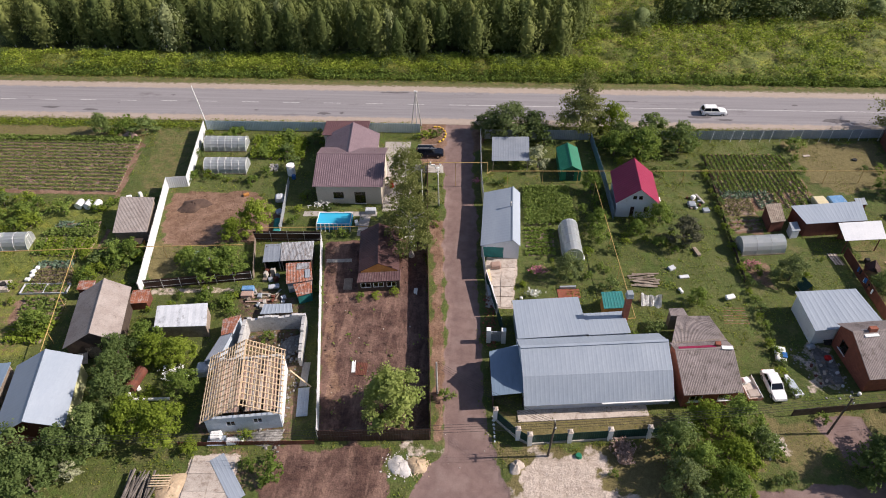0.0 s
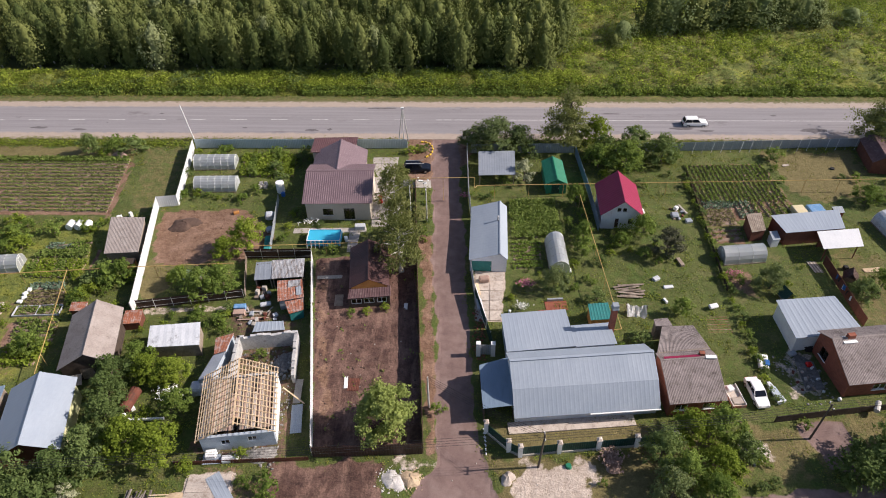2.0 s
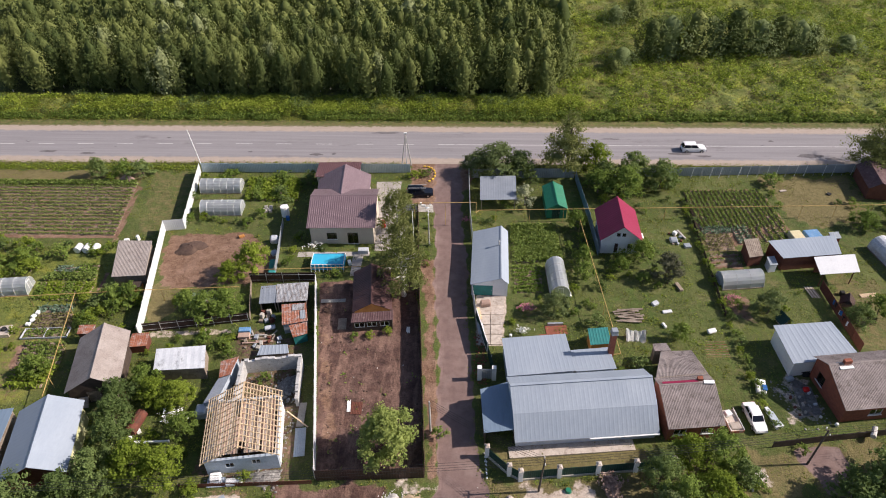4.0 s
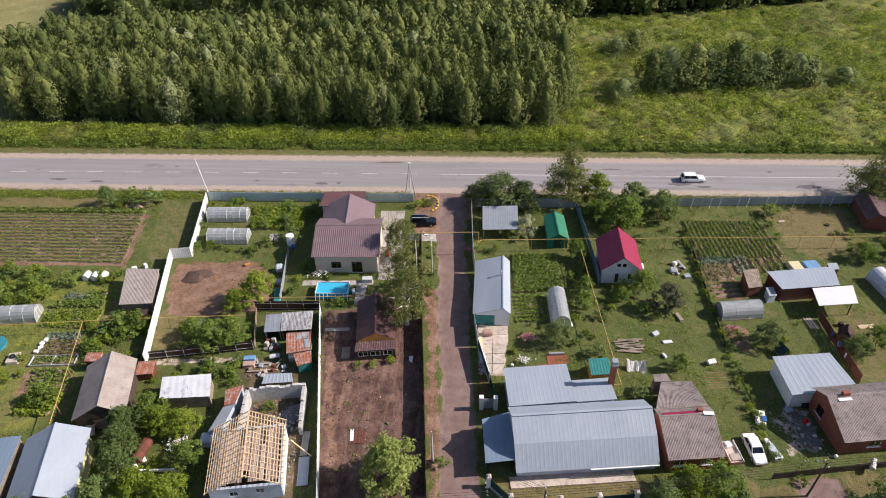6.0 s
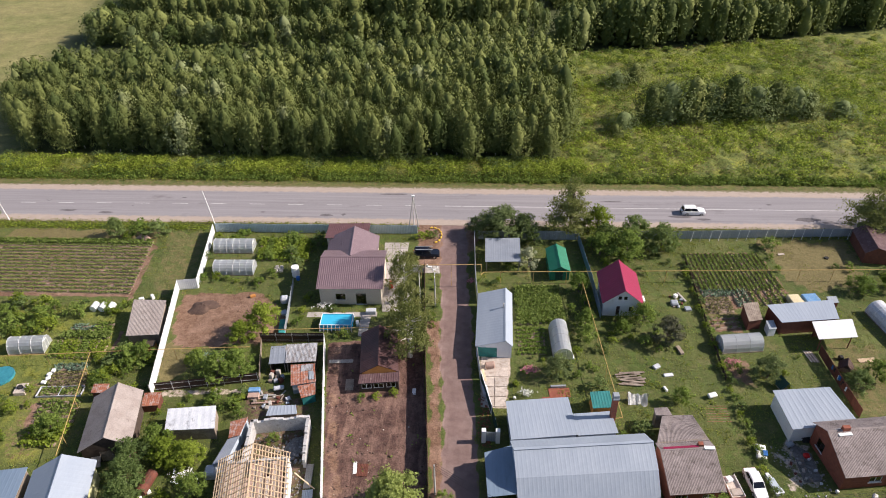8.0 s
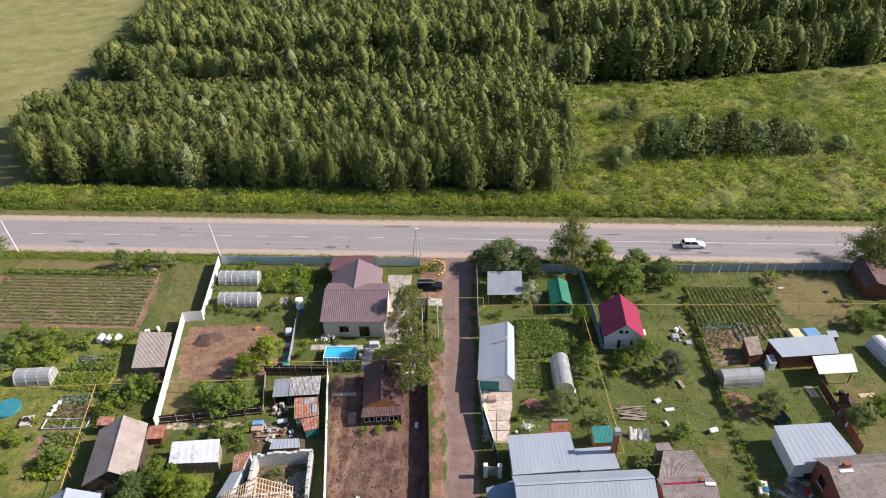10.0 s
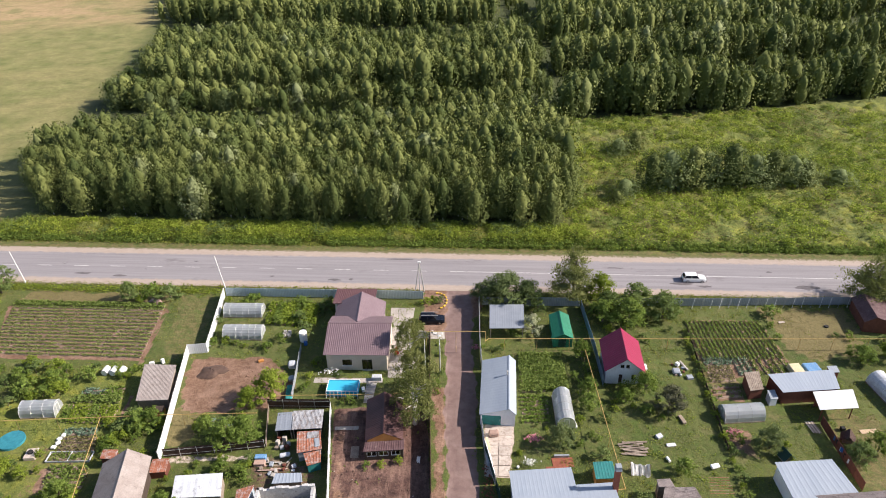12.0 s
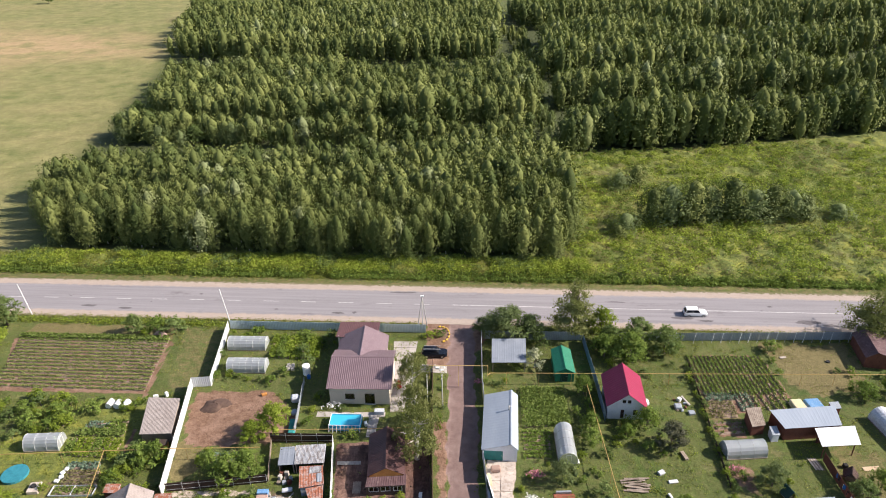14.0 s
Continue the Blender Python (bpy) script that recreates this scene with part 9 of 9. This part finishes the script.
slab_house("red_porch", [(-54.6, 62.9, 1.9), (-52.4, 63.0, 1.9), (-52.5, 64.4, 2.2), (-54.7, 64.3, 2.2)], M["red_wood"], M["rust"], "small porch with a rust-red roof behind the barn", "porch", 0.1, 0.3, 0.02)
slab_house("dog_house", [(-46.9, 61.2, 1.3), (-44.6, 61.5, 1.3), (-44.8, 63.6, 1.7), (-47.1, 63.3, 1.7)], M["red_wood"], M["rust"], "little shed with a rust-red and grey roof", "hut", 0.1, 0.3, 0.02)
slab_house("porch_box", [(-51.6, 73.0, 1.2), (-49.9, 73.2, 1.2), (-50.0, 74.4, 1.3), (-51.8, 74.2, 1.3)], M["orange_wood"], M["dark_wood"], "orange wooden box under the slate eaves", "box", 0.08, 0.3, 0.01)
sheet_thing("board", -49.2, 52.4, 0.9, 1.2, 1.7, 12, M["pale_concrete"], "pale panel leaning by the barn", "board", tilt=35)
crate("white_chest", -57.2, 85.4, 0, 0.8, 0.5, 0.5, 20, M["white_paint"], "small white box on the field edge", "box")
crate("white_chest", -55.4, 85.8, 0, 0.5, 0.5, 0.9, 50, M["white_paint"], "white folded chair on the grass", "chair")
# building yard behind the block house
crate("blue_cabinet", -32.3, 65.4, 0, 1.6, 0.8, 0.8, 5, M["tarp_pale_blue"], "blue-topped cabinet in the yard", "cabinet")
crate("pink_cabinet", -32.2, 64.5, 0, 1.6, 0.9, 0.6, 5, M["pink_board"], "faded pink cabinet in the yard", "cabinet")
for k in range(9):
    bm = bmesh.new()
    a = rng.uniform(0, 180)
    x, y = -29.6 + rng.uniform(-2.4, 1.6), 64.6 + rng.uniform(-1.3, 1.0)
    beam(bm, (x - math.cos(radians(a)) * 1.2, y - math.sin(radians(a)) * 0.5, 0.05 + 0.025 * k), (x + math.cos(radians(a)) * 1.2, y + math.sin(radians(a)) * 0.5, 0.07 + 0.025 * k), 0.2, 0.05)
    solo("plank", bm, (M["old_wood"], M["concrete"], M["pink_board"])[k % 3], "scrap plank in a heap", "plank", "scrap planks")
crate("bath_tub", -28.9, 66.0, 0.35, 1.5, 0.7, 0.4, 15, M["film"], "old grey bathtub on the planks", "bathtub", bevel=0.15)
for k in range(8):
    crate("junk_box", -30.6 + (k % 3) * 0.8, 67.6 + (k // 3) * 0.8, 0, 0.6, 0.5, 0.4 + 0.15 * (k % 4), 25 * k, (M["old_wood"], M["grey_sheet"], M["dark_rust"], M["concrete"])[k % 4], "box of junk under the patched shed", "box")
crate("net_roll", -31.6, 79.0, 0, 1.1, 3.4, 0.7, 8, M["teal_net"], "bundle of teal netting at the fence", "netting", bevel=0.3)
crate("grey_tank", -32.8, 85.6, 0, 1.3, 1.3, 1.2, 10, M["film"], "grey plastic tank at the plot corner", "water tank", bevel=0.25)
crate("grey_sack", -32.2, 82.6, 0, 1.0, 1.2, 0.5, 30, M["grey_sheet"], "grey sacks along the fence", "sack", bevel=0.2)
bm = bmesh.new()
tube(bm, [(-32.6, 93.0, 0), (-32.6, 93.0, 1.9)], 0.7, 12)
solo("white_tank", bm, M["white_paint"], "white upright water tank in the garden", "water tank")
crate("blue_barrel", -31.9, 91.6, 0, 0.6, 0.6, 0.9, 0, M["blue_plastic"], "blue barrel beside the tank", "barrel", bevel=0.15)
for k in range(4):
    crate("stone_block", -36.4 + 0.8 * (k % 2), 94.2 + 0.7 * (k // 2), 0, 0.6, 1.1, 0.35, 20, M["concrete"], "concrete block in the vegetable beds", "block")
crate("orange_hose_reel", -38.6, 86.9, 0, 0.9, 0.5, 0.35, 30, M["orange_wood"], "orange tool lying on dug soil", "tool")
crate("red_flower_pot", -15.6, 90.6, 0.05, 0.5, 0.5, 0.9, 0, M["red_plastic"], "bright red garden figure stand on the drive", "pot", bevel=0.12)
crate("red_flower_pot", -15.5, 89.9, 0.05, 0.7, 0.6, 0.5, 20, M["red_plastic"], "bright red chair on the drive", "chair", bevel=0.12)
crate("garden_table", -18.0, 83.2, 0.06, 1.6, 0.9, 0.75, 3, M["film"], "glass-topped garden table by the house", "table")
crate("pool_pump", -19.8, 80.4, 0, 0.5, 0.8, 0.6, 20, M["white_paint"], "white pool steps and pump", "pump")
# east gardens
for k in range(14):
    bm = bmesh.new()
    a = rng.uniform(-20, 20)
    x, y = 21.3 + rng.uniform(-0.9, 0.9), 69.8 + rng.uniform(-1.3, 1.3)
    beam(bm, (x - 1.5, y - math.sin(radians(a)), 0.04 + 0.02 * k), (x + 1.5, y + math.sin(radians(a)), 0.05 + 0.02 * k), 0.28, 0.06)
    solo("plank", bm, M["old_wood"], "grey weathered plank in a lumber pile", "plank", "lumber pile")
bm = bmesh.new()
nu = 12
grid = [[bm.verts.new((20.3 + 2.6 * i / nu, 66.3 - 0.25 * i / nu - 0.32 * j + 0.12 * math.sin(i * 1.3 + j), 1.2 - 1.05 * (j / 4) - 0.3 * math.sin(math.pi * i / nu) + 0.06 * math.sin(i * 2.2))) for i in range(nu + 1)] for j in range(5)]
for j in range(4):
    for i in range(nu):
        bm.faces.new((grid[j][i], grid[j][i + 1], grid[j + 1][i + 1], grid[j + 1][i]))
geo = bmesh.ops.solidify(bm, geom=bm.faces[:], thickness=0.03)
cloth = thing("drying_sheet", 21.9, 66.8, 0, 0, "white sheet drying on a line between posts", "sheet")
part("cloth", bm, M["white_paint"], cloth)
for x in (20.2, 23.0):
    bm = bmesh.new()
    beam(bm, (x, 65.85, -0.1), (x, 65.85, 1.4), 0.08)
    part("post", bm, M["old_wood"], cloth)
crate("white_box", 25.6, 72.4, 0, 1.0, 0.7, 0.4, 30, M["film"], "pale plastic box on the lawn", "box", 8)
crate("white_box", 27.0, 70.8, 0, 1.4, 0.6, 0.25, 10, M["white_sheet"], "white bags lying on the lawn", "bag", bevel=0.1)
crate("white_box", 26.0, 68.0, 0, 0.35, 0.9, 0.35, 20, M["white_paint"], "white trough standing on the lawn", "trough")
crate("bench", 29.8, 76.0, 0, 0.6, 1.7, 0.35, 15, M["old_wood"], "weathered plank seat lying on the lawn", "bench")
crate("bath_tub", 32.1, 66.8, 0.3, 1.3, 0.7, 0.4, 18, M["white_paint"], "white bathtub tilted on a stand", "bathtub", 12, 0.15)
for k in range(7):
    bm = bmesh.new()
    beam(bm, (30.4 + 0.05 * k, 62.4 + 0.45 * k, 0.03), (33.6, 62.5 + 0.45 * k, 0.03), 0.06, 0.06)
    solo("rack_slat", bm, M["rust"], "rusty brown slat of a drying rack", "slat", "drying rack")
crate("barrel_tub", 31.4, 87.0, 0, 1.2, 1.2, 0.6, 0, M["grey_sheet"], "grey metal tub in the garden", "tub", bevel=0.3)
crate("scrap_board", 33.0, 88.6, 0.1, 0.35, 2.4, 0.25, 20, M["concrete"], "pale scrap boards piled on the lawn", "board")
crate("scrap_board", 32.0, 88.8, 0.0, 0.6, 0.6, 0.6, 40, M["white_paint"], "white canister beside scrap", "canister")
crate("scrap_board", 33.3, 85.7, 0.0, 1.0, 0.9, 0.4, 10, M["grey_sheet"], "grey metal scrap on the lawn", "scrap")
crate("white_chest", 26.3, 87.8, 0, 0.9, 1.4, 0.6, 0, M["white_paint"], "white garden chairs beside the cottage", "chair", bevel=0.15)
crate("stove", -0.2 + 1.4, 71.6, 0.07, 1.4, 1.0, 0.8, 10, M["straw"], "clutter of pots before the teal doors", "pot", bevel=0.15)
crate("boat_cover", 0.5, 66.6, 0.1, 0.8, 2.0, 0.6, 8, M["film"], "pale covered bench by the fence", "bench", bevel=0.2)
sheet_thing("board", 0.35, 69.6, 0.4, 0.4, 2.4, 10, M["new_wood"], "fresh plank leaning by the fence", "plank")
crate("white_ball", 4.6, 65.6, 0, 0.4, 0.4, 0.4, 0, M["white_paint"], "white bucket on the lawn", "bucket", bevel=0.1)
crate("brick_patch", 11.0, 66.9, 0, 3.0, 1.7, 0.07, 5, M["brick"], "low red brick patch in the lawn", "paving")
crate("wash_bench", 10.9, 67.9, 0.0, 2.2, 0.3, 0.45, 5, M["grey_sheet"], "grey bench with folded laundry", "bench")
crate("stone_trim", 13.6, 74.0, 0, 0.4, 0.8, 0.3, 0, M["white_paint"], "white block at the greenhouse door", "block")
bm = bmesh.new()
tube(bm, [(10.1, 42.2, 0), (10.1, 42.2, 0.35)], [0.4, 0.3], 12)
solo("well_cover", bm, M["teal_sheet"], "small green well cover on gravel", "well cover")
for k in range(9):
    crate("kerb_stone", 1.1 - 0.02 * k, 43.6 + 0.55 * k - (1.2 if k > 5 else 0), 0, 0.16, 0.34, 0.16, 10 * k, M["white_paint"], "white stone along the lane edge", "stone", 0, 0.05)
# yard of the white car
cart = thing("flat_trailer", 30.5, 51.7, 0, 8, "small white flat trailer with red lamps and a bicycle on it", "trailer")
m2 = pose(30.5, 51.7, 0, 0, 0, 8)
bm = bmesh.new()
box(bm, -0.8, 0.8, -1.6, 1.6, 0.55, 0.7, m2)
part("bed", bm, M["pale_concrete"], cart)
for s in (-1, 1):
    bm = bmesh.new()
    box(bm, s * 0.8 - 0.03, s * 0.8 + 0.03, -1.6, 1.6, 0.7, 1.0, m2)
    part("side_board", bm, M["white_paint"], cart)
    bm = bmesh.new()
    tube(bm, [m2 @ Vector((s * 0.85, -0.3, 0.33)), m2 @ Vector((s * 1.02, -0.3, 0.33))], 0.33, 12)
    part("wheel", bm, M["tyre"], cart)
bm = bmesh.new()
box(bm, -0.8, 0.8, -1.66, -1.6, 0.5, 0.95, m2)
part("tailboard", bm, M["rust"], cart)
crate("white_parcel", 30.2, 52.6, 0.7, 0.9, 0.8, 0.5, 20, M["white_paint"], "white wrapped parcel lying on the trailer", "parcel", bevel=0.15)
crate("cushion", 30.7, 50.9, 0.7, 1.3, 1.0, 0.25, 8, M["pale_concrete"], "pale mattress lying on the trailer", "mattress", bevel=0.1)
wb = thing("boat", 35.7, 52.6, 0, 12, "small grey boat lying in the grass", "boat")
m2 = pose(35.7, 52.6, 0, 0, 0, 14)
bm = bmesh.new()
v = box(bm, -0.55, 0.55, -1.5, 1.5, 0.0, 0.5, m2)
for q in v:
    loc = m2.inverted() @ q.co
    if loc.y > 1:
        loc.x *= 0.35
    if loc.z < 0.1:
        loc.x *= 0.7
    q.co = m2 @ loc
part("hull", bm, M["white_siding"], wb)
bm = bmesh.new()
box(bm, -0.4, 0.4, -1.3, 0.7, 0.505, 0.53, m2)
part("inside", bm, M["blue_wall"], wb)
crate("sink_unit", 35.8, 57.4, 0.0, 1.2, 2.2, 0.5, -12, M["white_paint"], "white tray with a blue cover on the grass", "tray", bevel=0.1)
crate("blue_cover", 36.1, 57.0, 0.5, 0.6, 0.9, 0.15, -12, M["blue_plastic"], "crumpled blue cover on a white tray", "cover", bevel=0.06)
crate("red_bowl", 41.3, 57.0, 0.07, 0.7, 0.7, 0.5, 0, M["red_plastic"], "bright red bucket in the yard", "bucket", bevel=0.15)
crate("yard_stone", 39.9, 58.8, 0.0, 1.0, 0.7, 0.5, 20, M["grey_sheet"], "grey sack in the yard", "sack", bevel=0.2)
for k in range(3):
    crate("tyre", 42.2 + 0.06 * math.sin(k * 2.0), 59.7, 0.2 * k, 0.85, 0.85, 0.2, 25 * k, M["tyre"], "old black tyre stacked by the white wall", "tyre", bevel=0.2)
crate("white_post", 43.0, 51.8, 0.0, 0.4, 0.4, 0.5, 0, M["white_paint"], "white bucket at the yard corner", "bucket", bevel=0.1)
bm = bmesh.new()
tube(bm, [(46.1, 49.7, 0.9), (46.9, 51.0, 0.9)], 0.32, 10)
solo("pipe_piece", bm, M["pale_heap"], "short pale pipe lying on the fence", "pipe")
for k, (x, y, rz) in enumerate(((42.5, 69.0, 20), (52.7, 72.8, -25))):
    bm = bmesh.new()
    lo = [(-0.9, -0.8), (0.9, -0.8), (0.9, 0.8), (-0.9, 0.8)]
    m2 = pose(x, y, 0, 0, 0, rz)
    ob = thing("well_house", x, y, 0, rz, "small steep-roofed wooden well house", "well house")
    hexa(bm, [m2 @ Vector((0.7 * a, 0.7 * b, 0)) for a, b in lo], [m2 @ Vector((0.7 * a, 0.7 * b, 0.7)) for a, b in lo])
    part("body", bm, M["old_wood"], ob)
    for s in (-1, 1):
        bm = bmesh.new()
        pts = [m2 @ Vector(p) for p in ((s * 1.0, -0.9, 0.6), (s * 1.0, 0.9, 0.6), (0, 0.9, 1.7), (0, -0.9, 1.7))]
        sheet(bm, *(pts if s > 0 else pts[::-1][2:] + pts[::-1][:2]), 0.3, 0.02, 0.03, True)
        part("roof", bm, M["green_sheet"] if k == 0 else M["brown_sheet"], ob)
crate("tarpaulin_cover", 51.0, 87.9, 0, 2.0, 2.4, 1.0, 8, M["tarp_cream"], "block under a cream tarpaulin", "tarpaulin", bevel=0.15)
crate("tarpaulin_cover", 53.6, 88.2, 0, 2.5, 2.3, 1.0, 8, M["tarp_pale_blue"], "frame pool under a blue tarpaulin", "tarpaulin", bevel=0.15)
slab_house("little_hut", [(55.5, 86.1, 1.6), (57.0, 86.3, 1.6), (57.0, 87.7, 1.8), (55.4, 87.5, 1.8)], M["red_wood"], M["grey_sheet"], "little red hut with a grey roof", "hut", 0.1, 0.4, 0.02)
slab_house("dog_kennel", [(43.9, 79.6, 1.5), (45.1, 79.8, 1.5), (45.1, 81.6, 1.7), (43.9, 81.4, 1.7)], M["white_siding"], M["grey_sheet"], "narrow pale locker beside the tool shed", "locker", 0.08, 0.3, 0.01)
for k in range(6):
    bm = bmesh.new()
    beam(bm, (48.6 + 0.22 * k, 74.2, 0.03), (48.2 + 0.22 * k, 76.6, 0.03), 0.2, 0.06)
    solo("plank", bm, (M["pale_concrete"], M["old_wood"])[k % 2], "pale plank in a small pile", "plank", "planks by the red shed")
for k in range(8):
    crate("laundry", 50.42, 72.2 - 0.62 * k - 0.2 * math.sin(k * 2.7), 0.75 + 0.1 * math.sin(k * 1.9), 0.08, 0.36 + 0.16 * math.sin(k * 3.3), 0.75, 5 * k, (M["blue_plastic"], M["white_siding"], M["dark_rust"], M["tyre"])[(k * 3) % 4], "coloured laundry hanging along the board fence", "laundry", 0, 0.03)
bm = bmesh.new()
tube(bm, [(61.1, 100.6, 0.0), (61.1, 100.6, 0.22)], 0.38, 12)
solo("tyre", bm, M["tyre"], "old tyre round a young tree", "tyre")
crate("white_sheet_piece", 53.6, 101.6, 0, 1.2, 0.5, 0.1, 10, M["pale_concrete"], "pale board on the dry lawn", "board")
crate("grill", 53.0, 75.0, 0, 0.6, 0.6, 0.6, 0, M["tyre"], "black barbecue stand before the pavilion", "barbecue")
sheet_thing("board", 56.8, 74.9, 0.05, 2.6, 0.8, 8, M["new_wood"], "pale plank step by the pavilion", "board")
# blossoms
fr = np.random.default_rng(9)
for x, y, n_, s, mt, lab in ((-37.0, 50.6, 90, 0.9, "flower_white", "white hydrangea blossoms in the thicket"), (6.9, 70.6, 70, 0.5, "flower_pink", "pink flowers by the greenhouse"), (6.2, 66.2, 40, 0.5, "flower_white", "white flowers on the lawn"),
                             (-26.0, 83.9, 30, 0.8, "flower_white", "white flowers in the house border"), (36.8, 73.2, 50, 0.5, "flower_pink", "pink phlox along the fence"), (-1.9, 91.4, 30, 0.35, "flower_pink", "pink flowers at the gas pipe")):
    pts = np.stack([fr.normal(x, s, n_), fr.normal(y, s * 0.6, n_), fr.uniform(0.3, 1.0, n_)], 1)
    me = leaves_mesh("blossoms", pts, 0.2, M[mt], 4, 0.1, 0.3, fr)
    tagged(new("blossoms", me), lab, "flowers", kind="stuff")

# pebbles and clods on bare ground
pb = np.random.default_rng(13)


def clods(name, n_, x0, x1, y0, y1, size, material, label, keep):
    v0, f0 = ICO1
    v0 = v0 * np.array([1, 1, 0.6])
    x, y = pb.uniform(x0, x1, n_), pb.uniform(y0, y1, n_)
    ok = keep(x, y)
    x, y = x[ok], y[ok]
    s = size * pb.uniform(0.4, 1.5, len(x)) ** 2
    v = (v0[None] * s[:, None, None] * pb.uniform(0.7, 1.3, (len(x), 1, 3)) + np.stack([x, y, s * 0.1], 1)[:, None]).reshape(-1, 3)
    f = (f0[None] + (np.arange(len(x)) * len(v0))[:, None, None]).reshape(-1, 3)
    tagged(new(name, tri_mesh(name, v, f, material)), label, "stones", kind="stuff")


clods("soil_clods", 700, -50, -31, 74, 88, 0.06, M["clay"], "reddish clods on the dug plot", lambda x, y: zone_at(clay, x, y) > 0.6)
clods("soil_clods_bare", 500, -24, -6, 43, 76, 0.08, M["soil_heap"], "clods and stones on the bare plot", lambda x, y: zone_at(soil, x, y) > 0.6)
clods("pale_stones", 40, -22, -8, 44, 75, 0.06, M["concrete"], "pale stones scattered on bare earth", lambda x, y: zone_at(soil, x, y) > 0.6)
clods("gravel_stones", 90, -8, 18, 34, 46, 0.04, M["concrete"], "pale stones on gravel and track", lambda x, y: zone_at(np.maximum(pale, track), x, y) > 0.5)
clods("rubble_stones", 900, -31, -22.4, 40.8, 60, 0.10, M["rubble"], "broken blocks round the roofless house", lambda x, y: zone_at(soil, x, y) > 0.3)
clods("brick_bits", 160, -0.4, 1.2, 57, 66, 0.1, M["brick"], "broken bricks along the lane edge", lambda x, y: x < 1e9)

for k in range(12):
    crate("junk_piece", 39.2 + 0.75 * (k % 4) + 0.2 * math.sin(k * 2.9), 53.2 + 1.5 * (k // 4) + 0.4 * math.sin(k * 1.3), 0.06, 0.3 + 0.12 * (k % 3), 0.3, 0.18 + 0.1 * (k % 2), 53 * k, (M["dark_rust"], M["concrete"], M["old_wood"], M["white_sheet"])[k % 4], "odd piece of junk in the brick cottage yard", "junk", 0, 0.05)
clods("heap_gravel", 260, -11.0, -7.6, 38.3, 41.9, 0.065, M["pale_heap"], "loose white gravel round the heap", lambda x, y: np.hypot(x + 9.0, y - 40.1) + pb.normal(0, 0.3, len(x)) < 1.6)
clods("heap_sand", 200, -8.4, -5.6, 38.8, 41.8, 0.065, M["sand"], "loose lumps of sand round the heap", lambda x, y: np.hypot(x + 7.1, y - 40.3) + pb.normal(0, 0.3, len(x)) < 1.4)
clods("gravel_lumps", 220, 29.2, 32.6, 42.4, 46.8, 0.065, M["pale_heap"], "loose pale gravel round the heap", lambda x, y: np.hypot(x - 30.9, y - 44.6) + pb.normal(0, 0.3, len(x)) < 1.7)
me = leaves_mesh("brush_twigs", np.stack([pb.normal(15.0, 0.55, 150), pb.normal(42.9, 0.75, 150), pb.uniform(0.1, 0.7, 150)], 1), 0.3, M["straw"], 4, 0.15, 0.35, pb)
tagged(new("brush_twigs", me), "dry pinkish twigs on the brushwood heap", "twigs", kind="stuff")
clods("yard_rubble", 260, 36.5, 42.5, 51.0, 58.5, 0.09, M["rubble"], "broken stones and bricks round the yard", lambda x, y: x + 0.4 * y > 59.5)
for k in range(7):
    crate("junk_piece", 31.2 + 0.75 * (k % 3) + 0.2 * math.sin(k * 3.1), 86.2 + 0.9 * (k // 2), 0, 0.35 + 0.1 * (k % 3), 0.3, 0.25 + 0.12 * (k % 2), 37 * k, (M["old_wood"], M["grey_sheet"], M["dark_rust"], M["concrete"])[k % 4], "odd piece of junk on the lawn", "junk", 0, 0.05)
for k in range(16):
    crate("junk_piece", -31.6 + 1.05 * (k % 5) + 0.25 * math.sin(k * 2.3), 62.6 + 0.95 * (k // 5) + 0.2 * math.sin(k * 1.7), 0, 0.35 + 0.15 * (k % 4), 0.35 + 0.1 * (k % 3), 0.2 + 0.1 * (k % 3), 41 * k, (M["old_wood"], M["grey_sheet"], M["concrete"], M["dark_rust"], M["white_sheet"])[k % 5], "scrap piled in the cluttered yard", "junk", 0, 0.05)
for k in range(12):
    crate("block_rubble", -24.6 + 0.45 * (k % 4) + 0.1 * math.sin(k * 5.0), 54.0 + 0.9 * (k // 4) + 0.25 * math.sin(k * 2.0), 0, 0.4, 0.25, 0.22 + 0.1 * (k % 3), 33 * k, (M["block_wall"], M["concrete"])[k % 2], "loose concrete block inside the roofless walls", "block", 0, 0.03)
